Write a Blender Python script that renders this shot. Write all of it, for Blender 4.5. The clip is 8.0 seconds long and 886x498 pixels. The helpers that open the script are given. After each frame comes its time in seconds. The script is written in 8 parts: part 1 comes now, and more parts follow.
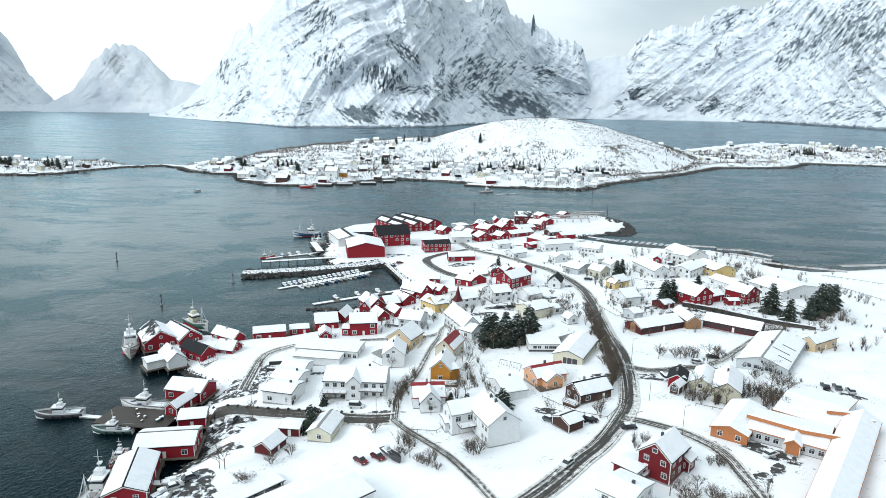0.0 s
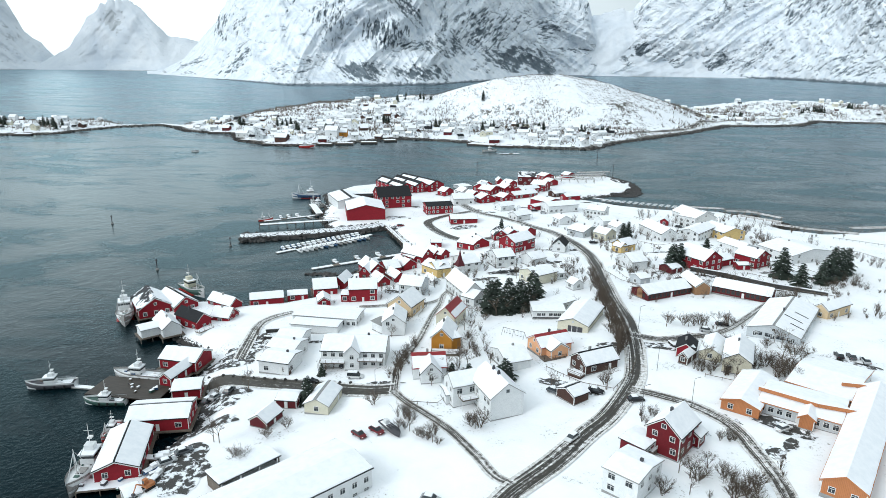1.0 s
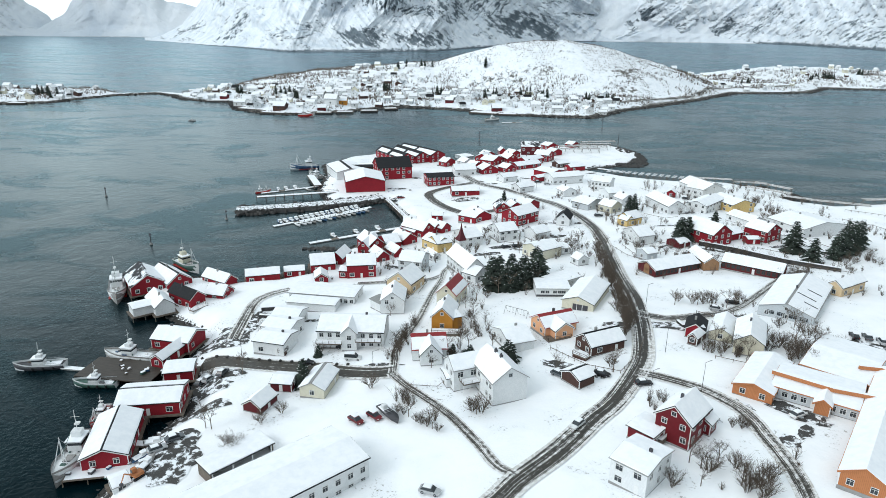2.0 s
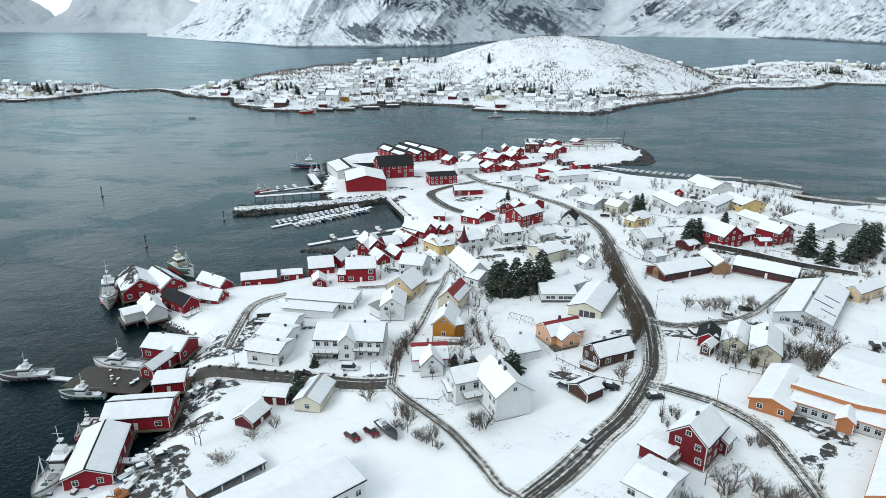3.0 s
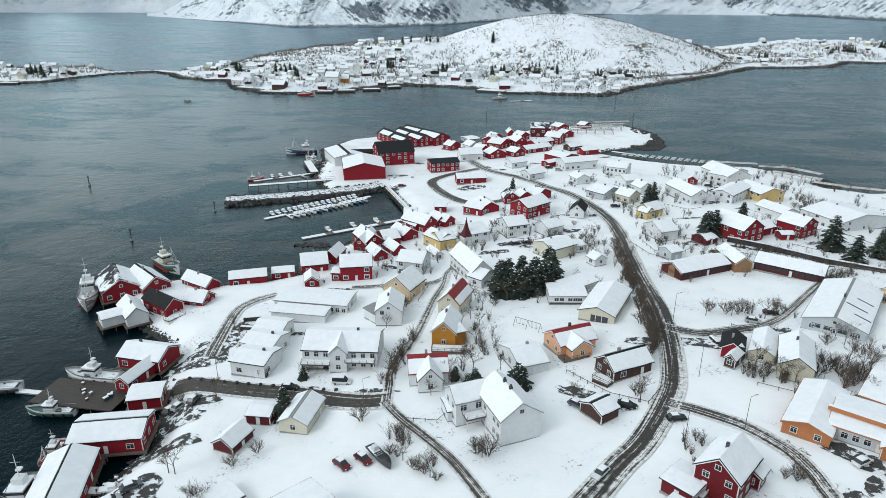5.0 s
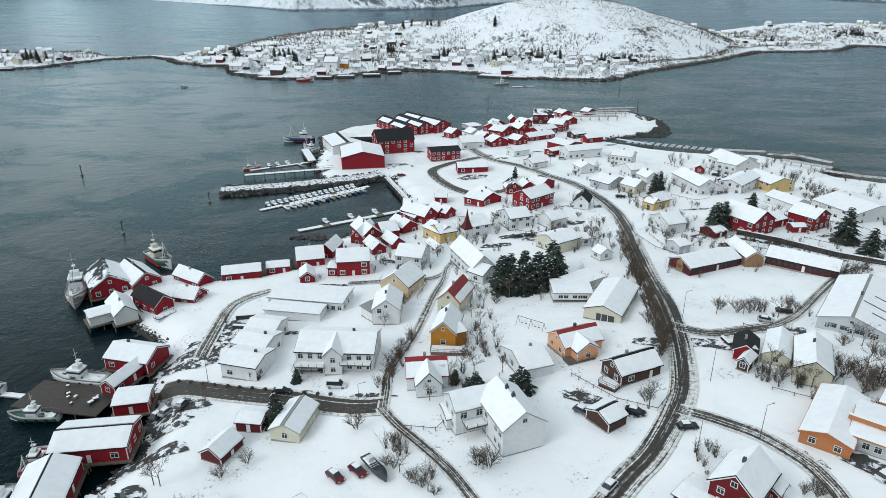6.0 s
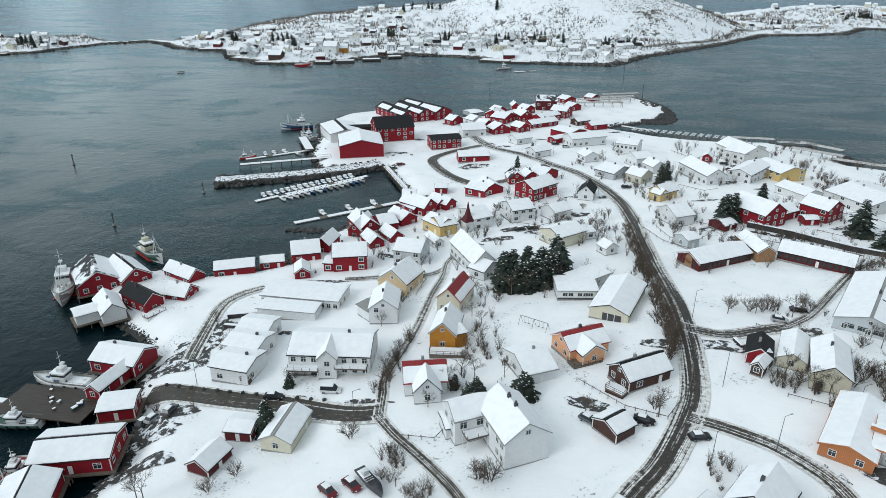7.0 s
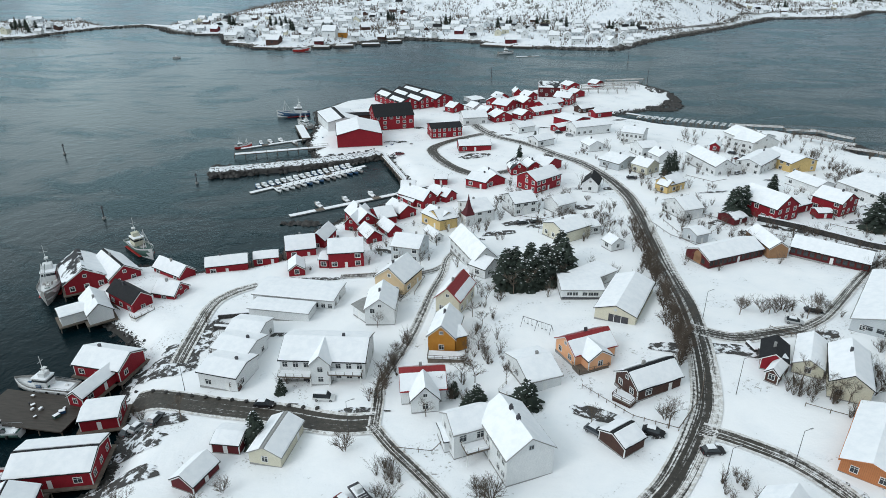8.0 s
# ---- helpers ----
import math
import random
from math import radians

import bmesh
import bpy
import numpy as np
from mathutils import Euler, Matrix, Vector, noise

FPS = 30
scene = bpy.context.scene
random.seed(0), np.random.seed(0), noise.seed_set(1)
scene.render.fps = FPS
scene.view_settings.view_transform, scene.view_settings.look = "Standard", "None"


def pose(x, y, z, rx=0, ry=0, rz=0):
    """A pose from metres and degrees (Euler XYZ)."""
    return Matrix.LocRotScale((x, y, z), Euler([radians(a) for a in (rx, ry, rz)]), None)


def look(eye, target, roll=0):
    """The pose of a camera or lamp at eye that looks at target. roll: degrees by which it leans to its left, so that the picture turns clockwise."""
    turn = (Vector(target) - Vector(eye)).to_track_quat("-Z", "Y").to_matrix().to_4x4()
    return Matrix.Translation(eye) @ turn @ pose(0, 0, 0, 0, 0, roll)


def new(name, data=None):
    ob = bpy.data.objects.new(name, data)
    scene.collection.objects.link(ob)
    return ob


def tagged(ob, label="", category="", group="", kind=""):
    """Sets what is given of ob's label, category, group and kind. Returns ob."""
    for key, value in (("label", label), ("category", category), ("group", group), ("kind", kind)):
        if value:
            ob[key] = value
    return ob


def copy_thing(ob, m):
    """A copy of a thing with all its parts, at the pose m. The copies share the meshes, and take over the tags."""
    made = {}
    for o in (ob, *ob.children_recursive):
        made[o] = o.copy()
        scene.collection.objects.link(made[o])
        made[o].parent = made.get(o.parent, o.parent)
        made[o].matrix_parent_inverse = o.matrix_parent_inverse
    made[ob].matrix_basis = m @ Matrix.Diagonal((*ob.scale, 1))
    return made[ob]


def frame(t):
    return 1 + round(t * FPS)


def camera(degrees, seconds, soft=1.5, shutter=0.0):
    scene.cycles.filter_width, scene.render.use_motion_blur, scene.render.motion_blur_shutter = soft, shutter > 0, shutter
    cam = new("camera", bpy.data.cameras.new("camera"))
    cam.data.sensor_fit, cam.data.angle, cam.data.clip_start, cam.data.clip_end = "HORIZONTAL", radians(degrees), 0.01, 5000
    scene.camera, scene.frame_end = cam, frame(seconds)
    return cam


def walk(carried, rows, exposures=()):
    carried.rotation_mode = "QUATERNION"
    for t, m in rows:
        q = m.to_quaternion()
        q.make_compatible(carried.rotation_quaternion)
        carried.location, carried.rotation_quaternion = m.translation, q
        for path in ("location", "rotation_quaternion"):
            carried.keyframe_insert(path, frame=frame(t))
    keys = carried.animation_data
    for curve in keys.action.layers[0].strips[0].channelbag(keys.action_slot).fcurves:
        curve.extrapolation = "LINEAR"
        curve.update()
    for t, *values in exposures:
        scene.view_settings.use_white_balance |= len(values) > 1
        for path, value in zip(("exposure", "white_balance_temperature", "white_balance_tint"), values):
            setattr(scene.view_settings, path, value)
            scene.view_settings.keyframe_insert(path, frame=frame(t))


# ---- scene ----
cam = camera(68.7, 8.0, soft=0.5)

PATH = [
    (0, (0.405, -2.666, 97.205), (-0.758, 20.331, 92.033), 0.80),
    (0.5, (0.444, 1.619, 97.203), (-0.750, 24.440, 91.307), 0.73),
    (1, (0.481, 5.878, 97.199), (-0.742, 28.499, 90.589), 0.66),
    (1.5, (0.516, 10.111, 97.197), (-0.740, 32.521, 89.902), 0.59),
    (1.7, (0.529, 11.800, 97.195), (-0.727, 34.129, 89.660), 0.57),
    (2.8, (0.594, 21.038, 97.190), (-0.776, 43.265, 89.376), 0.42),
    (3, (0.604, 22.711, 97.188), (-0.786, 44.925, 89.343), 0.40),
    (3.5, (0.629, 26.889, 97.186), (-0.801, 49.059, 89.222), 0.33),
    (4, (0.651, 31.061, 97.182), (-0.812, 53.190, 89.111), 0.27),
    (4.5, (0.671, 35.232, 97.180), (-0.826, 57.297, 88.942), 0.21),
    (4.7, (0.678, 36.901, 97.179), (-0.825, 58.924, 88.832), 0.18),
    (5.8, (0.712, 46.098, 97.173), (-0.850, 67.902, 88.279), 0.06),
    (6, (0.715, 47.775, 97.172), (-0.850, 69.534, 88.170), 0.03),
    (6.5, (0.726, 51.978, 97.169), (-0.870, 73.627, 87.911), -0.02),
    (7, (0.733, 56.197, 97.166), (-0.880, 77.735, 87.654), -0.08),
    (7.5, (0.737, 60.438, 97.164), (-0.887, 81.864, 87.404), -0.13),
    (8, (0.741, 64.704, 97.161), (-0.910, 86.013, 87.151), -0.19),
]
walk(cam, [(t, look(eye, target, roll)) for t, eye, target, roll in PATH],
     exposures=[(0, 0.17, 6340, 9.5), (1.5, 0.05, 6340, 9.5), (3.5, -0.15, 6340, 9.5), (8, -0.26, 6340, 9.5)])


# ---- world and light: an overcast winter day ----
world = bpy.data.worlds.new("overcast_sky")
scene.world = world
world.use_nodes = True
wn, wl = world.node_tree.nodes, world.node_tree.links
wn.clear()
w_out = wn.new("ShaderNodeOutputWorld")
w_bg = wn.new("ShaderNodeBackground")
w_sky = wn.new("ShaderNodeTexSky")
w_sky.sky_type = "NISHITA"
w_sky.sun_disc = False
w_sky.sun_elevation = radians(24)
w_sky.sun_rotation = radians(-60)
w_mix = wn.new("ShaderNodeMix")
w_mix.data_type = "RGBA"
w_mix.inputs[0].default_value = 0.95
w_co = wn.new("ShaderNodeTexCoord")
w_map = wn.new("ShaderNodeMapping")
w_map.inputs["Scale"].default_value = (1.4, 1.4, 4.0)
w_noise = wn.new("ShaderNodeTexNoise")
w_noise.inputs["Scale"].default_value = 2.2
w_noise.inputs["Detail"].default_value = 6
w_ramp = wn.new("ShaderNodeValToRGB")
w_ramp.color_ramp.elements[0].position = 0.32
w_ramp.color_ramp.elements[0].color = (6.4, 7.7, 8.3, 1)
w_ramp.color_ramp.elements[1].position = 0.62
w_ramp.color_ramp.elements[1].color = (8.8, 9.8, 10.1, 1)
wl.new(w_co.outputs["Generated"], w_map.inputs["Vector"])
wl.new(w_map.outputs["Vector"], w_noise.inputs["Vector"])
wl.new(w_noise.outputs["Fac"], w_ramp.inputs["Fac"])
wl.new(w_sky.outputs["Color"], w_mix.inputs[6])
wl.new(w_ramp.outputs["Color"], w_mix.inputs[7])
# the cloud is brighter on the side of the veiled sun
w_sep = wn.new("ShaderNodeSeparateXYZ")
wl.new(w_co.outputs["Generated"], w_sep.inputs[0])
w_side = wn.new("ShaderNodeMapRange")
w_side.interpolation_type = "SMOOTHSTEP"
w_side.inputs["From Min"].default_value, w_side.inputs["From Max"].default_value = -0.75, 0.65
w_side.inputs["To Min"].default_value, w_side.inputs["To Max"].default_value = 1.48, 0.66
wl.new(w_sep.outputs[0], w_side.inputs["Value"])
w_scale = wn.new("ShaderNodeVectorMath")
w_scale.operation = "SCALE"
wl.new(w_mix.outputs[2], w_scale.inputs[0])
wl.new(w_side.outputs[0], w_scale.inputs["Scale"])
wl.new(w_scale.outputs[0], w_bg.inputs["Color"])
w_bg.inputs["Strength"].default_value = 0.1
wl.new(w_bg.outputs["Background"], w_out.inputs["Surface"])

sun_data = bpy.data.lights.new("sun", "SUN")
sun_data.energy = 1.1
sun_data.angle = radians(25)
sun_data.color = (1.0, 0.97, 0.93)
sun = new("sun", sun_data)
sun.matrix_world = look((-300, -120, 260), (0, 100, 0))


# ---- materials ----
def mat_base(name, color, rough=0.7, metal=0.0, spec=0.5):
    m = bpy.data.materials.new(name)
    m.use_nodes = True
    b = m.node_tree.nodes["Principled BSDF"]
    b.inputs["Base Color"].default_value = (*color, 1)
    b.inputs["Roughness"].default_value = rough
    b.inputs["Metallic"].default_value = metal
    b.inputs["Specular IOR Level"].default_value = spec
    return m, m.node_tree.nodes, m.node_tree.links, b


def tex_noise(nodes, links, scale, detail=5, rough=0.55, vec=None, dist=0.0):
    n = nodes.new("ShaderNodeTexNoise")
    n.inputs["Scale"].default_value = scale
    n.inputs["Detail"].default_value = detail
    n.inputs["Roughness"].default_value = rough
    n.inputs["Distortion"].default_value = dist
    if vec is not None:
        links.new(vec, n.inputs["Vector"])
    return n


def ramp(nodes, links, fac, stops):
    r = nodes.new("ShaderNodeValToRGB")
    while len(r.color_ramp.elements) < len(stops):
        r.color_ramp.elements.new(0.5)
    for e, (p, c) in zip(r.color_ramp.elements, stops):
        e.position = p
        e.color = (*c, 1) if len(c) == 3 else c
    links.new(fac, r.inputs["Fac"])
    return r


def mixrgb(nodes, links, fac, a, b):
    n = nodes.new("ShaderNodeMix")
    n.data_type = "RGBA"
    if isinstance(fac, float):
        n.inputs[0].default_value = fac
    else:
        links.new(fac, n.inputs[0])
    for sock, v in ((n.inputs[6], a), (n.inputs[7], b)):
        if isinstance(v, tuple):
            sock.default_value = (*v, 1)
        else:
            links.new(v, sock)
    return n.outputs[2]


def math_node(nodes, links, op, a, b=None):
    n = nodes.new("ShaderNodeMath")
    n.operation = op
    for sock, v in zip(n.inputs, (a, b)):
        if v is None:
            continue
        if isinstance(v, (int, float)):
            sock.default_value = v
        else:
            links.new(v, sock)
    return n.outputs[0]


def bump(nodes, links, b, height, strength=0.4, dist=0.05):
    n = nodes.new("ShaderNodeBump")
    n.inputs["Strength"].default_value = strength
    n.inputs["Distance"].default_value = dist
    links.new(height, n.inputs["Height"])
    links.new(n.outputs["Normal"], b.inputs["Normal"])
    return n


def coords(nodes, links, scale=(1, 1, 1), kind="Object"):
    c = nodes.new("ShaderNodeTexCoord")
    m = nodes.new("ShaderNodeMapping")
    m.inputs["Scale"].default_value = scale
    links.new(c.outputs[kind], m.inputs["Vector"])
    return m.outputs["Vector"]


def mottled(name, c1, c2, rough=0.75, scale=1.5, fine=25.0, stretch=(1, 1, 1), relief=0.02, metal=0.0, vary=0.0):
    """A surface of two mixed tones with coarse stains, fine grain and relief."""
    m, n, l, b = mat_base(name, c1, rough, metal, 0.3)
    v = coords(n, l, stretch)
    a = tex_noise(n, l, scale, 5, 0.6, v)
    g = tex_noise(n, l, fine, 4, 0.6, v)
    f = math_node(n, l, "ADD", math_node(n, l, "MULTIPLY", a.outputs["Fac"], 0.65), math_node(n, l, "MULTIPLY", g.outputs["Fac"], 0.35))
    r = ramp(n, l, f, [(0.3, c1), (0.7, c2)])
    col = r.outputs["Color"]
    if vary:
        o = n.new("ShaderNodeObjectInfo")
        h = n.new("ShaderNodeHueSaturation")
        l.new(col, h.inputs["Color"])
        l.new(math_node(n, l, "ADD", math_node(n, l, "MULTIPLY", o.outputs["Random"], vary), 1 - vary / 2), h.inputs["Value"])
        col = h.outputs["Color"]
    l.new(col, b.inputs["Base Color"])
    bump(n, l, b, g.outputs["Fac"], 0.5, relief)
    return m


def clad(name, c1, c2, board=0.16):
    """Painted timber boards: upright grooves, faded patches and grain."""
    m, n, l, b = mat_base(name, c1, 0.7, 0, 0.3)
    v = coords(n, l)
    sep = n.new("ShaderNodeSeparateXYZ")
    l.new(v, sep.inputs[0])
    s = math_node(n, l, "ADD", sep.outputs[0], sep.outputs[1])
    fr = math_node(n, l, "FRACT", math_node(n, l, "DIVIDE", s, board))
    groove = math_node(n, l, "LESS_THAN", fr, 0.16)
    a = tex_noise(n, l, 0.8, 5, 0.6, v)
    vv = coords(n, l, (9, 9, 0.9))
    g = tex_noise(n, l, 2.0, 4, 0.6, vv)
    f = math_node(n, l, "ADD", math_node(n, l, "MULTIPLY", a.outputs["Fac"], 0.5), math_node(n, l, "MULTIPLY", g.outputs["Fac"], 0.5))
    r = ramp(n, l, f, [(0.32, c1), (0.68, c2)])
    dark = tuple(0.55 * x for x in c1)
    l.new(mixrgb(n, l, math_node(n, l, "MULTIPLY", groove, 0.5), r.outputs["Color"], dark), b.inputs["Base Color"])
    bump(n, l, b, math_node(n, l, "SUBTRACT", 1.0, groove), 0.6, 0.02)
    return m


def snow_mat(name, c1=(0.80, 0.83, 0.87), c2=(0.88, 0.90, 0.92), scale=0.25, relief=0.12):
    m, n, l, b = mat_base(name, c1, 0.85, 0, 0.25)
    v = coords(n, l)
    a = tex_noise(n, l, scale, 6, 0.6, v)
    g = tex_noise(n, l, 3.0, 5, 0.6, v)
    r = ramp(n, l, a.outputs["Fac"], [(0.35, c1), (0.6, c2)])
    l.new(r.outputs["Color"], b.inputs["Base Color"])
    h = math_node(n, l, "ADD", math_node(n, l, "MULTIPLY", a.outputs["Fac"], 2.0), math_node(n, l, "MULTIPLY", g.outputs["Fac"], 0.35))
    bump(n, l, b, h, 0.5, relief)
    return m


M = {}
M["snow"] = snow_mat("snow")
M["roof_snow"] = snow_mat("roof_snow", (0.83, 0.85, 0.88), (0.9, 0.91, 0.93), 0.6, 0.05)
M["red"] = clad("red_boards", (0.215, 0.008, 0.016), (0.3, 0.013, 0.025))
M["deepred"] = clad("deep_red_boards", (0.12, 0.006, 0.011), (0.17, 0.01, 0.016))
M["darkred"] = clad("dark_red_boards", (0.08, 0.008, 0.011), (0.13, 0.015, 0.019))
M["brown"] = clad("brown_boards", (0.05, 0.025, 0.02), (0.085, 0.04, 0.03))
M["white"] = clad("white_boards", (0.66, 0.68, 0.69), (0.79, 0.8, 0.8))
M["grey"] = clad("pale_grey_boards", (0.47, 0.51, 0.54), (0.6, 0.63, 0.65))
M["cream"] = clad("cream_boards", (0.58, 0.55, 0.43), (0.7, 0.67, 0.55))
M["yellow"] = clad("yellow_boards", (0.6, 0.42, 0.16), (0.7, 0.52, 0.24))
M["ochre"] = clad("ochre_boards", (0.42, 0.17, 0.02), (0.52, 0.23, 0.035))
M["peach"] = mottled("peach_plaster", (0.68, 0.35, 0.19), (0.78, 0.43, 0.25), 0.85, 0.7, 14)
M["beige"] = clad("beige_boards", (0.6, 0.45, 0.27), (0.7, 0.54, 0.35))
M["orange"] = clad("orange_panels", (0.42, 0.16, 0.06), (0.5, 0.2, 0.085), 0.3)
M["pine"] = clad("varnished_pine", (0.28, 0.15, 0.075), (0.38, 0.22, 0.12), 0.25)
M["spire"] = mottled("dark_red_shingles", (0.07, 0.012, 0.018), (0.12, 0.025, 0.03), 0.7, 1.5, 14)
M["trim"] = mottled("white_trim", (0.68, 0.69, 0.68), (0.8, 0.8, 0.79), 0.6, 2.0)
M["black"] = mottled("black_sheet_roof", (0.008, 0.009, 0.011), (0.022, 0.023, 0.026), 0.8, 1.2, 14)
M["redroof"] = mottled("red_metal_roof", (0.22, 0.02, 0.025), (0.32, 0.04, 0.04), 0.45, 1.2, 14)
M["concrete"] = mottled("grey_concrete", (0.22, 0.22, 0.215), (0.34, 0.34, 0.33), 0.85, 1.3, 18)
M["stone"] = mottled("wet_dark_rock", (0.02, 0.02, 0.022), (0.085, 0.08, 0.075), 0.8, 0.6, 4, relief=0.15, vary=0.5)
M["wetplank"] = mottled("wet_dark_planks", (0.022, 0.018, 0.015), (0.075, 0.06, 0.048), 0.55, 0.5, 9, (0.6, 4, 1))
M["timber"] = mottled("weathered_timber", (0.09, 0.07, 0.055), (0.2, 0.17, 0.14), 0.85, 1.0, 16, (1, 1, 1), vary=0.3)
M["bark"] = mottled("birch_bark", (0.09, 0.065, 0.05), (0.2, 0.16, 0.13), 0.9, 2.0, 18)
M["twig"] = mottled("brown_twigs", (0.065, 0.052, 0.042), (0.15, 0.118, 0.092), 0.9, 1.0, 12, vary=0.4)
M["needle"] = mottled("dark_spruce_needles", (0.02, 0.03, 0.024), (0.05, 0.064, 0.05), 0.9, 0.8, 9, vary=0.3)
M["glass"], _n, _l, _b = mat_base("dark_window_glass", (0.035, 0.042, 0.048), 0.1, 0, 0.5)
M["rubber"] = mottled("tyre_rubber", (0.012, 0.012, 0.012), (0.03, 0.03, 0.03), 0.9, 8, 60)
M["steel"] = mottled("galvanised_steel", (0.28, 0.29, 0.3), (0.42, 0.43, 0.44), 0.45, 2, 20, metal=0.7)
M["darksteel"] = mottled("dark_steel", (0.04, 0.04, 0.045), (0.09, 0.09, 0.1), 0.6, 2, 20)
M["hullwhite"] = mottled("white_gelcoat", (0.6, 0.62, 0.63), (0.75, 0.76, 0.76), 0.35, 1.5, 10)
M["hullgreen"] = mottled("green_hull_paint", (0.03, 0.07, 0.06), (0.06, 0.12, 0.1), 0.5, 1.2, 10)
M["hullblue"] = mottled("blue_hull_paint", (0.02, 0.06, 0.13), (0.04, 0.1, 0.2), 0.5, 1.2, 10)
M["hullred"] = mottled("red_hull_paint", (0.3, 0.02, 0.02), (0.42, 0.04, 0.03), 0.5, 1.2, 10)
M["deck"] = mottled("worn_grey_deck", (0.2, 0.19, 0.18), (0.42, 0.41, 0.4), 0.8, 1.5, 12)


def patchy_mat(name, bare1, bare2, cover=0.5, scale=0.35, stretch=(1, 1, 1)):
    """A surface from which the snow has partly gone."""
    m, n, l, b = mat_base(name, bare1, 0.75, 0, 0.3)
    v = coords(n, l, stretch)
    a = tex_noise(n, l, scale, 6, 0.62, v, 0.4)
    g = tex_noise(n, l, 6.0, 4, 0.6, v)
    base = ramp(n, l, g.outputs["Fac"], [(0.3, bare1), (0.7, bare2)])
    msk = ramp(n, l, a.outputs["Fac"], [(cover - 0.03, (0, 0, 0)), (cover + 0.03, (1, 1, 1))])
    l.new(mixrgb(n, l, msk.outputs["Color"], base.outputs["Color"], (0.84, 0.86, 0.89)), b.inputs["Base Color"])
    bump(n, l, b, msk.outputs["Color"], 0.6, 0.06)
    return m


M["patchyroof"] = patchy_mat("half_cleared_roof", (0.02, 0.021, 0.025), (0.05, 0.05, 0.055), 0.5, 0.22)
M["crest"] = patchy_mat("half_bare_rubble", (0.03, 0.03, 0.03), (0.1, 0.095, 0.09), 0.46, 0.8)
M["yard"] = patchy_mat("trodden_yard", (0.03, 0.03, 0.03), (0.09, 0.085, 0.08), 0.53, 0.45)


def rock_snow_mat(name, bare, rock1, rock2, size, streak, use_attr=False, slope=0.4, soft=0.05):
    """Snow on ledges and slopes, bare rock where it is steep or blown clear (the attribute 'rock' says how bare a face is)."""
    m, n, l, b = mat_base(name, (0.8, 0.83, 0.87), 0.85, 0, 0.2)
    geo = n.new("ShaderNodeNewGeometry")
    sep = n.new("ShaderNodeSeparateXYZ")
    l.new(geo.outputs["Normal"], sep.inputs[0])
    v = coords(n, l)
    big = tex_noise(n, l, 1.0 / size, 5, 0.6, v, 0.8)

    def strokes(turn, length):
        vs = n.new("ShaderNodeMapping")
        vs.inputs["Rotation"].default_value = (0.0, turn, 0.25)
        vs.inputs["Scale"].default_value = (1.0, 0.7, length)
        l.new(v, vs.inputs["Vector"])
        return tex_noise(n, l, 1.0 / streak, 8, 0.68, vs.outputs["Vector"], 0.7)
    left, right = strokes(0.6, 0.3), strokes(-0.75, 0.3)
    side = ramp(n, l, big.outputs["Fac"], [(0.44, (0, 0, 0)), (0.56, (1, 1, 1))])
    fine = mixrgb(n, l, side.outputs["Color"], left.outputs["Fac"], right.outputs["Fac"])
    grain = tex_noise(n, l, 4.0 / streak, 5, 0.7, v, 0.5)
    f = math_node(n, l, "ADD", math_node(n, l, "MULTIPLY", fine, 0.75), math_node(n, l, "MULTIPLY", grain.outputs["Fac"], 0.25))
    f = math_node(n, l, "ADD", f, math_node(n, l, "MULTIPLY", math_node(n, l, "SUBTRACT", sep.outputs[2], 0.72), slope))
    f = math_node(n, l, "ADD", f, math_node(n, l, "MULTIPLY", math_node(n, l, "SUBTRACT", big.outputs["Fac"], 0.5), 0.25))
    if use_attr:
        at = n.new("ShaderNodeAttribute")
        at.attribute_name = "rock"
        f = math_node(n, l, "SUBTRACT", f, math_node(n, l, "MULTIPLY", at.outputs["Fac"], 0.26))
    msk = ramp(n, l, f, [(bare, (0, 0, 0)), (bare + soft, (1, 1, 1))])
    rk = ramp(n, l, grain.outputs["Fac"], [(0.35, rock1), (0.65, rock2)])
    sn = ramp(n, l, fine, [(0.35, (0.74, 0.78, 0.83)), (0.55, (0.87, 0.89, 0.92))])
    l.new(mixrgb(n, l, msk.outputs["Color"], rk.outputs["Color"], sn.outputs["Color"]), b.inputs["Base Color"])
    bump(n, l, b, fine, 0.6, streak * 0.25)
    return m


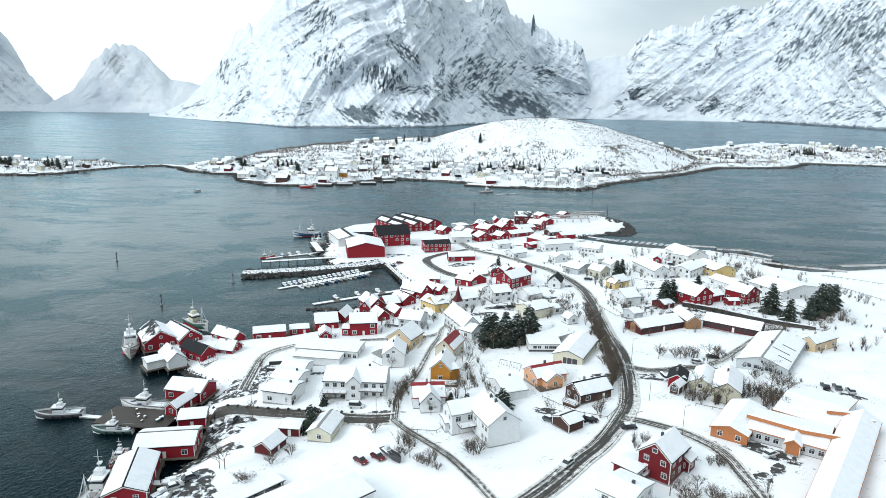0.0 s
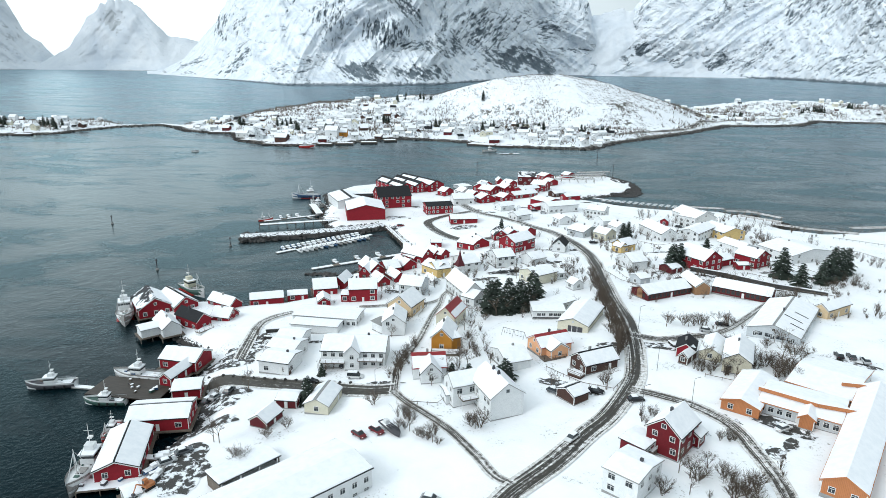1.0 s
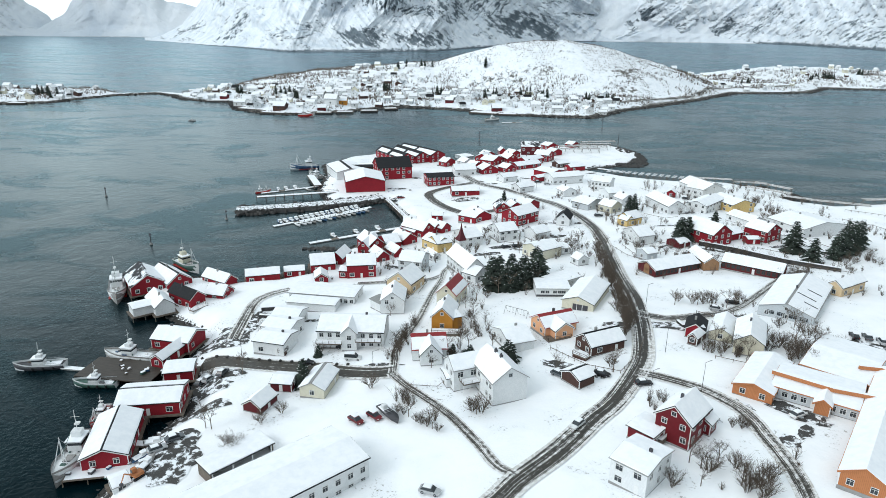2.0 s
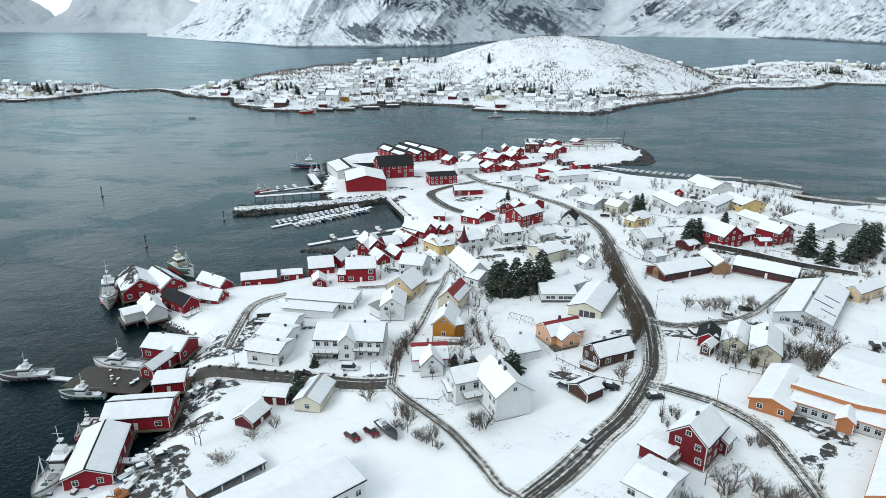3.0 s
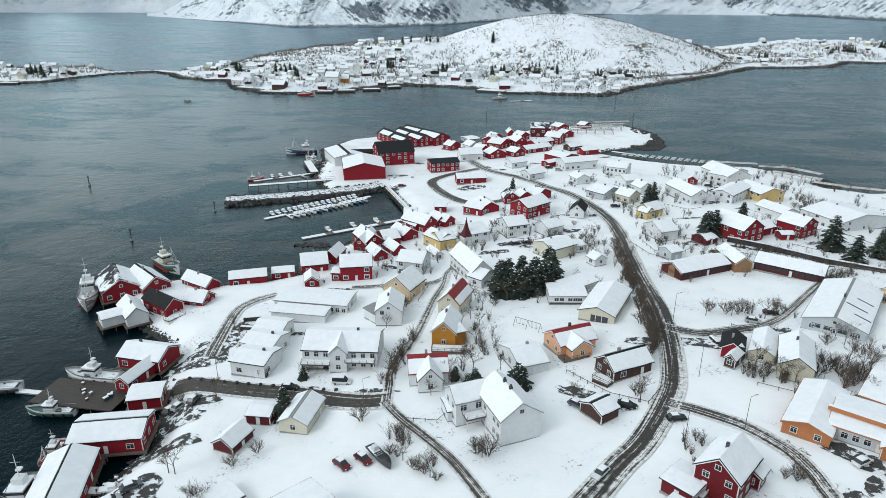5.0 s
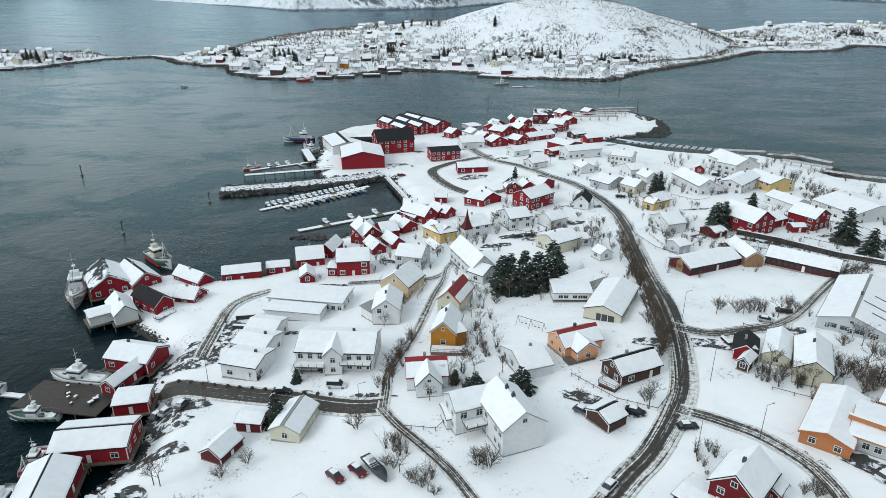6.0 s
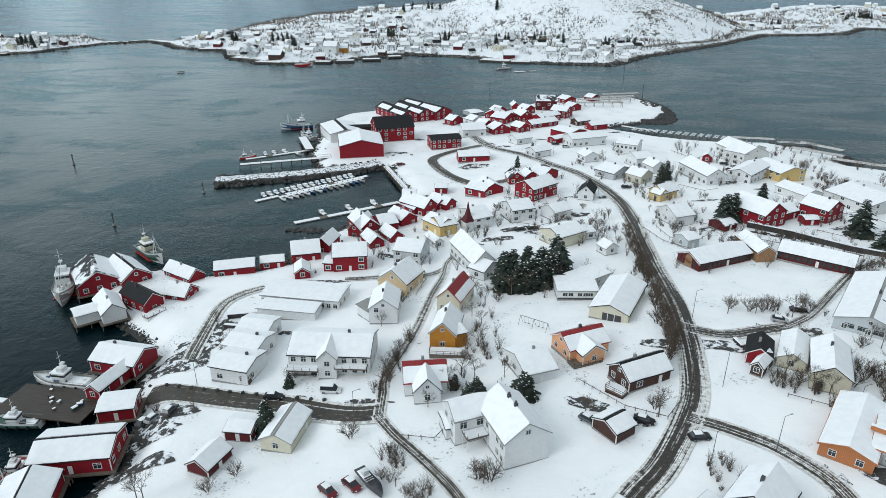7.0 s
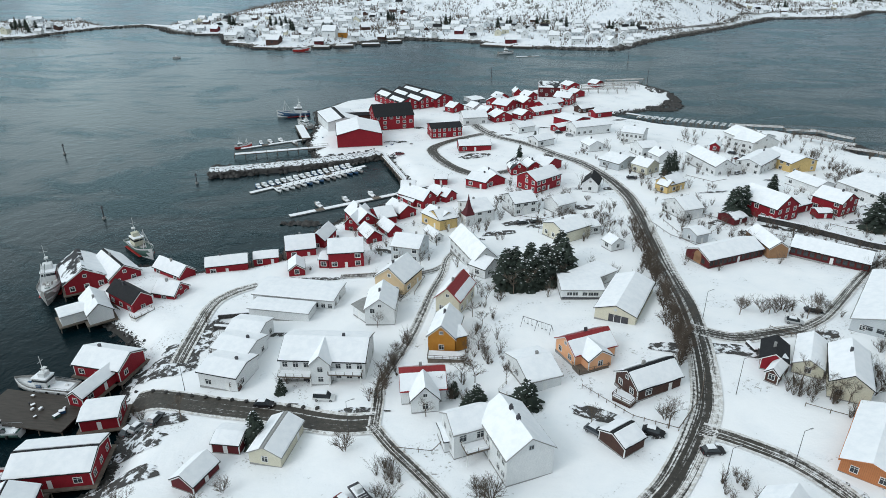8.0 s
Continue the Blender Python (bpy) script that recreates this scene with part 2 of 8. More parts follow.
def cliff_mat(name, rock1, rock2, size):
    """Snow on a mountain face, with bare rock where the attribute 'rock' is above zero; its edge is broken up by grain."""
    m, n, l, b = mat_base(name, (0.8, 0.83, 0.87), 0.85, 0, 0.2)
    at = n.new("ShaderNodeAttribute")
    at.attribute_name = "rock"
    v = coords(n, l)
    grain = tex_noise(n, l, 1.0 / size, 6, 0.7, v, 0.6)
    soft = tex_noise(n, l, 0.12 / size, 5, 0.6, v, 0.5)
    f = math_node(n, l, "ADD", at.outputs["Fac"], math_node(n, l, "MULTIPLY", math_node(n, l, "SUBTRACT", grain.outputs["Fac"], 0.5), 1.7))
    msk = ramp(n, l, math_node(n, l, "ADD", f, 0.5), [(0.42, (0, 0, 0)), (0.66, (1, 1, 1))])
    tone = math_node(n, l, "ADD", math_node(n, l, "MULTIPLY", soft.outputs["Fac"], 0.5), math_node(n, l, "MULTIPLY", grain.outputs["Fac"], 0.5))
    rk = ramp(n, l, tone, [(0.36, rock1), (0.62, rock2)])
    sn = ramp(n, l, soft.outputs["Fac"], [(0.32, (0.6, 0.66, 0.73)), (0.58, (0.78, 0.815, 0.855))])
    l.new(mixrgb(n, l, msk.outputs["Color"], sn.outputs["Color"], rk.outputs["Color"]), b.inputs["Base Color"])
    h = math_node(n, l, "ADD", soft.outputs["Fac"], math_node(n, l, "MULTIPLY", grain.outputs["Fac"], 0.3))
    bump(n, l, b, h, 0.6, size * 0.8)
    return m


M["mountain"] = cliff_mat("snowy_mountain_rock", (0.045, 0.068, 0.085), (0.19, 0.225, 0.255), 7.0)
# the far rock is paled in its base colour to imitate haze
M["hazymountain"] = cliff_mat("distant_snowy_rock", (0.4, 0.44, 0.47), (0.56, 0.59, 0.62), 40.0)
M["island"] = rock_snow_mat("snowy_island_ground", 0.475, (0.06, 0.055, 0.05), (0.2, 0.19, 0.17), 40.0, 6.0, True, 0.5, 0.05)


def ground_mat():
    """Village snow with trodden, thin patches, and bare wet rock at the tide line."""
    m, n, l, b = mat_base("village_snow", (0.82, 0.84, 0.87), 0.85, 0, 0.25)
    geo = n.new("ShaderNodeNewGeometry")
    sep = n.new("ShaderNodeSeparateXYZ")
    l.new(geo.outputs["Position"], sep.inputs[0])
    v = coords(n, l)
    a = tex_noise(n, l, 0.09, 7, 0.62, v, 0.3)
    g = tex_noise(n, l, 1.4, 6, 0.65, v)
    c = ramp(n, l, a.outputs["Fac"], [(0.35, (0.86, 0.88, 0.905)), (0.6, (0.93, 0.935, 0.945))])
    thin = math_node(n, l, "MULTIPLY", ramp(n, l, a.outputs["Fac"], [(0.37, (1, 1, 1)), (0.45, (0, 0, 0))]).outputs["Color"], ramp(n, l, g.outputs["Fac"], [(0.56, (0, 0, 0)), (0.66, (1, 1, 1))]).outputs["Color"])
    col = mixrgb(n, l, thin, c.outputs["Color"], (0.2, 0.18, 0.15))
    tide = math_node(n, l, "ADD", sep.outputs[2], math_node(n, l, "MULTIPLY", math_node(n, l, "SUBTRACT", g.outputs["Fac"], 0.5), 3.0))
    rock = ramp(n, l, tide, [(0.0, (0, 0, 0)), (1.0, (1, 1, 1))])
    rock.color_ramp.elements[0].position = 0.75
    rock.color_ramp.elements[1].position = 0.95
    l.new(mixrgb(n, l, rock.outputs["Color"], (0.045, 0.043, 0.04), col), b.inputs["Base Color"])
    h = math_node(n, l, "ADD", math_node(n, l, "MULTIPLY", a.outputs["Fac"], 3.0), math_node(n, l, "MULTIPLY", g.outputs["Fac"], 0.5))
    bump(n, l, b, h, 0.4, 0.28)
    return m


M["ground"] = ground_mat()


def water_mat():
    """Dark green sea under wind ripples; calm lanes lie smoother between them and get a paler reflection colour."""
    m, n, l, b = mat_base("cold_sea_water", (0.0008, 0.0075, 0.0105), 0.9, 0, 0.0)
    out = [k for k in n if k.type == "OUTPUT_MATERIAL"][0]
    gloss = n.new("ShaderNodeBsdfGlossy")
    fres = n.new("ShaderNodeFresnel")
    fres.inputs["IOR"].default_value = 1.33
    both = n.new("ShaderNodeMixShader")
    wind = tex_noise(n, l, 0.0045, 6, 0.6, coords(n, l, (0.8, 1.3, 1)), 2.4)
    lane = tex_noise(n, l, 0.012, 5, 0.6, coords(n, l, (0.7, 1.5, 1)), 3.0)
    wave = tex_noise(n, l, 0.75, 5, 0.65, coords(n, l, (1.0, 1.0, 1)), 0.6)
    chop = tex_noise(n, l, 0.16, 4, 0.6, coords(n, l, (1.1, 0.9, 1)), 0.5)
    calm = ramp(n, l, math_node(n, l, "ADD", math_node(n, l, "MULTIPLY", wind.outputs["Fac"], 0.6), math_node(n, l, "MULTIPLY", lane.outputs["Fac"], 0.4)), [(0.44, (0, 0, 0)), (0.53, (1, 1, 1))])
    r = ramp(n, l, calm.outputs["Color"], [(0.0, (0.3, 0.3, 0.3)), (1.0, (0.17, 0.17, 0.17))])
    l.new(r.outputs["Color"], gloss.inputs["Roughness"])
    # reflection tint: teal, painted brighter in the calm lanes
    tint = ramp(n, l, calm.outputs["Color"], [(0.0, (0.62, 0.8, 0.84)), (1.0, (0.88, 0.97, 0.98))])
    # reflected sky dimmed through the gloss colour in steep and in grazing view
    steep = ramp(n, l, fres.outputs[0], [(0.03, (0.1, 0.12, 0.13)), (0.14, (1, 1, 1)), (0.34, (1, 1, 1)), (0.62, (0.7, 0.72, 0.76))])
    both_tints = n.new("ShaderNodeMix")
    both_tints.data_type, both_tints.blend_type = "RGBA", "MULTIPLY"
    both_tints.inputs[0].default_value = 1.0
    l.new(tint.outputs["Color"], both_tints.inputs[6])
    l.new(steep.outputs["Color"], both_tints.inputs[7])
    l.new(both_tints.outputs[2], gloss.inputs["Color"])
    amp = ramp(n, l, calm.outputs["Color"], [(0.0, (1, 1, 1)), (1.0, (0.3, 0.3, 0.3))])
    h = math_node(n, l, "ADD", math_node(n, l, "MULTIPLY", wave.outputs["Fac"], amp.outputs["Color"]), math_node(n, l, "MULTIPLY", chop.outputs["Fac"], 1.1))
    bp = bump(n, l, b, h, 0.42, 0.5)
    l.new(bp.outputs["Normal"], gloss.inputs["Normal"])
    l.new(bp.outputs["Normal"], fres.inputs["Normal"])
    l.new(fres.outputs[0], both.inputs[0])
    l.new(b.outputs[0], both.inputs[1])
    l.new(gloss.outputs[0], both.inputs[2])
    l.new(both.outputs[0], out.inputs["Surface"])
    return m


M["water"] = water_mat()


def road_mat(name, snowy, lanes, brown=1.0):
    """Wet asphalt with packed snow between the wheel tracks and along the verges. U runs across (0 to 1), V along."""
    m, n, l, b = mat_base(name, (0.05, 0.05, 0.05), 0.55, 0, 0.4)
    uv = n.new("ShaderNodeUVMap")
    uv.uv_map = "across"
    sep = n.new("ShaderNodeSeparateXYZ")
    l.new(uv.outputs["UV"], sep.inputs[0])
    mp = n.new("ShaderNodeMapping")
    mp.inputs["Scale"].default_value = (8.0, 0.035, 1)
    l.new(uv.outputs["UV"], mp.inputs["Vector"])
    st = tex_noise(n, l, 1.6, 6, 0.65, mp.outputs["Vector"], 0.25)
    g = tex_noise(n, l, 1.1, 6, 0.7, coords(n, l))
    wide = tex_noise(n, l, 0.05, 3, 0.5, coords(n, l))
    edge = math_node(n, l, "MULTIPLY", math_node(n, l, "ABSOLUTE", math_node(n, l, "SUBTRACT", sep.outputs[0], 0.5)), 2.0)
    track = math_node(n, l, "MULTIPLY", math_node(n, l, "COSINE", math_node(n, l, "MULTIPLY", sep.outputs[0], math.tau * lanes)), 0.08)
    f = math_node(n, l, "ADD", math_node(n, l, "MULTIPLY", math_node(n, l, "SUBTRACT", st.outputs["Fac"], 0.2), 1.75), math_node(n, l, "MULTIPLY", math_node(n, l, "SUBTRACT", g.outputs["Fac"], 0.5), 0.55))
    f = math_node(n, l, "ADD", f, track)
    f = math_node(n, l, "ADD", f, math_node(n, l, "MULTIPLY", math_node(n, l, "SUBTRACT", wide.outputs["Fac"], 0.5), 0.35))
    f = math_node(n, l, "ADD", f, math_node(n, l, "MULTIPLY", math_node(n, l, "POWER", edge, 3.0), 0.6))
    msk = ramp(n, l, f, [(snowy, (0, 0, 0)), (snowy + 0.14, (1, 1, 1))])
    asp = ramp(n, l, g.outputs["Fac"], [(0.3, (0.02 * brown, 0.018 * brown, 0.015 * brown)), (0.7, (0.075 * brown, 0.064 * brown, 0.05 * brown))])
    sl = ramp(n, l, g.outputs["Fac"], [(0.28, (0.34, 0.3, 0.25)), (0.6, (0.8, 0.8, 0.8))])
    l.new(mixrgb(n, l, msk.outputs["Color"], asp.outputs["Color"], sl.outputs["Color"]), b.inputs["Base Color"])
    bump(n, l, b, g.outputs["Fac"], 0.4, 0.03)
    return m


M["road"] = road_mat("wet_asphalt_with_slush", 0.6, 4, 0.8)
M["lane"] = road_mat("snowy_lane", 0.54, 2)
M["quayroad"] = road_mat("cleared_quay_asphalt", 0.72, 3)


# ---- noise and mesh helpers ----
def hash2(ix, iy, seed):
    h = (ix * 374761393 + iy * 668265263 + seed * 974634757) & 0x7FFFFFFF
    h = ((h ^ (h >> 13)) * 1274126177) & 0x7FFFFFFF
    return ((h ^ (h >> 16)) & 0xFFFF) / 65535.0


def value_noise(x, y, seed=0):
    x, y = np.asarray(x, float), np.asarray(y, float)
    ix, iy = np.floor(x).astype(np.int64), np.floor(y).astype(np.int64)
    fx, fy = x - ix, y - iy
    fx, fy = fx * fx * (3 - 2 * fx), fy * fy * (3 - 2 * fy)
    a, b = hash2(ix, iy, seed), hash2(ix + 1, iy, seed)
    c, d = hash2(ix, iy + 1, seed), hash2(ix + 1, iy + 1, seed)
    return (a * (1 - fx) + b * fx) * (1 - fy) + (c * (1 - fx) + d * fx) * fy


def fbm(x, y, octaves=5, seed=0, gain=0.5, ridged=False):
    total, amp, norm = 0.0, 1.0, 0.0
    for o in range(octaves):
        v = value_noise(x * 2**o + 13.7 * o, y * 2**o + 7.3 * o, seed + o)
        if ridged:
            v = 1 - np.abs(2 * v - 1)
        total, norm, amp = total + amp * v, norm + amp, amp * gain
    return total / norm


def grid_mesh(name, X, Y, Z, material, smooth=True):
    rows, cols = X.shape
    me = bpy.data.meshes.new(name)
    me.vertices.add(rows * cols)
    me.vertices.foreach_set("co", np.stack([X, Y, Z], -1).astype(np.float32).ravel())
    i = np.arange(rows * cols).reshape(rows, cols)
    f = np.stack([i[:-1, :-1], i[:-1, 1:], i[1:, 1:], i[1:, :-1]], -1).reshape(-1, 4)
    me.loops.add(f.size)
    me.loops.foreach_set("vertex_index", f.ravel().astype(np.int32))
    me.polygons.add(len(f))
    me.polygons.foreach_set("loop_start", np.arange(0, f.size, 4, dtype=np.int32))
    me.polygons.foreach_set("use_smooth", np.full(len(f), smooth))
    me.update(calc_edges=True)
    me.validate()
    me.materials.append(material)
    return me


def polygon_distance(X, Y, pts):
    """Distance to a closed outline, positive inside."""
    best = np.full(X.shape, 1e9)
    inside = np.zeros(X.shape, bool)
    for (x0, y0), (x1, y1) in zip(pts, pts[1:] + pts[:1]):
        dx, dy = x1 - x0, y1 - y0
        t = np.clip(((X - x0) * dx + (Y - y0) * dy) / (dx * dx + dy * dy + 1e-9), 0, 1)
        best = np.minimum(best, np.hypot(X - x0 - t * dx, Y - y0 - t * dy))
        cross = ((y0 > Y) != (y1 > Y)) & (X < dx * (Y - y0) / (dy if dy else 1e-9) + x0)
        inside ^= cross
    return np.where(inside, best, -best)


def smoothstep(a, b, x):
    t = np.clip((x - a) / (b - a), 0, 1)
    return t * t * (3 - 2 * t)


# ---- the village ground ----
HEIGHTS = np.array([
    (-106.2, 224.2, 2.6), (-82.6, 182.9, 3.5), (-68.4, 185.3, 3.5), (-73.2, 212.4, 4.2), (-42.5, 167.6, 4.7), (-23.6, 171.1, 8.3), (-35.4, 205.3, 5.9), (10.6, 154.6, 8.3),
    (27.1, 160.5, 9.8), (55.5, 207.7, 11.8), (16.5, 134.5, 10.6), (47.2, 153.4, 12.2), (66.1, 193.5, 12.3), (67.3, 147.5, 13), (82.6, 258.4, 8.8), (68.4, 271.4, 7.7),
    (7.1, 231.3, 8.3), (24.8, 227.7, 8.8), (53.1, 264.3, 7.4), (20.1, 318.6, 6.5), (10.6, 389.4, 5.3), (-76.7, 357.5, 2.3), (-47.2, 404.7, 2.5), (-34.2, 374.1, 3),
    (100.3, 285.6, 9.4), (118, 200.6, 13), (118, 141.6, 15.3), (-23.6, 106.2, 8.3), (-59, 118, 3.5), (35.4, 94.4, 13),
    (-58, 268, 2.4), (-50, 290, 2.4), (-38, 310, 2.6), (-27, 330, 2.8), (-40, 285, 3.2), (-60, 440, 2.4), (110, 530, 1.8), (100, 562, 1.8), (60, 548, 2.6), (150, 425, 3.5), (180, 420, 1.2), (215, 380, 3.5)], float)


def ground_z(x, y):
    """The lie of the land, smooth between spot heights."""
    x, y = np.asarray(x, float), np.asarray(y, float)
    num, den = 0.0, 0.0
    for hx, hy, hz in HEIGHTS:
        w = 1.0 / ((x - hx) ** 2 + (y - hy) ** 2 + 209.0) ** 1.6
        num, den = num + w * hz, den + w
    return num / den


COAST = [
    (-70.8, -177), (-68.4, 70.8), (-78.5, 118), (-79, 139), (-76, 150), (-74.3, 158.1), (-77.9, 169.9), (-83.8, 182.9), (-88, 196), (-92.5, 204.5), (-104, 212.5), (-118, 224.2), (-127.4, 236), (-125.1, 247.8),
    (-108.6, 251.3), (-95.6, 246.6), (-77.9, 251.3), (-68.4, 258.4), (-69.6, 270.2), (-63.7, 282), (-53.1, 298.5), (-40.1, 316.2), (-34.2, 331.6), (-53, 378),
    (-86, 372), (-99.1, 400), (-103.8, 444.9), (-112.1, 472), (-100, 500), (-72, 524), (-44, 520), (-28, 494), (-4, 500), (29.5, 548), (70, 575),
    (112, 582), (128, 548), (126, 522), (106, 493), (84, 484), (72, 471), (103, 448), (114.9, 443), (134, 440), (158.8, 441), (168, 436), (183.2, 437), (195.1, 412), (184.2, 405), (189, 396), (201.5, 386), (212, 388), (255, 400), (271.4, 400), (495.6, 389.4), (495.6, -177)]

gx, gy = np.meshgrid(np.arange(-230, 501, 2.0), np.arange(-170, 641, 2.0))
shore = polygon_distance(gx, gy, COAST) + 3.0 * (fbm(gx / 14, gy / 14, 3, 5) - 0.5)
gz = ground_z(gx, gy)
gz = np.where(shore > 0, 0.4 + (gz - 0.4) * smoothstep(-1, 9, shore), -4 + 4.4 * smoothstep(-10, 0.5, shore))
gz = gz + np.where(shore > 0, 0.35 * (fbm(gx / 9, gy / 9, 4, 11) - 0.5), 0)
ground = new("ground", grid_mesh("ground", gx, gy, gz, M["ground"]))
tagged(ground, "deep white snow over the village headland", "ground", kind="structure")


def surface_z(x, y):
    """Height of the built ground sheet, between its nodes."""
    fx, fy = (x + 230) / 2.0, (y + 170) / 2.0
    ix, iy = min(max(int(fx), 0), gz.shape[1] - 2), min(max(int(fy), 0), gz.shape[0] - 2)
    tx, ty = fx - ix, fy - iy
    return float((gz[iy, ix] * (1 - tx) + gz[iy, ix + 1] * tx) * (1 - ty) + (gz[iy + 1, ix] * (1 - tx) + gz[iy + 1, ix + 1] * tx) * ty)


# ---- the sea ----
sx, sy = np.meshgrid(np.linspace(-6000, 6000, 25), np.linspace(-1500, 5200, 20))
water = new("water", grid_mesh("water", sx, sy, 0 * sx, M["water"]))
tagged(water, "cold dark grey-green fjord water with light ripples", "water", kind="structure")

# ---- the island village across the sound ----
ISLAND = [
    (-660.8, 755.2), (-591.2, 797.7), (-542.8, 818.9), (-540, 845), (-509, 915), (-470, 944), (-437, 925), (-395.3, 873.2), (-321, 849.6), (-290.3, 778.8), (-221.8, 741), (-166.4, 767), (-122.7, 818.9), (-96.8, 830.7),
    (-20.1, 807.1), (14.2, 772.9), (40.1, 767), (123.9, 759.9), (174.6, 828.4), (303.3, 965.2), (389.4, 1073.8), (521.6, 1106.8), (590, 1191.8), (731.6, 1162.3), (896.8, 1239),
    (920.4, 1416), (802.4, 1593), (660.8, 1652), (507.4, 1534), (354, 1380.6), (94.4, 1357), (-94.4, 1357), (-224.2, 1404.2), (-354, 1321.6), (-413, 1156.4), (-405, 990), (-432, 950), (-470, 966), (-515, 938), (-570, 985), (-660.8, 979.4), (-755.2, 896.8)]
ix_, iy_ = np.meshgrid(np.arange(-780, 951, 6.0), np.arange(710, 1701, 6.0))
ish = polygon_distance(ix_, iy_, ISLAND) + 8 * (fbm(ix_ / 40, iy_ / 40, 4, 21) - 0.5)


def dome(x, y, cx, cy, rx, ry, h, p=2.0):
    q = np.sqrt(((x - cx) / rx) ** 2 + ((y - cy) / ry) ** 2)
    return h * np.clip(1 - q**p, 0, 1) ** 1.3


iz = 5.0 * smoothstep(0, 30, ish) + 3 * smoothstep(30, 120, ish)
iz = iz + dome(ix_, iy_, 152, 1144.6, 236, 200.6, 52, 2.0) + dome(ix_, iy_, -153.4, 1191.8, 247.8, 212.4, 17.7) + dome(ix_, iy_, 660.8, 1392.4, 236, 188.8, 14.2) + dome(ix_, iy_, 23.6, 1132.8, 236, 141.6, 18.9)
iz = np.where(ish > 0, iz + 0.8 + 7.0 * (fbm(ix_ / 55, iy_ / 55, 5, 31, ridged=True) - 0.6) * smoothstep(10, 60, ish), -6 + 6.8 * smoothstep(-12, 0, ish))
island_me = grid_mesh("ground_island", ix_, iy_, iz, M["island"])
island_rock = 0.9 * (fbm(ix_ / 70, iy_ / 50, 4, 47) - 0.5) + 1.2 * (1 - smoothstep(2, 14, ish)) + 0.5 * (fbm(ix_ / 18, iy_ / 14, 3, 49) - 0.5)
island_me.attributes.new("rock", "FLOAT", "POINT").data.foreach_set("value", island_rock.astype(np.float32).ravel())
island = new("ground", island_me)
tagged(island, "snow-covered low island with a domed hill", "ground", kind="structure")


def island_z(x, y):
    i, j = int(round((y - 710) / 6)), int(round((x + 780) / 6))
    return float(iz[min(max(i, 0), iz.shape[0] - 1), min(max(j, 0), iz.shape[1] - 1)])


# ---- mountains: a skyline by bearing, with buttresses and gullies down to the water ----
def mountain(label, bearings, skyline, shores, thick, seed, material, steps, deep, relief, apron=0.3, power=1.0, crags=(), jag=0.12, specks=0.1, pinnacles=()):
    """A massif seen from the sound: foot, face and crest by bearing, the face cut by ridges that run down and aside.
    crags: rows of bearing, elevation, their spreads, the lean of the crag, how bare it is, and the lean of its ledges."""
    az = np.linspace(bearings[0], bearings[1], steps)
    v = np.concatenate([np.linspace(0, 1, deep), np.linspace(1.03, 1.25, 6)])
    A, V = np.meshgrid(az, v)
    sky = np.interp(A, [p[0] for p in skyline], [p[1] for p in skyline])
    base = np.interp(A, [p[0] for p in shores], [p[1] for p in shores])
    base = base * (1 + 0.012 * (fbm(A * 1.6, 0 * A, 3, seed + 9) - 0.5) * (1 - smoothstep(0, 0.3, V)))
    thick = np.clip(5120 / np.cos(np.radians(A)) - base, 220, thick)
    crest = np.maximum(97 + np.tan(np.radians(sky)) * (base + thick), 2)
    rise = np.where(V < apron, 0.16 * (V / apron), 0.16 + 0.84 * np.clip((V - apron) / (1 - apron), 0, 1) ** power)
    rise = np.where(V > 1, 1 - 1.5 * (V - 1), rise)
    H = crest * rise + crest * jag * (fbm(A * 1.6, 0 * A, 5, seed + 80, 0.5, True) - 0.66) * smoothstep(0.75, 1, V)
    for pa, pw, ph in pinnacles:
        H = H + ph * np.exp(-(((A - pa) / pw) ** 2)) * smoothstep(0.93, 1, V)
    U = np.radians(A) * np.mean([p[1] for p in shores]) + 20000.0
    bend = 160 * (fbm(U / 420, H / 420, 3, seed + 3) - 0.5)
    lean = fbm(U / 900, H / 1400, 2, seed + 6) - 0.5
    P, Q = U + H * (0.9 + 2.2 * lean) + bend, U - H * (0.8 - 2.2 * lean) - bend
    d = 1.0 * (fbm(P / 420, H / 1300, 5, seed, 0.5, True) - 0.62) + 0.8 * (fbm(Q / 330, H / 1100, 5, seed + 11, 0.5, True) - 0.62)
    d = d + 0.32 * (fbm(P / 110, H / 240, 4, seed + 20, 0.55, True) - 0.62) + 0.28 * (fbm(Q / 95, H / 200, 4, seed + 31, 0.55, True) - 0.62)
    el = np.degrees(np.arctan2(H - 97, base + thick * V))
    # ledges: long thin strokes whose lean changes from crag to crag
    rock = specks - 0.66 + 0.5 * np.clip(5 * (fbm(P / 36, H / 18, 5, seed + 70, 0.7) - 0.5), -1.3, 1.3)
    for c, (ba, be, sa, se, turn, amount, stroke) in enumerate(crags):
        ct, st = math.cos(radians(turn)), math.sin(radians(turn))
        x, y = A - ba, el - be
        q = ((x * ct + y * st) / sa) ** 2 + ((y * ct - x * st) / se) ** 2
        q = q * (0.55 + 0.9 * fbm(A * 1.3 + c, el * 1.3, 4, seed + 90 + c))
        w = amount * np.exp(-(q ** 1.4))
        near = w > 0.04
        cs, ss = math.cos(radians(stroke)), math.sin(radians(stroke))
        a, b = (x * cs + y * ss)[near], (y * cs - x * ss)[near]
        b = b + 0.25 * (fbm(a * 0.7 + 31, b * 0.7 + 57, 3, seed + c) - 0.5)
        n = np.clip(5.2 * (fbm(a * 2.1 + 40, b * 6.5 + 40, 5, seed + 200 + c, 0.72) - 0.5), -1.3, 1.3)
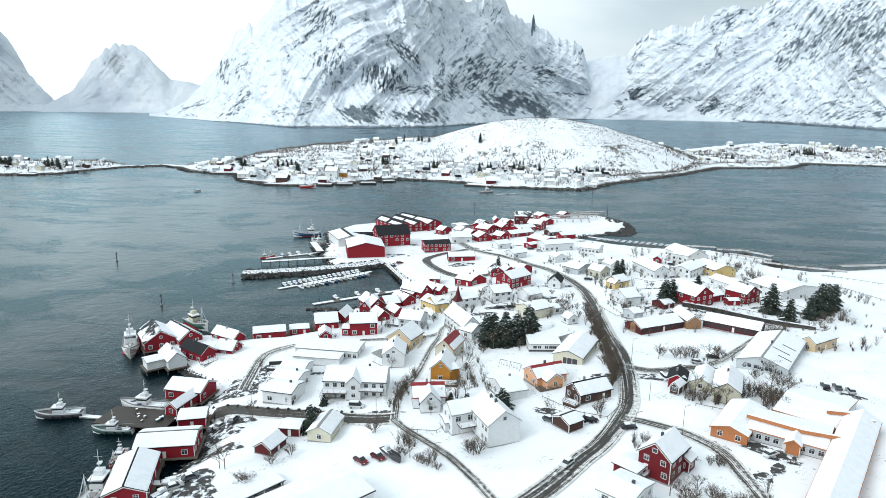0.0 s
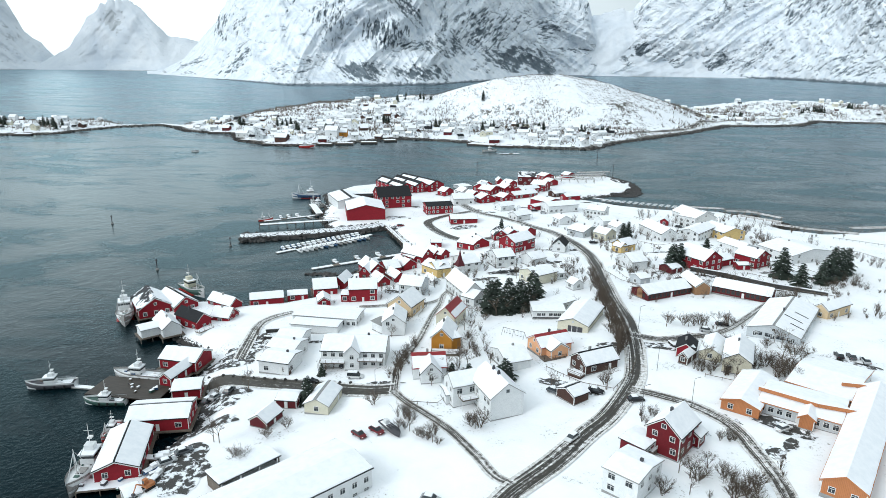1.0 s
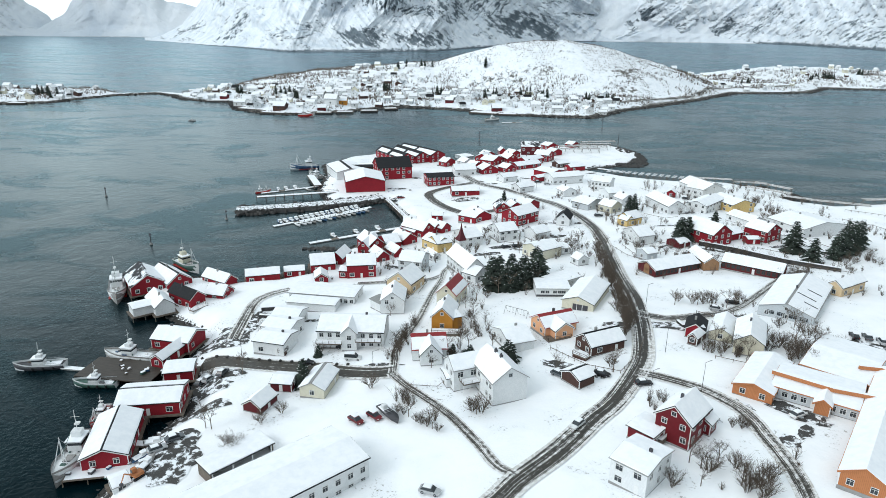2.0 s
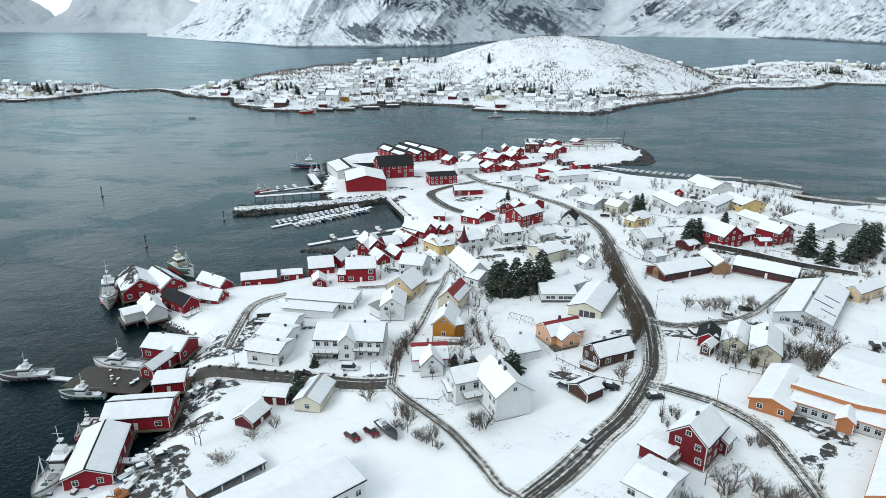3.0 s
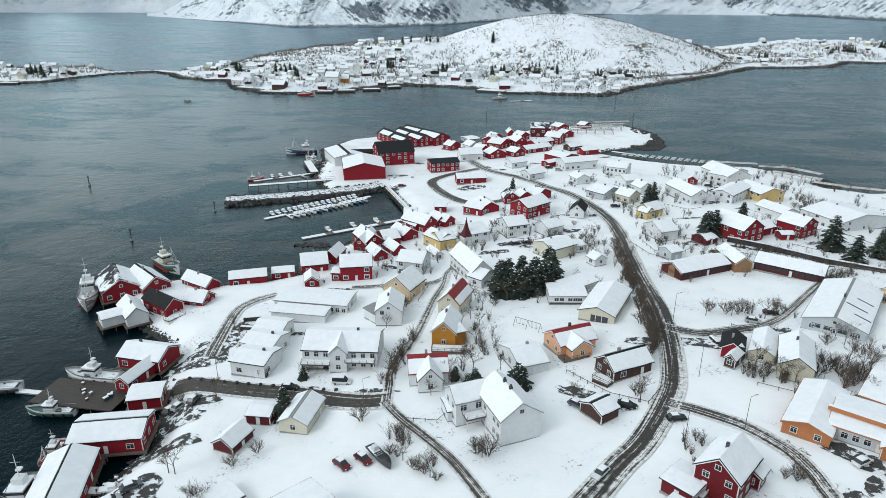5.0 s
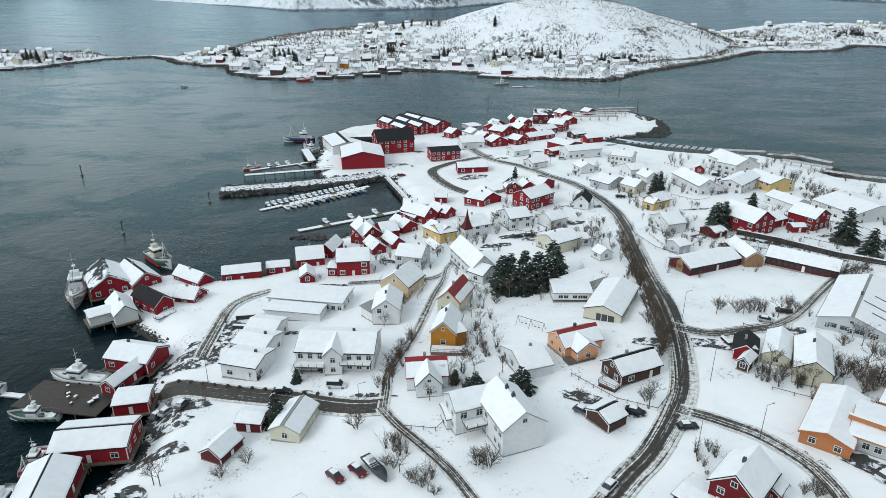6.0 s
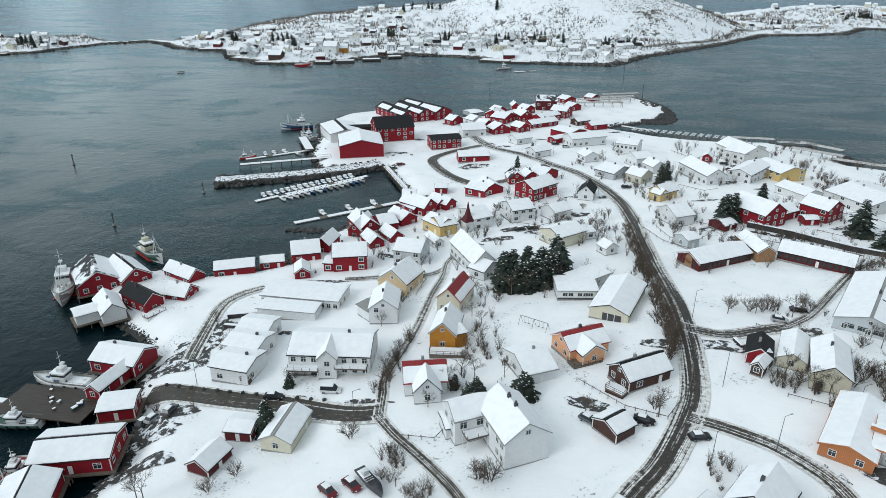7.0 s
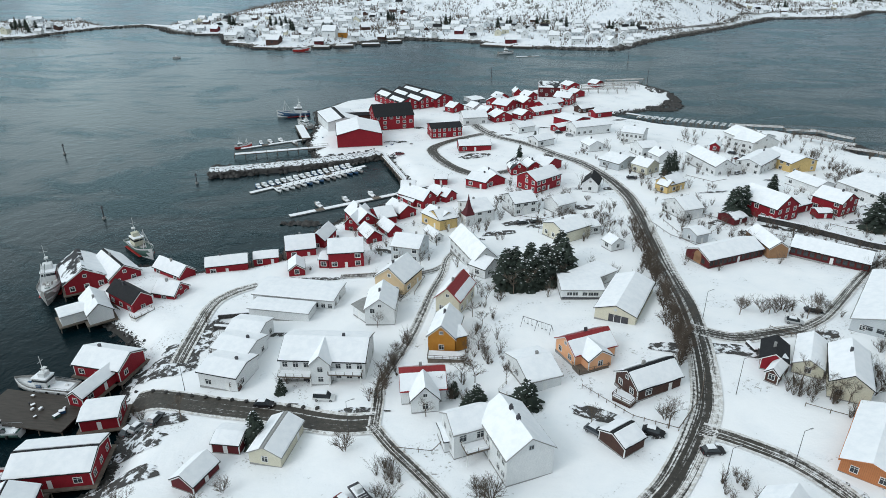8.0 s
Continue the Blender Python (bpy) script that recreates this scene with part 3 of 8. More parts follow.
        rock[near] = np.maximum(rock[near], 1.2 * w[near] - 0.72 + 0.48 * n)
    rock = np.maximum(rock, 0.5 - 26 * V + 0.6 * (fbm(A * 6, V * 40, 3, seed + 60) - 0.5))
    env = np.clip(V * 6, 0, 1) * np.clip((1 - V) * 4 + 0.15, 0.15, 1) * np.clip(crest / 300, 0.15, 1)
    R = base + thick * V - relief * d * env + 14 * np.clip(rock, -0.4, 0.8) * env
    Z = np.where(V <= 0, -6, H)
    th = np.radians(A)
    me = grid_mesh("mountain", R * np.sin(th), R * np.cos(th), Z, material)
    me.attributes.new("rock", "FLOAT", "POINT").data.foreach_set("value", rock.astype(np.float32).ravel())
    return tagged(new("backdrop", me), label, "mountain", kind="structure")


WALL_CRAGS = [(-12.6, 3.3, 1.8, 2.09, 0, 0.6, 75), (-8.1, 2.2, 2.28, 1.49, 0, 0.72, 85), (-6.4, 4.2, 2.28, 0.65, -42, 0.8, -45), (-5.7, 1.1, 2.38, 0.6, 0, 0.65, 20), (-10.1, -1, 2.19, 0.93, 0, 0.92, -35), (-5.1, -1.1, 2.85, 0.84, 0, 0.8, -40), (-15.8, -1, 2.38, 0.6, 0, 0.5, 12), (-20.4, -0.3, 2.28, 0.74, 38, 0.55, 40), (-21.2, 2.4, 0.57, 1.63, 0, 0.6, 70), (-19.9, 2.7, 1.19, 1.3, 0, 0.38, 60), (-13.2, 7, 1.43, 1.21, 45, 0.62, 60)]
UPPER_CRAGS = [(-14.4, 5.4, 2.61, 0.23, 45, 0.65, 45), (-9.5, 6.9, 0.57, 0.7, 0, 0.5, -60), (-6.7, 6.3, 2.85, 1.49, 0, 0.33, -10), (-3.2, 3.5, 0.47, 1.95, 0, 0.62, 80), (0.1, 2.6, 2.85, 1.95, 0, 0.7, 45), (-2.8, 1.2, 2.85, 1.12, 0, 0.6, -40), (2.8, 0.2, 2.94, 1.3, 0, 0.9, -30), (5, -0.5, 1.61, 0.7, -35, 1.05, -35), (5.6, 2.4, 1.52, 1.12, 0, 0.58, 10), (0.9, 7.4, 1.52, 1.21, 0, 0.42, 60), (4.4, 6.6, 0.24, 1.12, 0, 1.15, 85)]
EAST_CRAGS = [(5.7, 4.6, 1.33, 0.65, 0, 0.38, -20), (8.3, 4.2, 0.71, 1.21, 0, 0.45, 75), (7.8, 0.9, 2.14, 0.46, 0, 0.5, -8), (11.3, 0.3, 0.76, 0.56, 0, 0.45, 30), (3.2, 3.1, 3.33, 1.58, 0, 0.4, 30), (-11, 1.4, 1.33, 0.28, 0, 0.5, 20), (-1.4, 5.5, 2.85, 1.4, 0, 0.36, 55), (-13.9, -0.2, 1.9, 0.46, 0, 0.4, -15), (-23.5, -0.4, 1.9, 0.37, 25, 0.45, 22)]
mountain("steep snowy granite mountain with dark rock walls", (-27, 12.3), [
    (-26.9, -1.2), (-25.5, -0.8), (-24.2, -0.1), (-22.6, 1.6), (-21.6, 2.6), (-21.2, 3.6), (-20.3, 5.0), (-19.7, 5.8), (-18.4, 6.2), (-16.8, 8.1), (-14.5, 9.7), (-11.7, 13.1), (-7.1, 14.5), (-3.4, 10.9),
    (-2.4, 8.8), (-1.0, 8.2), (0.4, 8.9), (1.8, 8.5), (3.0, 7.0), (4.4, 6.4), (5.6, 5.9), (7.4, 5.2), (8.2, 5.2), (8.6, 4.6), (9.0, 3.3), (9.9, 1.2), (11.3, 0.2), (12.3, -1.2)],
    [(-27, 4300), (-22.1, 3250), (-16.7, 2560), (-9.6, 2510), (-4, 2650), (0.7, 3270), (4, 3900), (7.4, 4650), (12.3, 4850)], 1100, 3, M["mountain"], 960, 260, 300, crags=WALL_CRAGS + UPPER_CRAGS + EAST_CRAGS, pinnacles=[(4.4, 0.13, 75)])
LOW_CRAGS = [(12.6, 0.7, 1.33, 0.6, 25, 1.1, 28), (13, 5.1, 1.28, 0.84, 50, 0.58, 50), (12.3, 3.4, 0.76, 1.21, 0, 0.52, 50), (16.4, 0.1, 3.56, 0.93, 0, 0.42, 25), (19.5, 0.1, 2.85, 1.02, 0, 0.52, 35), (22.2, 0.8, 3.09, 1.02, 35, 0.42, 35), (24.1, 4.2, 1.61, 0.7, 60, 0.72, 58), (18.8, 4, 1.9, 0.65, 65, 0.45, 65), (19.7, 6.6, 2.28, 0.74, 25, 0.6, 38)]
HIGH_CRAGS = [(22, 7, 1.9, 1.21, 0, 0.46, 50), (26.2, 5.3, 3.56, 2.79, 0, 0.5, 55), (28.6, 5.7, 2.38, 2.79, 0, 0.6, 55), (28, 0.2, 2.94, 1.49, 0, 0.5, 30), (25, 0.1, 2, 1.02, 0, 0.46, 35), (29.4, 2.5, 2.14, 1.58, 0, 0.42, 20), (29.8, -0.4, 2.14, 0.93, 0, 0.5, 25), (26, 3, 2.85, 1.21, 0, 0.34, 45)]
mountain("long snowy mountain side with rocky ridges", (10, 42), [
    (10, -1), (10.9, 1.0), (11.4, 2.2), (12.2, 4.0), (12.9, 5.3), (14.2, 6.1), (15.5, 6.6), (16.9, 6.2), (17.9, 6.9), (19.5, 7.5), (20.7, 7.6), (21.1, 7.1), (22.2, 7.9),
    (23.5, 9.4), (27, 9.9), (29.3, 10.4), (33.3, 10.6), (42, 11)],
    [(10, 4850), (14, 4900), (18, 4980), (22.8, 4900), (27, 4250), (30.9, 3650), (42, 2900)], 800, 57, M["mountain"], 640, 200, 220, 0.2, 0.85, crags=LOW_CRAGS + HIGH_CRAGS, specks=0.2)
# the two far ranges carry their haze in the rock colour
mountain("haze-paled snowy mountain at the fjord mouth", (-46, -32.2), [(-46, 9), (-40.6, 6.9), (-36.2, 4.6), (-35.6, 3.6), (-34.8, 1.7), (-33.2, 0.4), (-32.3, -1)],
    [(-46, 3900), (-36.8, 5400), (-32.2, 5700)], 500, 91, M["hazymountain"], 200, 80, 200, crags=[(-40, 1, 3, 1.2, 0, 0.45, -30), (-35.8, 1.2, 1.2, 1.2, 0, 0.4, -40)])
mountain("distant haze-paled white peaks behind the fjord", (-34.5, 22), [
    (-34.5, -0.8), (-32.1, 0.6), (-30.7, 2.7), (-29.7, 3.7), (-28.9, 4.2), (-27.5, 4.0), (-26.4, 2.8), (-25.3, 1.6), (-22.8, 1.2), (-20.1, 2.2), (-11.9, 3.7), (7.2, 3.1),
    (9.5, 3.7), (11.2, 4.0), (12.6, 3.7), (22, 2)], [(-34.5, 5500), (-26, 5050), (0, 4800), (22, 4900)], 300, 131, M["hazymountain"], 420, 70, 90, crags=[(-29, 2.6, 0.8, 0.9, 0, 0.8, 60), (9.8, 2.9, 0.5, 0.3, 0, 0.5, 20)], specks=0.0)


# ---- roads ----
def smooth_line(pts, n=8):
    """Points along a Catmull-Rom curve through the given ones."""
    p = [pts[0]] + list(pts) + [pts[-1]]
    out = []
    for a, b, c, d in zip(p, p[1:], p[2:], p[3:]):
        a, b, c, d = (np.array(q, float) for q in (a, b, c, d))
        for k in range(n):
            t = k / n
            out.append(0.5 * (2 * b + (c - a) * t + (2 * a - 5 * b + 4 * c - d) * t * t + (3 * b - a - 3 * c + d) * t**3))
    out.append(np.array(pts[-1], float))
    return out


def ribbon(name, pts, width, material, label, lift=0.19, cols=6, over=None):
    line = smooth_line(pts, 14)
    X, Y, Z, along = [], [], [], [0.0]
    for k, p in enumerate(line):
        q = line[min(k + 1, len(line) - 1)] - line[max(k - 1, 0)]
        q = q / (np.linalg.norm(q) + 1e-9)
        side = np.array((q[1], -q[0]))
        u = np.linspace(-0.5, 0.5, cols + 1)
        X.append(p[0] + side[0] * u * width)
        Y.append(p[1] + side[1] * u * width)
        Z.append([(over or surface_z)(a, b) + lift for a, b in zip(X[-1], Y[-1])])
        if k:
            along.append(along[-1] + np.linalg.norm(line[k] - line[k - 1]))
    me = grid_mesh(name, np.array(X), np.array(Y), np.array(Z), material)
    uvs = me.uv_layers.new(name="across")
    idx = np.empty(len(me.loops), np.int32)
    me.loops.foreach_get("vertex_index", idx)
    uv = np.stack([(idx % (cols + 1)) / cols, np.array(along)[idx // (cols + 1)] / 3.0], -1)
    uvs.data.foreach_set("uv", uv.astype(np.float32).ravel())
    return tagged(new(name, me), label, "road", kind="structure")


def patch(x, y, rx, ry, rot, label, seed):
    """Bare trodden or cleared ground of ragged outline, just over the snow."""
    n, rings = 40, 6
    th = np.linspace(0, math.tau, n + 1)
    r = 0.62 + 0.75 * fbm(np.cos(th) * 2.4 + seed, np.sin(th) * 2.4, 4, seed)
    c, s = math.cos(radians(rot)), math.sin(radians(rot))
    X, Y, Z = [], [], []
    for k in range(rings + 1):
        q = max(k / rings, 0.01)
        px, py = rx * r * q * np.cos(th), ry * r * q * np.sin(th)
        X.append(x + c * px - s * py)
        Y.append(y + s * px + c * py)
        Z.append([surface_z(a, b) + 0.1 for a, b in zip(X[-1], Y[-1])])
    return tagged(new("trodden_ground", grid_mesh("patch", np.array(X), np.array(Y), np.array(Z), M["yard"])), label, "ground", kind="structure")


# ---- road lines ----
ribbon("road", [(-6.5, 102.8), (5.8, 118.4), (10.0, 124.0), (19.2, 134.1), (28.1, 146.1), (33.7, 152.6), (38.3, 159.6), (43.0, 168.0), (46.7, 176.5), (49.3, 187.9), (51.1, 199.7), (52.4, 212.5), (53.6, 231.9), (54.7, 255.3), (55.2, 275.0), (55.4, 295.0), (54.4, 315.8), (49.7, 337.6), (41.4, 359.4), (30.9, 373.5), (19.5, 388.3), (3.8, 402.5), (-4.0, 418.0), (-11.2, 438.1)], 6.4, M["road"], "wet asphalt road with slush between the wheel tracks", cols=8)
ribbon("road", [(76.7, 205.7), (86.1, 213.1), (95.9, 224.4), (102.3, 232.3), (114.8, 246.6), (125.1, 254.1)], 3.2, M["lane"], "snowy drive to the modern house")
ribbon("road", [(51.1, 205.2), (59.9, 201.2), (68.5, 203.3), (78.2, 206.7)], 4.8, M["road"], "side road with dark wet tracks")
ribbon("road", [(-21.5, 166.4), (-22.1, 176.0), (-22.5, 184.2), (-18.3, 204.8), (-15.2, 226.1), (-12.9, 238.3), (-12.1, 250.8), (-8.3, 261.4)], 2.7, M["lane"], "narrow lane half covered by snow")
ribbon("road", [(-22.2, 169.0), (-17.5, 162.8), (-12.8, 157.5), (-4.9, 147.8), (1.5, 136.8), (5.4, 129.1), (9.5, 125.3)], 2.9, M["lane"], "snowy lane with two dark wheel tracks")
ribbon("road", [(-22.0, 169.5), (-29.3, 169.4), (-42.1, 173.3), (-54.9, 175.3), (-68.5, 178.0), (-80.2, 179.2)], 7.0, M["quayroad"], "dark cleared quay road beside parked cars")
ribbon("road", [(-74.9, 192.3), (-76.3, 205.2), (-77.3, 220.5), (-74.0, 228.2), (-68.4, 233.0)], 4.2, M["lane"], "cleared track to the boathouses")
ribbon("road", [(-44.5, 239.5), (-30.2, 240.7), (-17.9, 240.3), (-12.2, 245.3)], 3.4, M["lane"], "lane in front of the grey house")
ribbon("road", [(2.3, 414.1), (-18.3, 400.9), (-28.1, 388.4), (-27.7, 375.9), (-17.3, 354.0), (-5.2, 342.8), (7.6, 344.5), (22.6, 357.7), (30.3, 375.7)], 6.0, M["quayroad"], "harbour loop road of cleared asphalt")
ribbon("road", [(43.4, 168.3), (51.0, 163.9), (56.8, 159.5), (62.3, 151.6), (64.2, 145.1), (64.6, 139.5), (65.2, 134.5), (65.6, 127.1), (64.9, 120.0), (62.5, 110.0)], 4.4, M["lane"], "drive to the kindergarten with icy tracks")

patch(-80.8, 189.9, 7, 3.5, 20, "slushy trodden car park", 1)
patch(-73.5, 199.9, 3, 6, 0, "slushy trodden verge", 2)
patch(24.0, 172.9, 5, 2.2, -20, "cleared asphalt before the garage", 3)
patch(33.6, 167.0, 3, 1.5, 0, "cleared patch beside the garage", 4)
patch(62.0, 154.6, 6.5, 1.3, -45, "dark cleared strip along the drive", 8)
patch(73.1, 151.9, 4.5, 2.6, -32, "wet cleared kindergarten yard", 5)
patch(77.0, 147.6, 5.5, 3.0, -32, "wet cleared kindergarten yard", 6)
patch(69.2, 137.9, 2.2, 2.6, -30, "slushy patch in the yard", 7)
patch(74.2, 141.4, 1.6, 3.2, -40, "slushy patch in the yard", 31)
patch(54.0, 147.4, 4.5, 1.6, -50, "bare bank behind the red house", 32)
patch(112.5, 185.4, 7.0, 1.6, -30, "dark cleared parking strip", 33)
patch(59.1, 195.7, 9, 2.5, -10, "bare ground beside the junction", 9)
patch(-68.2, 171.4, 5, 2, 10, "rocky bare ground by the quay", 10)
patch(-73.4, 164.1, 9, 3, 10, "bare rocks above the tide", 11)
patch(-67.0, 133.7, 6, 9, 10, "trodden boat yard", 12)
patch(-52.3, 237.9, 10, 1.2, 0, "cleared strip behind the care home", 13)
patch(-67.8, 209.5, 9, 1.2, -8, "dark wall foot", 14)
patch(104.5, 274.5, 12, 1.5, -20, "bare bank above the stable", 15)
patch(113.4, 264.2, 12, 1.5, -25, "bare bank above the stable", 16)
patch(81.9, 204.2, 5, 2, 20, "slushy turning place", 17)
patch(11.5, 283.3, 6, 2.5, 20, "trodden parking place", 18)
patch(-7.4, 370.5, 8, 4, 10, "parking place by the restaurant", 19)
patch(-50.0, 397.7, 7, 2, 10, "trodden quay apron", 20)
patch(-22.0, 470.3, 9, 3, 10, "trodden quay apron", 21)
patch(39.0, 320.2, 6, 2, 10, "trodden yard", 22)
patch(-42.8, 176.1, 4, 1.2, 0, "bare patch on the drive", 23)
patch(-76.2, 191.5, 7, 4.5, 15, "dark rocky heap by the car park", 24)
patch(-74.7, 205.0, 2.5, 8, -25, "slushy rough verge of the track", 25)
patch(-76.0, 198.0, 5, 3, 0, "slushy trodden car park", 26)
patch(47.3, 195.9, 8, 2.5, -15, "bare ground beside the junction", 27)
patch(-74.5, 167.7, 8, 3, 20, "wet rocks behind the quay sheds", 28)
patch(-70.2, 153.9, 9, 3, 15, "wet rocks beside the warehouse", 29)
patch(-26.3, 173.4, 7, 1.2, 0, "bare wheel ruts on the verge", 30)
patch(-53.6, 205.2, 5, 1.0, 0, "dark strip behind the terraces", 33)
patch(-40.0, 186.2, 6, 1.0, 0, "bare strip before the villa", 34)
patch(-47.6, 267.4, 3.9, 1.3, 20, "trodden bare ground between the houses", 35)
patch(-32.9, 260.2, 4.9, 1.3, -30, "trodden bare ground between the houses", 36)
patch(-23.6, 266.4, 4.6, 2.5, -30, "trodden bare ground between the houses", 37)
patch(-4.5, 266.2, 3.9, 2.0, 10, "trodden bare ground between the houses", 38)
patch(4.4, 272.5, 6.1, 2.4, 10, "trodden bare ground between the houses", 39)
patch(18.3, 278.7, 3.9, 2.5, 10, "trodden bare ground between the houses", 40)
patch(27.4, 306.5, 6.2, 1.5, 10, "trodden bare ground between the houses", 41)
patch(36.5, 298.1, 4.2, 2.4, 10, "trodden bare ground between the houses", 42)
patch(49.4, 320.3, 3.3, 2.0, 20, "trodden bare ground between the houses", 43)
patch(72.4, 358.7, 5.0, 1.4, 20, "trodden bare ground between the houses", 44)
patch(78.6, 335.0, 4.1, 2.5, 40, "trodden bare ground between the houses", 45)
patch(89.0, 313.8, 6.4, 1.2, 10, "trodden bare ground between the houses", 46)
patch(107.8, 342.6, 5.3, 2.4, 40, "trodden bare ground between the houses", 47)
patch(117.8, 332.1, 3.8, 1.8, 10, "trodden bare ground between the houses", 48)
patch(118.8, 306.8, 4.7, 1.4, 10, "trodden bare ground between the houses", 49)
patch(136.2, 319.4, 4.0, 2.3, -30, "trodden bare ground between the houses", 50)
patch(143.4, 302.4, 3.2, 2.1, 10, "trodden bare ground between the houses", 51)
patch(82.8, 282.5, 5.1, 2.1, 10, "trodden bare ground between the houses", 52)
patch(88.7, 272.5, 3.6, 2.1, -30, "trodden bare ground between the houses", 53)
patch(75.3, 449.4, 4.7, 1.5, 20, "trodden bare ground between the houses", 54)
patch(8.4, 407.2, 4.3, 2.0, 10, "trodden bare ground between the houses", 56)
patch(29.7, 425.4, 3.4, 1.3, -10, "trodden bare ground between the houses", 57)
patch(-41.3, 427.6, 4.1, 2.0, -10, "trodden bare ground between the houses", 58)
patch(-48.8, 377.1, 3.5, 2.5, 10, "trodden bare ground between the houses", 59)
patch(-64.8, 376.7, 4.8, 1.3, -30, "trodden bare ground between the houses", 60)
patch(-25.3, 326.1, 6.6, 2.5, 10, "trodden bare ground between the houses", 61)
patch(-61.5, 442.8, 4.3, 1.2, -30, "trodden bare ground between the houses", 67)
patch(-77.5, 376.1, 4.8, 1.7, 10, "trodden bare ground between the houses", 68)
patch(130.9, 285.1, 7.0, 2.0, 20, "trodden bare ground between the houses", 69)
patch(139.2, 279.2, 6.9, 1.8, -10, "trodden bare ground between the houses", 70)


# ---- building helpers ----
def part(name, bm, material, parent, label="", smooth=False):
    """Links a bmesh (or a mesh) as one mesh object under a thing or a part."""
    if isinstance(bm, bpy.types.Mesh):
        me = bm
    else:
        me = bpy.data.meshes.new(name)
        bm.normal_update()
        bm.to_mesh(me)
        bm.free()
        if smooth:
            me.polygons.foreach_set("use_smooth", np.full(len(me.polygons), True))
    if not me.materials:
        me.materials.append(material)
    ob = new(name, me)
    ob.parent = parent
    if label:
        ob["label"] = label
    return ob


def thing(name, label, category, m, group="", kind=""):
    root = new(name)
    root.empty_display_size = 0.5
    root.matrix_world = m
    return tagged(root, label, category, group, kind)


def add_box(bm, x0, x1, y0, y1, z0, z1, m=None):
    v = [bm.verts.new((x, y, z)) for x in (x0, x1) for y in (y0, y1) for z in (z0, z1)]
    if m is not None:
        for q in v:
            q.co = m @ q.co
    for f in ((0, 1, 3, 2), (4, 6, 7, 5), (0, 4, 5, 1), (2, 3, 7, 6), (0, 2, 6, 4), (1, 5, 7, 3)):
        bm.faces.new([v[i] for i in f])
    return v


def box_mesh(x0, x1, y0, y1, z0, z1, bevel=0.0):
    bm = bmesh.new()
    add_box(bm, x0, x1, y0, y1, z0, z1)
    if bevel:
        bmesh.ops.bevel(bm, geom=bm.edges[:], offset=bevel, segments=1, affect="EDGES")
    return bm


def add_prism(bm, a, b, ra, rb, sides=6):
    """A tapered rod from a to b."""
    a, b = Vector(a), Vector(b)
    q = (b - a).to_track_quat("Z", "Y")
    ring = []
    for p, r in ((a, ra), (b, rb)):
        ring.append([bm.verts.new(p + q @ Vector((r * math.cos(k * math.tau / sides), r * math.sin(k * math.tau / sides), 0))) for k in range(sides)])
    for k in range(sides):
        j = (k + 1) % sides
        bm.faces.new((ring[0][k], ring[0][j], ring[1][j], ring[1][k]))
    if sides > 3:
        bm.faces.new(ring[0][::-1])
        bm.faces.new(ring[1])


def rod(a, b, ra, rb=None, sides=6):
    bm = bmesh.new()
    add_prism(bm, a, b, ra, ra if rb is None else rb, sides)
    return bm


def cap(mesh_name, build, cache={}):
    """Shared mesh data for alike pieces."""
    if mesh_name not in cache:
        bm = build()
        me = bpy.data.meshes.new(mesh_name)
        bm.normal_update()
        bm.to_mesh(me)
        bm.free()
        cache[mesh_name] = me
    return cache[mesh_name]


def window_frame(w, h, glazed=False):
    """One moulded frame with mullion and transom; glazed: with its panes, for windows far off."""
    t = 0.17 if glazed else 0.1
    xs = [-w / 2 - t, -w / 2, -0.025, 0.025, w / 2, w / 2 + t]
    zs = [-h / 2 - t, -h / 2, h * 0.2, h * 0.2 + 0.045, h / 2, h / 2 + t]
    solid = lambda i, j: 0 <= i < 5 and 0 <= j < 5 and (i in (0, 2, 4) or j in (0, 4) or (j == 2 and h > 1.0))
    bm = bmesh.new()
    known = {}

    def at(i, j, y):
        if (i, j, y) not in known:
            known[i, j, y] = bm.verts.new((xs[i], y, zs[j]))
        return known[i, j, y]
    for i in range(5):
        for j in range(5):
            c = ((i, j), (i + 1, j), (i + 1, j + 1), (i, j + 1))
            if solid(i, j):
                bm.faces.new([at(p, q, -0.07) for p, q in c])
                for k, (di, dj) in enumerate(((0, -1), (1, 0), (0, 1), (-1, 0))):
                    if not solid(i + di, j + dj):
                        (p, q), (r, u) = c[k], c[(k + 1) % 4]
                        bm.faces.new((at(p, q, -0.07), at(p, q, -0.004), at(r, u, -0.004), at(r, u, -0.07)))
            elif glazed:
                bm.faces.new([at(p, q, -0.004) for p, q in c]).material_index = 1
    return bm


def window(parent, m, w, h, frame_mat="trim", far=False):
    """Outer face towards local -y."""
    key = "%.1f_%.1f" % (w, h)
    if far:
        me = cap("farpane_" + key + frame_mat, lambda: window_far(w, h))
        if not me.materials:
            me.materials.append(M[frame_mat])
            me.materials.append(M["glass"])
        part("window", me, M[frame_mat], parent).matrix_local = m
        return
    f = part("window", cap("window_" + key + frame_mat, lambda: window_frame(w, h)), M[frame_mat], parent)
    f.matrix_local = m
    part("pane", cap("pane_" + key, lambda: box_mesh(-w / 2, w / 2, -0.012, 0.0, -h / 2, h / 2)), M["glass"], f)


def window_far(w, h):
    return window_frame(w, h, True)


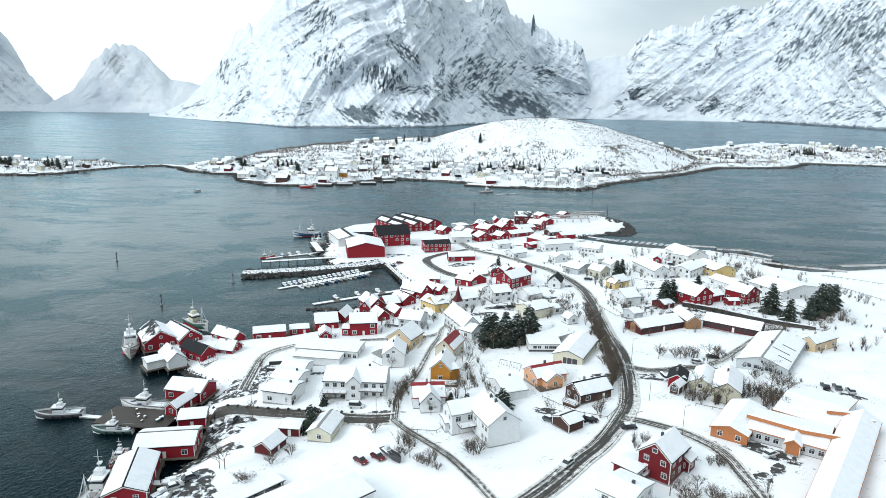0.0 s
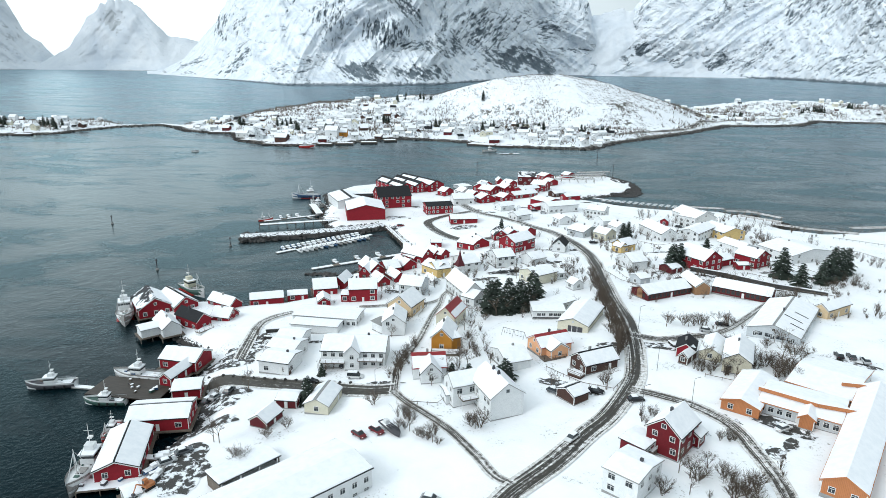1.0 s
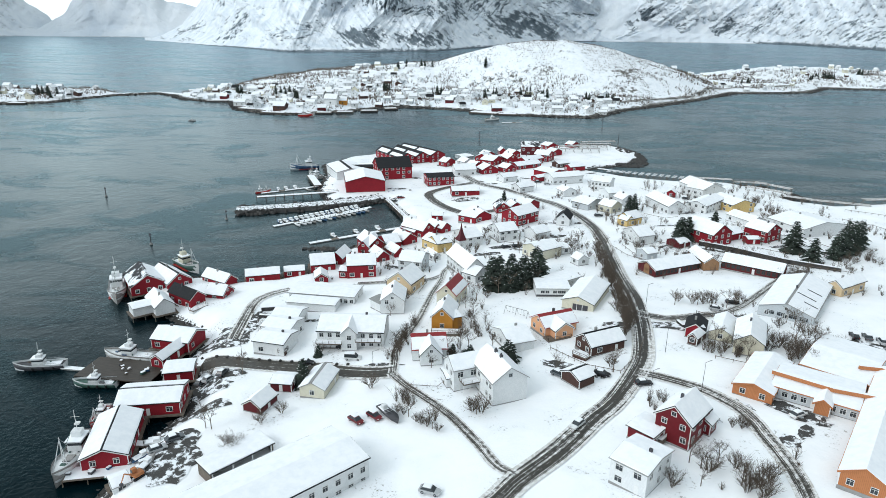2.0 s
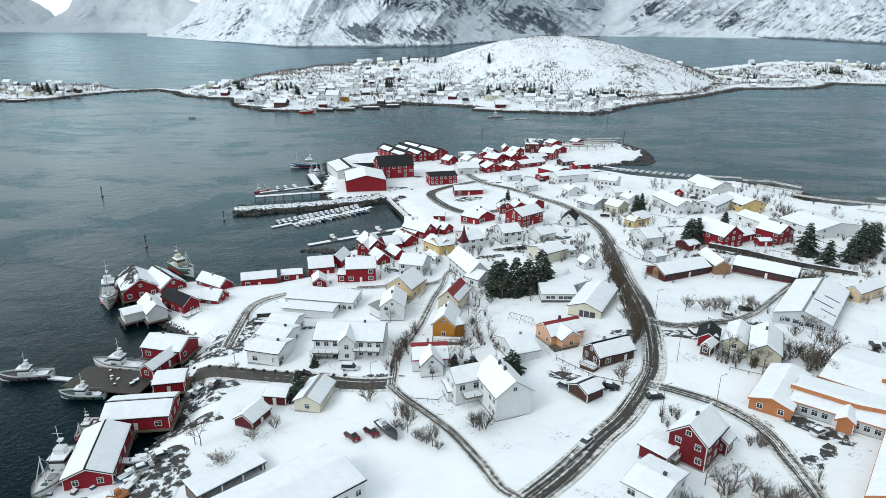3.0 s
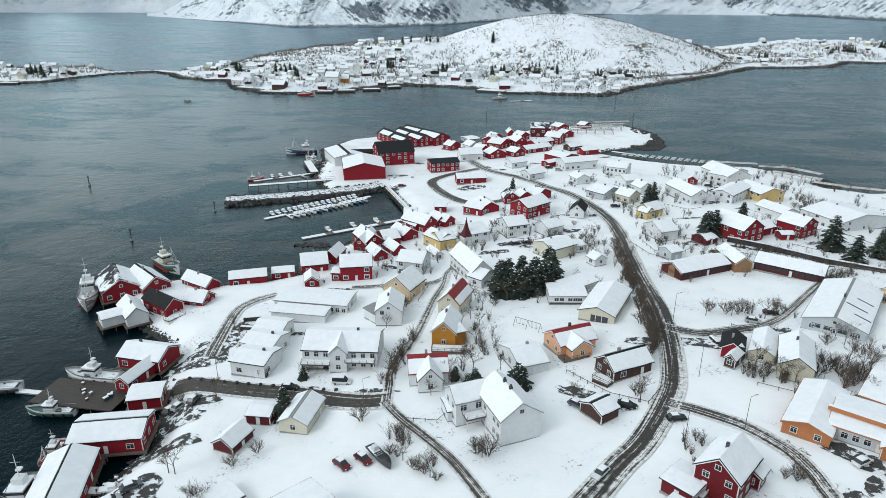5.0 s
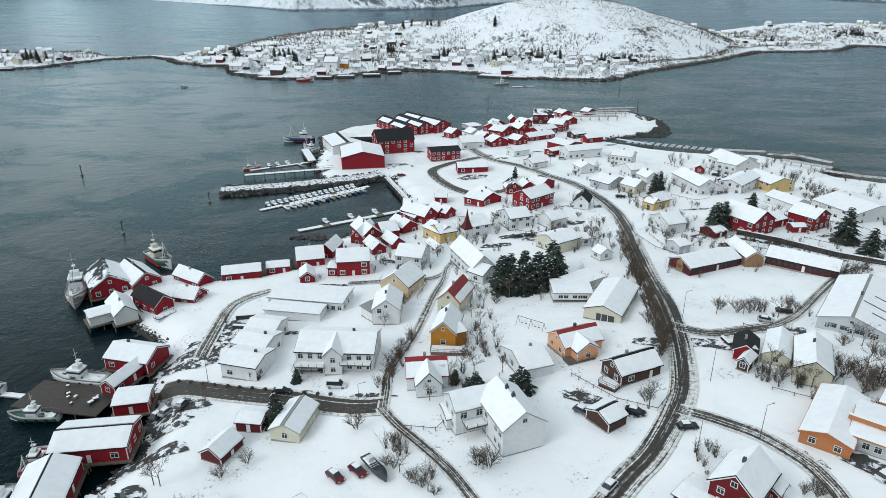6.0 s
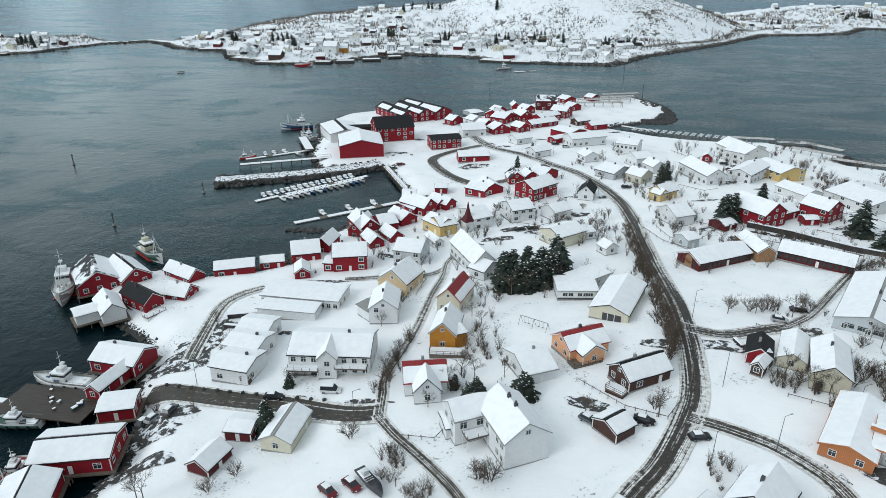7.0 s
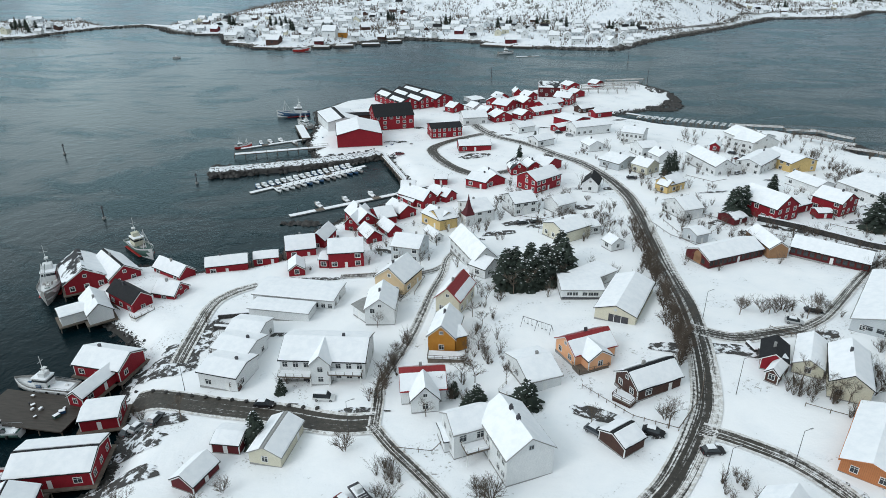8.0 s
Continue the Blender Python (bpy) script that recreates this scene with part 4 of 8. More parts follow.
def gable_body(L, W, h, rise, down):
    bm = bmesh.new()
    prof = [(-W / 2, -down), (W / 2, -down), (W / 2, h), (0, h + rise), (-W / 2, h)]
    a = [bm.verts.new((-L / 2, y, z)) for y, z in prof]
    b = [bm.verts.new((L / 2, y, z)) for y, z in prof]
    bm.faces.new(a[::-1])
    bm.faces.new(b)
    for k in range(5):
        j = (k + 1) % 5
        bm.faces.new((a[k], a[j], b[j], b[k]))
    return bm


def roof_layer(L, W, h, rise, eave, over, lift, thick, uneven, seed, sides=(-1, 1), segs=10, y_from=0.0, y_to=1.0):
    """A slab that follows one or both roof slopes; uneven: how far its surface and edge wander."""
    bm = bmesh.new()
    rnd = random.Random(seed)
    slope = rise / (W / 2)
    ln = math.hypot(1, slope)
    for s in sides:
        y_out = W / 2 + eave
        ys = [y_from * y_out, (0.5 * y_from + 0.5 * y_to) * y_out, (0.06 * y_from + 0.94 * y_to) * y_out, y_to * y_out]
        top, bot = [], []
        for i in range(segs + 1):
            x = -L / 2 - over + (L + 2 * over) * i / segs
            rt, rb = [], []
            for j, y in enumerate(ys):
                wob = uneven * rnd.uniform(-1, 1)
                endz = 0.55 if uneven and i in (0, segs) else 1.0
                yy = y + (wob * 0.9 if j == 3 else 0)
                z0 = h + rise - slope * yy + lift
                tk = thick * (0.5 if (uneven and j == 3) else 1) * endz + wob * 0.25
                rb.append(bm.verts.new((x, s * yy, z0)))
                rt.append(bm.verts.new((x, s * yy, z0 + tk * ln)))
            top.append(rt)
            bot.append(rb)
        n = len(ys)
        for i in range(segs):
            for j in range(n - 1):
                for rows, flip in ((top, s < 0), (bot, s > 0)):
                    q = (rows[i][j], rows[i + 1][j], rows[i + 1][j + 1], rows[i][j + 1])
                    bm.faces.new(q if flip else q[::-1])
            bm.faces.new((top[i][n - 1], top[i + 1][n - 1], bot[i + 1][n - 1], bot[i][n - 1]))
            bm.faces.new((top[i][0], top[i + 1][0], bot[i + 1][0], bot[i][0]))
        for i in (0, segs):
            for j in range(n - 1):
                bm.faces.new((top[i][j], top[i][j + 1], bot[i][j + 1], bot[i][j]))
    bmesh.ops.recalc_face_normals(bm, faces=bm.faces)
    return bm


house_count = [0]
footprints = []


def house(wall, x, y, rot, L, W, h, rise, label, roof="snow", z=None, chimney=1, windows=True, name="house", trim=True, bare=0.0, cols=0):
    """A gabled timber building. Local x runs along its ridge; z: the height of its deck where it stands on piles."""
    house_count[0] += 1
    seed = house_count[0]
    rnd = random.Random(seed)
    th = radians(rot)
    c, s = math.cos(th), math.sin(th)
    if z is None:
        zs = [surface_z(x + c * a * L / 2 - s * b * W / 2, y + s * a * L / 2 + c * b * W / 2) for a in (-1, 1) for b in (-1, 1)]
        z0 = sum(zs) / 4 + 0.15
        down = z0 - min(zs) + 0.5
    else:
        z0, down = z, 0.0
    footprints.append((x, y, th, L, W))
    root = thing(name, label, {"house": "house", "boathouse": "boathouse", "shed": "shed", "hall": "building"}.get(name, "building"), pose(x, y, z0, 0, 0, rot), "village buildings")
    part("wall", gable_body(L, W, h, rise, 0.0), M[wall], root)
    if down > 0:
        part("foundation", box_mesh(-L / 2 - 0.04, L / 2 + 0.04, -W / 2 - 0.04, W / 2 + 0.04, -down, 0.12), M["concrete"], root, "grey concrete foundation")
    else:
        part("deck", box_mesh(-L / 2 - 0.8, L / 2 + 0.8, -W / 2 - 0.8, W / 2 + 0.8, -0.35, -0.01), M["timber"], root, "weathered plank deck")
        nx, ny = max(2, int(L / 6)), max(1, int(W / 6))
        for i in range(nx + 1):
            for j in range(ny + 1):
                px, py = -L / 2 - 0.5 + (L + 1) * i / nx, -W / 2 - 0.5 + (W + 1) * j / ny
                p = part("pile", cap("pile%.1f" % z0, lambda: rod((0, 0, -z0 - 2.5), (0, 0, -0.3), 0.17, 0.15)), M["timber"], root)
                p.location = (px, py, 0)
    eave, over = (0.45, 0.35) if h > 2.6 else (0.3, 0.25)
    rm = {"snow": "black", "black": "black", "patchyroof": "patchyroof", "redpatch": "redroof", "redridge": "redroof", "striped": "black"}[roof]
    if rm == "black" and wall in ("white", "cream", "grey") and seed % 3:
        rm = "concrete"
    if wall == "orange" or "kindergarten" in label:
        rm = "orange"
    part("roof", roof_layer(L, W, h, rise, eave, over, 0.02, 0.14, 0, seed, segs=1), M[rm], root, "snow-patched dark roof" if roof == "patchyroof" else "")
    thick = 0.2 if rise / W < 0.45 else 0.16
    if roof in ("snow", "redridge"):
        part("snow_cover", roof_layer(L, W, h, rise, eave, over - 0.1, 0.17, thick, 0.035 + 0.12 * bare, seed, (-1, 1) if not bare else (-1,), max(6, int(L / 1.2)), 0.45 * bare, 0.975), M["roof_snow"], root, "thick snow on the roof")
        if bare:
            part("snow_cover", roof_layer(L, W, h, rise, eave, over - 0.1, 0.17, thick, 0.035, seed + 3, (1,), max(6, int(L / 1.2)), bare, 0.975), M["roof_snow"], root, "snow slid from the ridge")
    elif roof == "striped":
        n = max(2, int(L / 14))
        for k in range(n):
            for sy in (-1, 1):
                if rnd.random() < 0.12:
                    continue
                bm = roof_layer(L / n * rnd.uniform(0.75, 0.95), W, h, rise, eave, 0, 0.17, 0.16, 0.06, seed + 7 * k, (sy,), 5, rnd.uniform(0.2, 0.45), rnd.uniform(0.85, 0.97))
                part("snow_cover", bm, M["roof_snow"], root, "snow left in bands on the roof").location = (-L / 2 + L * (k + 0.5) / n, 0, 0)
    elif roof == "redpatch":
        part("snow_cover", roof_layer(L * 0.96, W, h, rise, eave, over - 0.1, 0.17, 0.22, 0.09, seed, (1,), max(6, int(L / 1.2)), 0.12, 0.97), M["roof_snow"], root, "snow on one roof slope")
        part("snow_cover", roof_layer(L * 0.96, W, h, rise, eave, over - 0.1, 0.17, 0.2, 0.09, seed + 5, (-1,), max(6, int(L / 1.2)), 0.52, 0.98), M["roof_snow"], root, "snow slid low on the roof")
    elif roof == "patchyroof":
        part("snow_cover", roof_layer(L * 0.9, W, h, rise, eave, over - 0.1, 0.17, 0.2, 0.1, seed, (rnd.choice((-1, 1)),), max(6, int(L / 1.2)), 0.15, 0.95), M["roof_snow"], root, "snow on one roof slope")
    slope = rise / (W / 2)
    # gable boards and corner boards
    if trim and y < 262 and wall not in ("white", "cream", "grey"):
        tm = M["orange"] if wall == "orange" else M["trim"]
        for sx in (-1, 1):
            for sy in (-1, 1):
                bm = bmesh.new()
                y1 = W / 2 + eave
                pts = [(0.0, h + rise - 0.03), (y1, h + rise - slope * y1 - 0.03), (y1, h + rise - slope * y1 - 0.24), (0.0, h + rise - 0.27)]
                xa, xb = sx * (L / 2 + over), sx * (L / 2 + over - 0.06)
                a = [bm.verts.new((xa, sy * q, w)) for q, w in pts]
                b = [bm.verts.new((xb, sy * q, w)) for q, w in pts]
                bm.faces.new(a)
                bm.faces.new(b[::-1])
                for k in range(4):
                    bm.faces.new((a[k], a[(k + 1) % 4], b[(k + 1) % 4], b[k]))
                bmesh.ops.recalc_face_normals(bm, faces=bm.faces)
                part("bargeboard", bm, tm, root)
                if y > 200:
                    continue
                cb = part("corner_board", cap("corner%.2f" % h, lambda: box_mesh(-0.09, 0.09, -0.09, 0.09, 0.1, h - 0.02)), tm, root)
                cb.location = (sx * (L / 2 - 0.05), sy * (W / 2 - 0.05), 0)
    # windows and a door
    wtrim = "brown" if "stable wing" in label else "trim"
    if windows:
        rows = max(1, int(round(h / 2.75)))
        for sy in (-1, 1):
            if math.cos(th) * sy > 0.35 and y > 180:
                continue
            n = cols or min(6, max(1, int(L / (3.0 if rows > 1 else 4.0))))
            for r in range(rows):
                zc = 1.55 + 2.65 * r
                if zc + 0.5 > h:
                    continue
                for k in range(n):
                    xc = -L / 2 + L * (k + 0.5) / n
                    if (rnd.random() < 0.2 and not cols) or (r == 0 and k == n // 2 and sy < 0 and L > 5):
                        continue
                    window(root, pose(xc, sy * (W / 2 + 0.012), zc, 0, 0, 0 if sy < 0 else 180), 1.1 if L / n < 3 else 1.5, 1.3, far=y > 230, frame_mat=wtrim)
        for sx in (-1, 1):
            if math.sin(th) * sx > 0.35 and y > 180:
                continue
            n = min(3, max(1, int(W / 3.4)))
            for r in range(rows):
                zc = 1.55 + 2.65 * r
                if zc + 0.5 > h:
                    continue
                for k in range(n):
                    yc = -W / 2 + W * (k + 0.5) / n
                    if rnd.random() < 0.25:
                        continue
                    window(root, pose(sx * (L / 2 + 0.012), yc, zc, 0, 0, 90 * sx), 1.15, 1.3, far=y > 230, frame_mat=wtrim)
            if rise > 2.4:
                window(root, pose(sx * (L / 2 + 0.012), 0, h + rise * 0.34, 0, 0, 90 * sx), 0.8, 0.8, far=y > 230, frame_mat=wtrim)
        if L > 5 and y < 400:
            n = cols or min(6, max(1, int(L / (3.0 if rows > 1 else 4.0))))
            xc = -L / 2 + L * (n // 2 + 0.5) / n
            d = part("door", cap("door", lambda: box_mesh(-0.45, 0.45, -0.05, 0.02, 0.05, 2.05)), M["trim"], root, "white panelled door")
            d.location = (xc, -W / 2 - 0.01, 0)
    if chimney:
        cx = L * rnd.uniform(-0.25, 0.25)
        ch = part("chimney", box_mesh(cx - 0.32, cx + 0.32, 0.05, 0.6, h + rise - 0.7, h + rise + 1.0), M["concrete"] if rnd.random() < 0.6 else M["darksteel"], root, "rendered chimney")
    return root


# ---- the village buildings ----
house("red", -126.1, 237.0, 127, 16.5, 11.9, 3.7, 3.7, "red boathouse with a half-cleared black roof", roof="patchyroof", z=1.8, name="boathouse")
house("red", -117.8, 241.1, 139, 16.5, 9.4, 3.1, 3.3, "red boathouse under thick roof snow", z=1.8, name="boathouse", bare=0.12)
house("white", -110.8, 217.9, 131, 12.4, 6.4, 3.0, 2.6, "white boathouse gable over the water", z=1.8, name="boathouse", windows=False)
house("white", -115.8, 214.3, 42, 6.8, 5.9, 2.9, 0.7, "small white shed on timber piles", z=1.8, chimney=0, name="shed")
house("red", -103.3, 223.0, 148, 13.0, 6.0, 4.0, 2.4, "red cabin with a bare black roof and veranda", roof="black", z=1.8)
house("red", -93.4, 228.1, 168, 7.4, 6.9, 2.9, 2.6, "red cabin with a snow-laden roof", z=1.8)
house("red", -98.7, 241.6, 151, 13.1, 5.8, 2.9, 2.4, "red boathouse behind the cabins", z=1.8, name="boathouse")
house("red", -83.6, 247.3, 19, 12.8, 7.1, 3.3, 1.5, "long low red waterside shed", z=1.8, name="shed")
house("red", -72.9, 253.9, 17, 8.0, 5.9, 2.5, 1.1, "short red waterside shed", z=1.8, chimney=0, name="shed")
house("red", -63.3, 261.4, 18, 9.7, 10.6, 3.3, 2.8, "red fishing cabin by the water", z=2.2)
house("red", -59.5, 243.7, 107, 7.1, 4.9, 2.3, 1.7, "small red garage with white trim", chimney=0, name="shed")
house("red", -45.4, 252.6, 11, 11.1, 10.6, 5.4, 2.6, "tall red two-storey house under snow")
house("red", -51.7, 249.9, 0, 3.0, 5.9, 3.1, 0.7, "red entrance annex under snow", chimney=0, name="shed")
house("red", -57.4, 269.5, 81, 10.6, 5.3, 3.7, 2.4, "red fishing cabin beside the tall house", z=1.8)
house("red", -48.1, 286.1, 79, 14.2, 5.1, 3.5, 2.8, "red boathouse with a grey-white roof", z=1.8, name="boathouse")
house("red", -47.4, 287.4, 122, 14.2, 7.5, 4.0, 3.1, "red gabled fishing cabin under snow", z=1.8)
house("red", -39.5, 290.0, 29, 7.0, 10.6, 3.6, 2.3, "red fishing cabin with broad roof", z=2.2)
house("red", -33.7, 296.4, 131, 10.6, 7.5, 3.3, 2.3, "red gabled fishing cabin under snow", z=2.2)
house("red", -28.5, 308.7, 142, 14.2, 7.6, 4.1, 3.1, "red gabled fishing cabin under snow", z=2.4)
house("red", -21.2, 314.0, 120, 9.4, 3.8, 3.1, 2.0, "narrow red fishing cabin at the waterside", z=2.4, chimney=0)
house("red", -18.8, 313.6, 139, 10.6, 5.9, 3.3, 2.2, "red fishing cabin at the waterside", z=2.6)
house("red", -33.8, 322.2, 5, 5.9, 10.6, 3.1, 2.2, "red fishing cabin at the quay", z=2.2)
house("yellow", -16.3, 284.1, 31, 7.1, 9.4, 4.1, 2.2, "yellow wooden house under roof snow")
house("yellow", -17.8, 285.5, -46, 10.1, 8.3, 4.0, 2.0, "yellow gabled house wing under snow", chimney=0)
house("white", -18.5, 270.5, 122, 8.3, 3.3, 2.3, 1.3, "small white garage with dark eaves", chimney=0, name="shed")
house("grey", -24.8, 255.7, -12, 9.4, 10.6, 5.2, 2.3, "pale grey two-storey house under snow")
house("beige", -25.4, 232.8, 68, 10.6, 9.7, 4.1, 3.7, "beige steep-gabled house under snow")
house("white", -27.5, 215.2, 93, 10.6, 7.7, 4.7, 2.9, "white two-storey gabled house under snow")
house("white", -30.9, 215.4, -45, 5.7, 7.1, 3.1, 0.4, "low annex with a dark flat roof", roof="black", chimney=0, name="shed")
house("ochre", -9.3, 201.7, 83, 10.6, 6.6, 4.5, 3.1, "bright ochre wooden house with white window frames")
house("ochre", -6.8, 200.6, 27, 2.9, 7.1, 4.0, 0.5, "ochre flat-topped annex of the house", chimney=0, name="shed")
house("white", -4.1, 248.6, 115, 19.7, 7.6, 4.7, 3.7, "white wooden prayer hall with tall windows", chimney=0, name="hall")
house("white", 0.0, 239.1, 143, 5.9, 8.1, 3.1, 2.0, "white gabled porch of the hall", chimney=0, name="hall")
house("cream", -7.9, 220.0, 72, 11.8, 6.8, 4.4, 3.2, "cream house with a red metal roof", roof="redpatch")
house("white", -4.4, 290.6, 31, 8.0, 13.0, 4.7, 2.3, "white parish house beside the spire")
house("white", 11.9, 295.8, 25, 9.2, 10.6, 4.9, 2.3, "white two-storey house under snow")
house("brown", 11.4, 297.0, -61, 8.4, 8.3, 3.1, 2.2, "dark annex with bare black roof", roof="black", chimney=0, name="shed")
house("red", 20.7, 321.8, 45, 15.0, 10.6, 5.2, 2.6, "red two-storey shop building with white windows")
house("red", 12.2, 342.8, 103, 8.3, 6.9, 2.9, 2.8, "red cabin with steep black roof", roof="patchyroof")
house("red", 18.9, 345.8, 110, 8.3, 6.7, 2.7, 2.4, "red cabin with steep roof", roof="patchyroof")
house("red", 25.5, 348.1, 142, 8.3, 12.4, 3.1, 2.4, "red cabin beside the road")
house("red", -2.8, 328.2, -30, 9.8, 10.6, 3.1, 1.8, "low red house with snowy roof")
house("red", 0.6, 330.0, 114, 11.8, 8.3, 3.1, 2.2, "low red gabled house under snow")
house("red", -20.7, 332.9, 1, 5.5, 5.9, 2.7, 0.9, "small red harbour hut under snow", chimney=0, name="shed")
house("red", -8.1, 382.4, 10, 15.9, 9.4, 2.9, 1.7, "long red restaurant building")
house("red", -25.2, 412.2, 18, 16.8, 11.8, 5.2, 1.6, "red two-storey quay office with black roof", roof="black", chimney=0, cols=6)
house("red", -70.2, 399.8, 104, 26.0, 23.1, 6.4, 2.9, "large red fish hall with snowy roof", chimney=0, windows=False, name="hall")
house("white", -88.3, 433.5, 116, 28.3, 19.3, 5.4, 2.0, "white fish hall under snow", chimney=0, windows=False, name="hall", bare=0.15)
house("red", -57.3, 431.8, 21, 22.2, 17.7, 7.8, 5.1, "tall red warehouse with black roof", roof="black", chimney=0, name="hall")
house("red", -44.5, 497.4, 133, 41.3, 13.6, 5.2, 3.1, "long red warehouse with striped snow on its roof", roof="striped", chimney=0, name="hall")
house("red", -51.7, 490.7, 127, 35.9, 11.1, 4.7, 3.1, "long red warehouse beside its twin", roof="striped", chimney=0, name="hall")
house("red", -62.5, 485.3, 127, 37.1, 11.6, 4.7, 3.1, "long red warehouse with half-bare roof", roof="striped", chimney=0, name="hall")
house("white", -10.3, 438.8, 16, 14.2, 10.6, 4.1, 2.8, "white quayside house under snow")
house("red", -23.1, 469.0, 139, 7.1, 9.6, 3.1, 2.4, "small red gabled cabin by the quay")
house("red", 5.2, 444.0, 117, 9.4, 11.5, 3.1, 2.8, "red fishing cabin on the point")
house("red", 8.7, 476.2, 148, 10.6, 15.1, 3.5, 2.4, "red fishing cabin on the point")
house("red", 3.1, 489.6, 71, 10.6, 10.2, 3.1, 2.4, "red fishing cabin on the point")
house("red", 17.4, 527.6, 99, 9.4, 5.3, 3.1, 2.4, "red fishing cabin by the sound")
house("red", 21.3, 481.3, 111, 13.0, 8.1, 4.1, 2.8, "red gabled cabin on the point")
house("red", 32.1, 463.6, 35, 20.8, 8.3, 2.7, 1.8, "long red fishing cabin row")
house("darkred", 39.2, 522.6, -1, 14.4, 14.2, 6.7, 2.8, "tall dark red inn with black roof", roof="patchyroof")
house("red", 47.7, 496.8, -27, 11.2, 11.8, 4.7, 2.4, "red two-storey cabin on the point")
house("red", 36.4, 480.4, 44, 18.6, 8.3, 3.5, 1.8, "red cabin with broad snowy roof")
house("red", 56.1, 546.0, 124, 9.4, 10.3, 3.1, 2.0, "red cabin by the rocks")
house("red", 76.3, 558.2, 137, 7.1, 10.1, 2.7, 1.8, "small red hut on the skerry", chimney=0, name="shed")
house("red", 46.1, 435.9, -47, 15.1, 14.2, 3.7, 1.4, "red store with low snowy roof")
house("red", 39.1, 420.6, 40, 11.6, 5.9, 2.7, 0.8, "small red garage under snow", chimney=0, name="shed")
house("white", 53.0, 417.2, 24, 21.4, 10.6, 4.5, 1.8, "long white house under snow")
house("red", 65.4, 458.9, 28, 11.9, 7.1, 3.1, 1.4, "red shed by the drying racks", chimney=0, name="shed")
house("white", 73.9, 398.9, -24, 11.1, 11.8, 5.8, 1.8, "white two-storey house with rows of windows", cols=5)
house("white", 74.3, 374.3, 21, 9.3, 10.6, 4.5, 1.8, "white house beside the road")
house("grey", 58.7, 354.0, 133, 10.6, 13.9, 3.1, 2.2, "low grey house under snow")
house("cream", 68.4, 344.4, 132, 8.3, 8.6, 3.5, 2.4, "small cream house under snow")
house("yellow", 72.9, 318.6, 38, 8.6, 7.4, 3.5, 2.4, "yellow wooden house under roof snow")
house("yellow", 70.6, 315.4, 128, 5.0, 4.6, 3.1, 1.8, "yellow gabled wing of the wooden house", chimney=0)
house("white", 70.8, 290.7, 24, 8.1, 11.8, 3.9, 2.6, "white house with a grey gable")
house("grey", 69.1, 267.5, 28, 5.1, 6.4, 3.3, 1.1, "pale grey storage shed in snow", chimney=0, name="shed")
house("white", 97.7, 350.1, -74, 23.0, 9.4, 4.5, 2.8, "long white farmhouse under snow")
house("white", 129.5, 391.9, -71, 22.4, 14.2, 6.6, 3.3, "large white apartment house", bare=0.15)
house("white", 130.9, 390.7, 135, 11.8, 20.0, 6.4, 2.9, "white cross gable of the apartment house")
house("white", 119.9, 353.7, 49, 23.1, 10.6, 4.7, 1.8, "white two-storey house under snow")
house("yellow", 135.2, 359.4, 113, 17.8, 14.7, 4.7, 2.2, "dull yellow gabled house under snow")
house("white", 129.2, 323.6, -64, 14.9, 9.4, 3.1, 1.7, "long low white house")
house("red", 99.8, 289.7, 122, 15.9, 11.6, 5.4, 3.7, "large red barn with white windows", chimney=0, name="hall")
house("red", 111.2, 295.4, 32, 8.6, 8.3, 2.9, 1.5, "red link building between barns", chimney=0, name="hall")
house("red", 126.0, 296.2, 126, 10.8, 10.6, 4.9, 2.8, "red barn house under snow", name="hall")
house("red", 118.7, 288.8, 7, 5.5, 4.7, 2.1, 0.7, "small red lean-to beside the barn", chimney=0, name="hall")
house("white", 153.4, 314.8, 114, 20.5, 25.9, 4.7, 2.2, "long white house above the shore")
stable_wing = house("darkred", 74.3, 253.8, 27, 21.6, 9.8, 2.8, 2.1, "long low dark red stable wing", chimney=0, name="hall", cols=12)
part("arched_door", box_mesh(-10.87, -10.79, -1.5, 1.5, 0.1, 2.5, 0.02), M["pine"], stable_wing, "pale timber double door")
part("arch_top", rod((-10.79, 0, 2.5), (-10.87, 0, 2.5), 1.5, 1.5, 20), M["pine"], stable_wing, "pale timber arch over the door")
house("darkred", 106.1, 253.5, -33, 21.4, 9.8, 2.8, 2.1, "long low dark red stable wing", chimney=0, name="hall", cols=12)
house("pine", 89.1, 260.1, 99, 14.2, 6.0, 3.5, 2.0, "stable entrance with pale timber doors", chimney=0, windows=False, name="hall")
modern = house("grey", 105.0, 216.4, 55.6, 33.0, 15.6, 3.2, 2.5, "grey modern house with wide snowy roofs", bare=0.07)
for u, v0, v1, w in ((-9.5, -7.6, -3.4, 0.5), (-4.6, -6.2, -0.6, 0.5), (1.8, -6.9, -2.6, 0.5)):
    seam = bmesh.new()
    add_prism(seam, (u, v0, 5.95 + v0 * 0.3205), (u, v1, 5.95 + v1 * 0.3205), 0.3, 0.3, 4)
    part("roof_seam", seam, M["black"], modern, "dark bare roof step between snow fields")
for v in (-5.2, -2.2, 1.2, 4.2):
    window(modern, pose(-16.512, v, 1.9, 0, 0, -90), 2.2, 1.2, "grey")
house("beige", 127.2, 228.9, 34, 14.2, 5.2, 3.7, 1.8, "beige house behind the modern house")
house("red", 65.2, 191.3, 68, 7.7, 5.2, 2.9, 1.7, "small red house with a black roof", roof="black")
house("cream", 73.4, 192.3, 64, 13.0, 6.0, 2.4, 1.6, "cream bungalow with snowy roof", chimney=0)
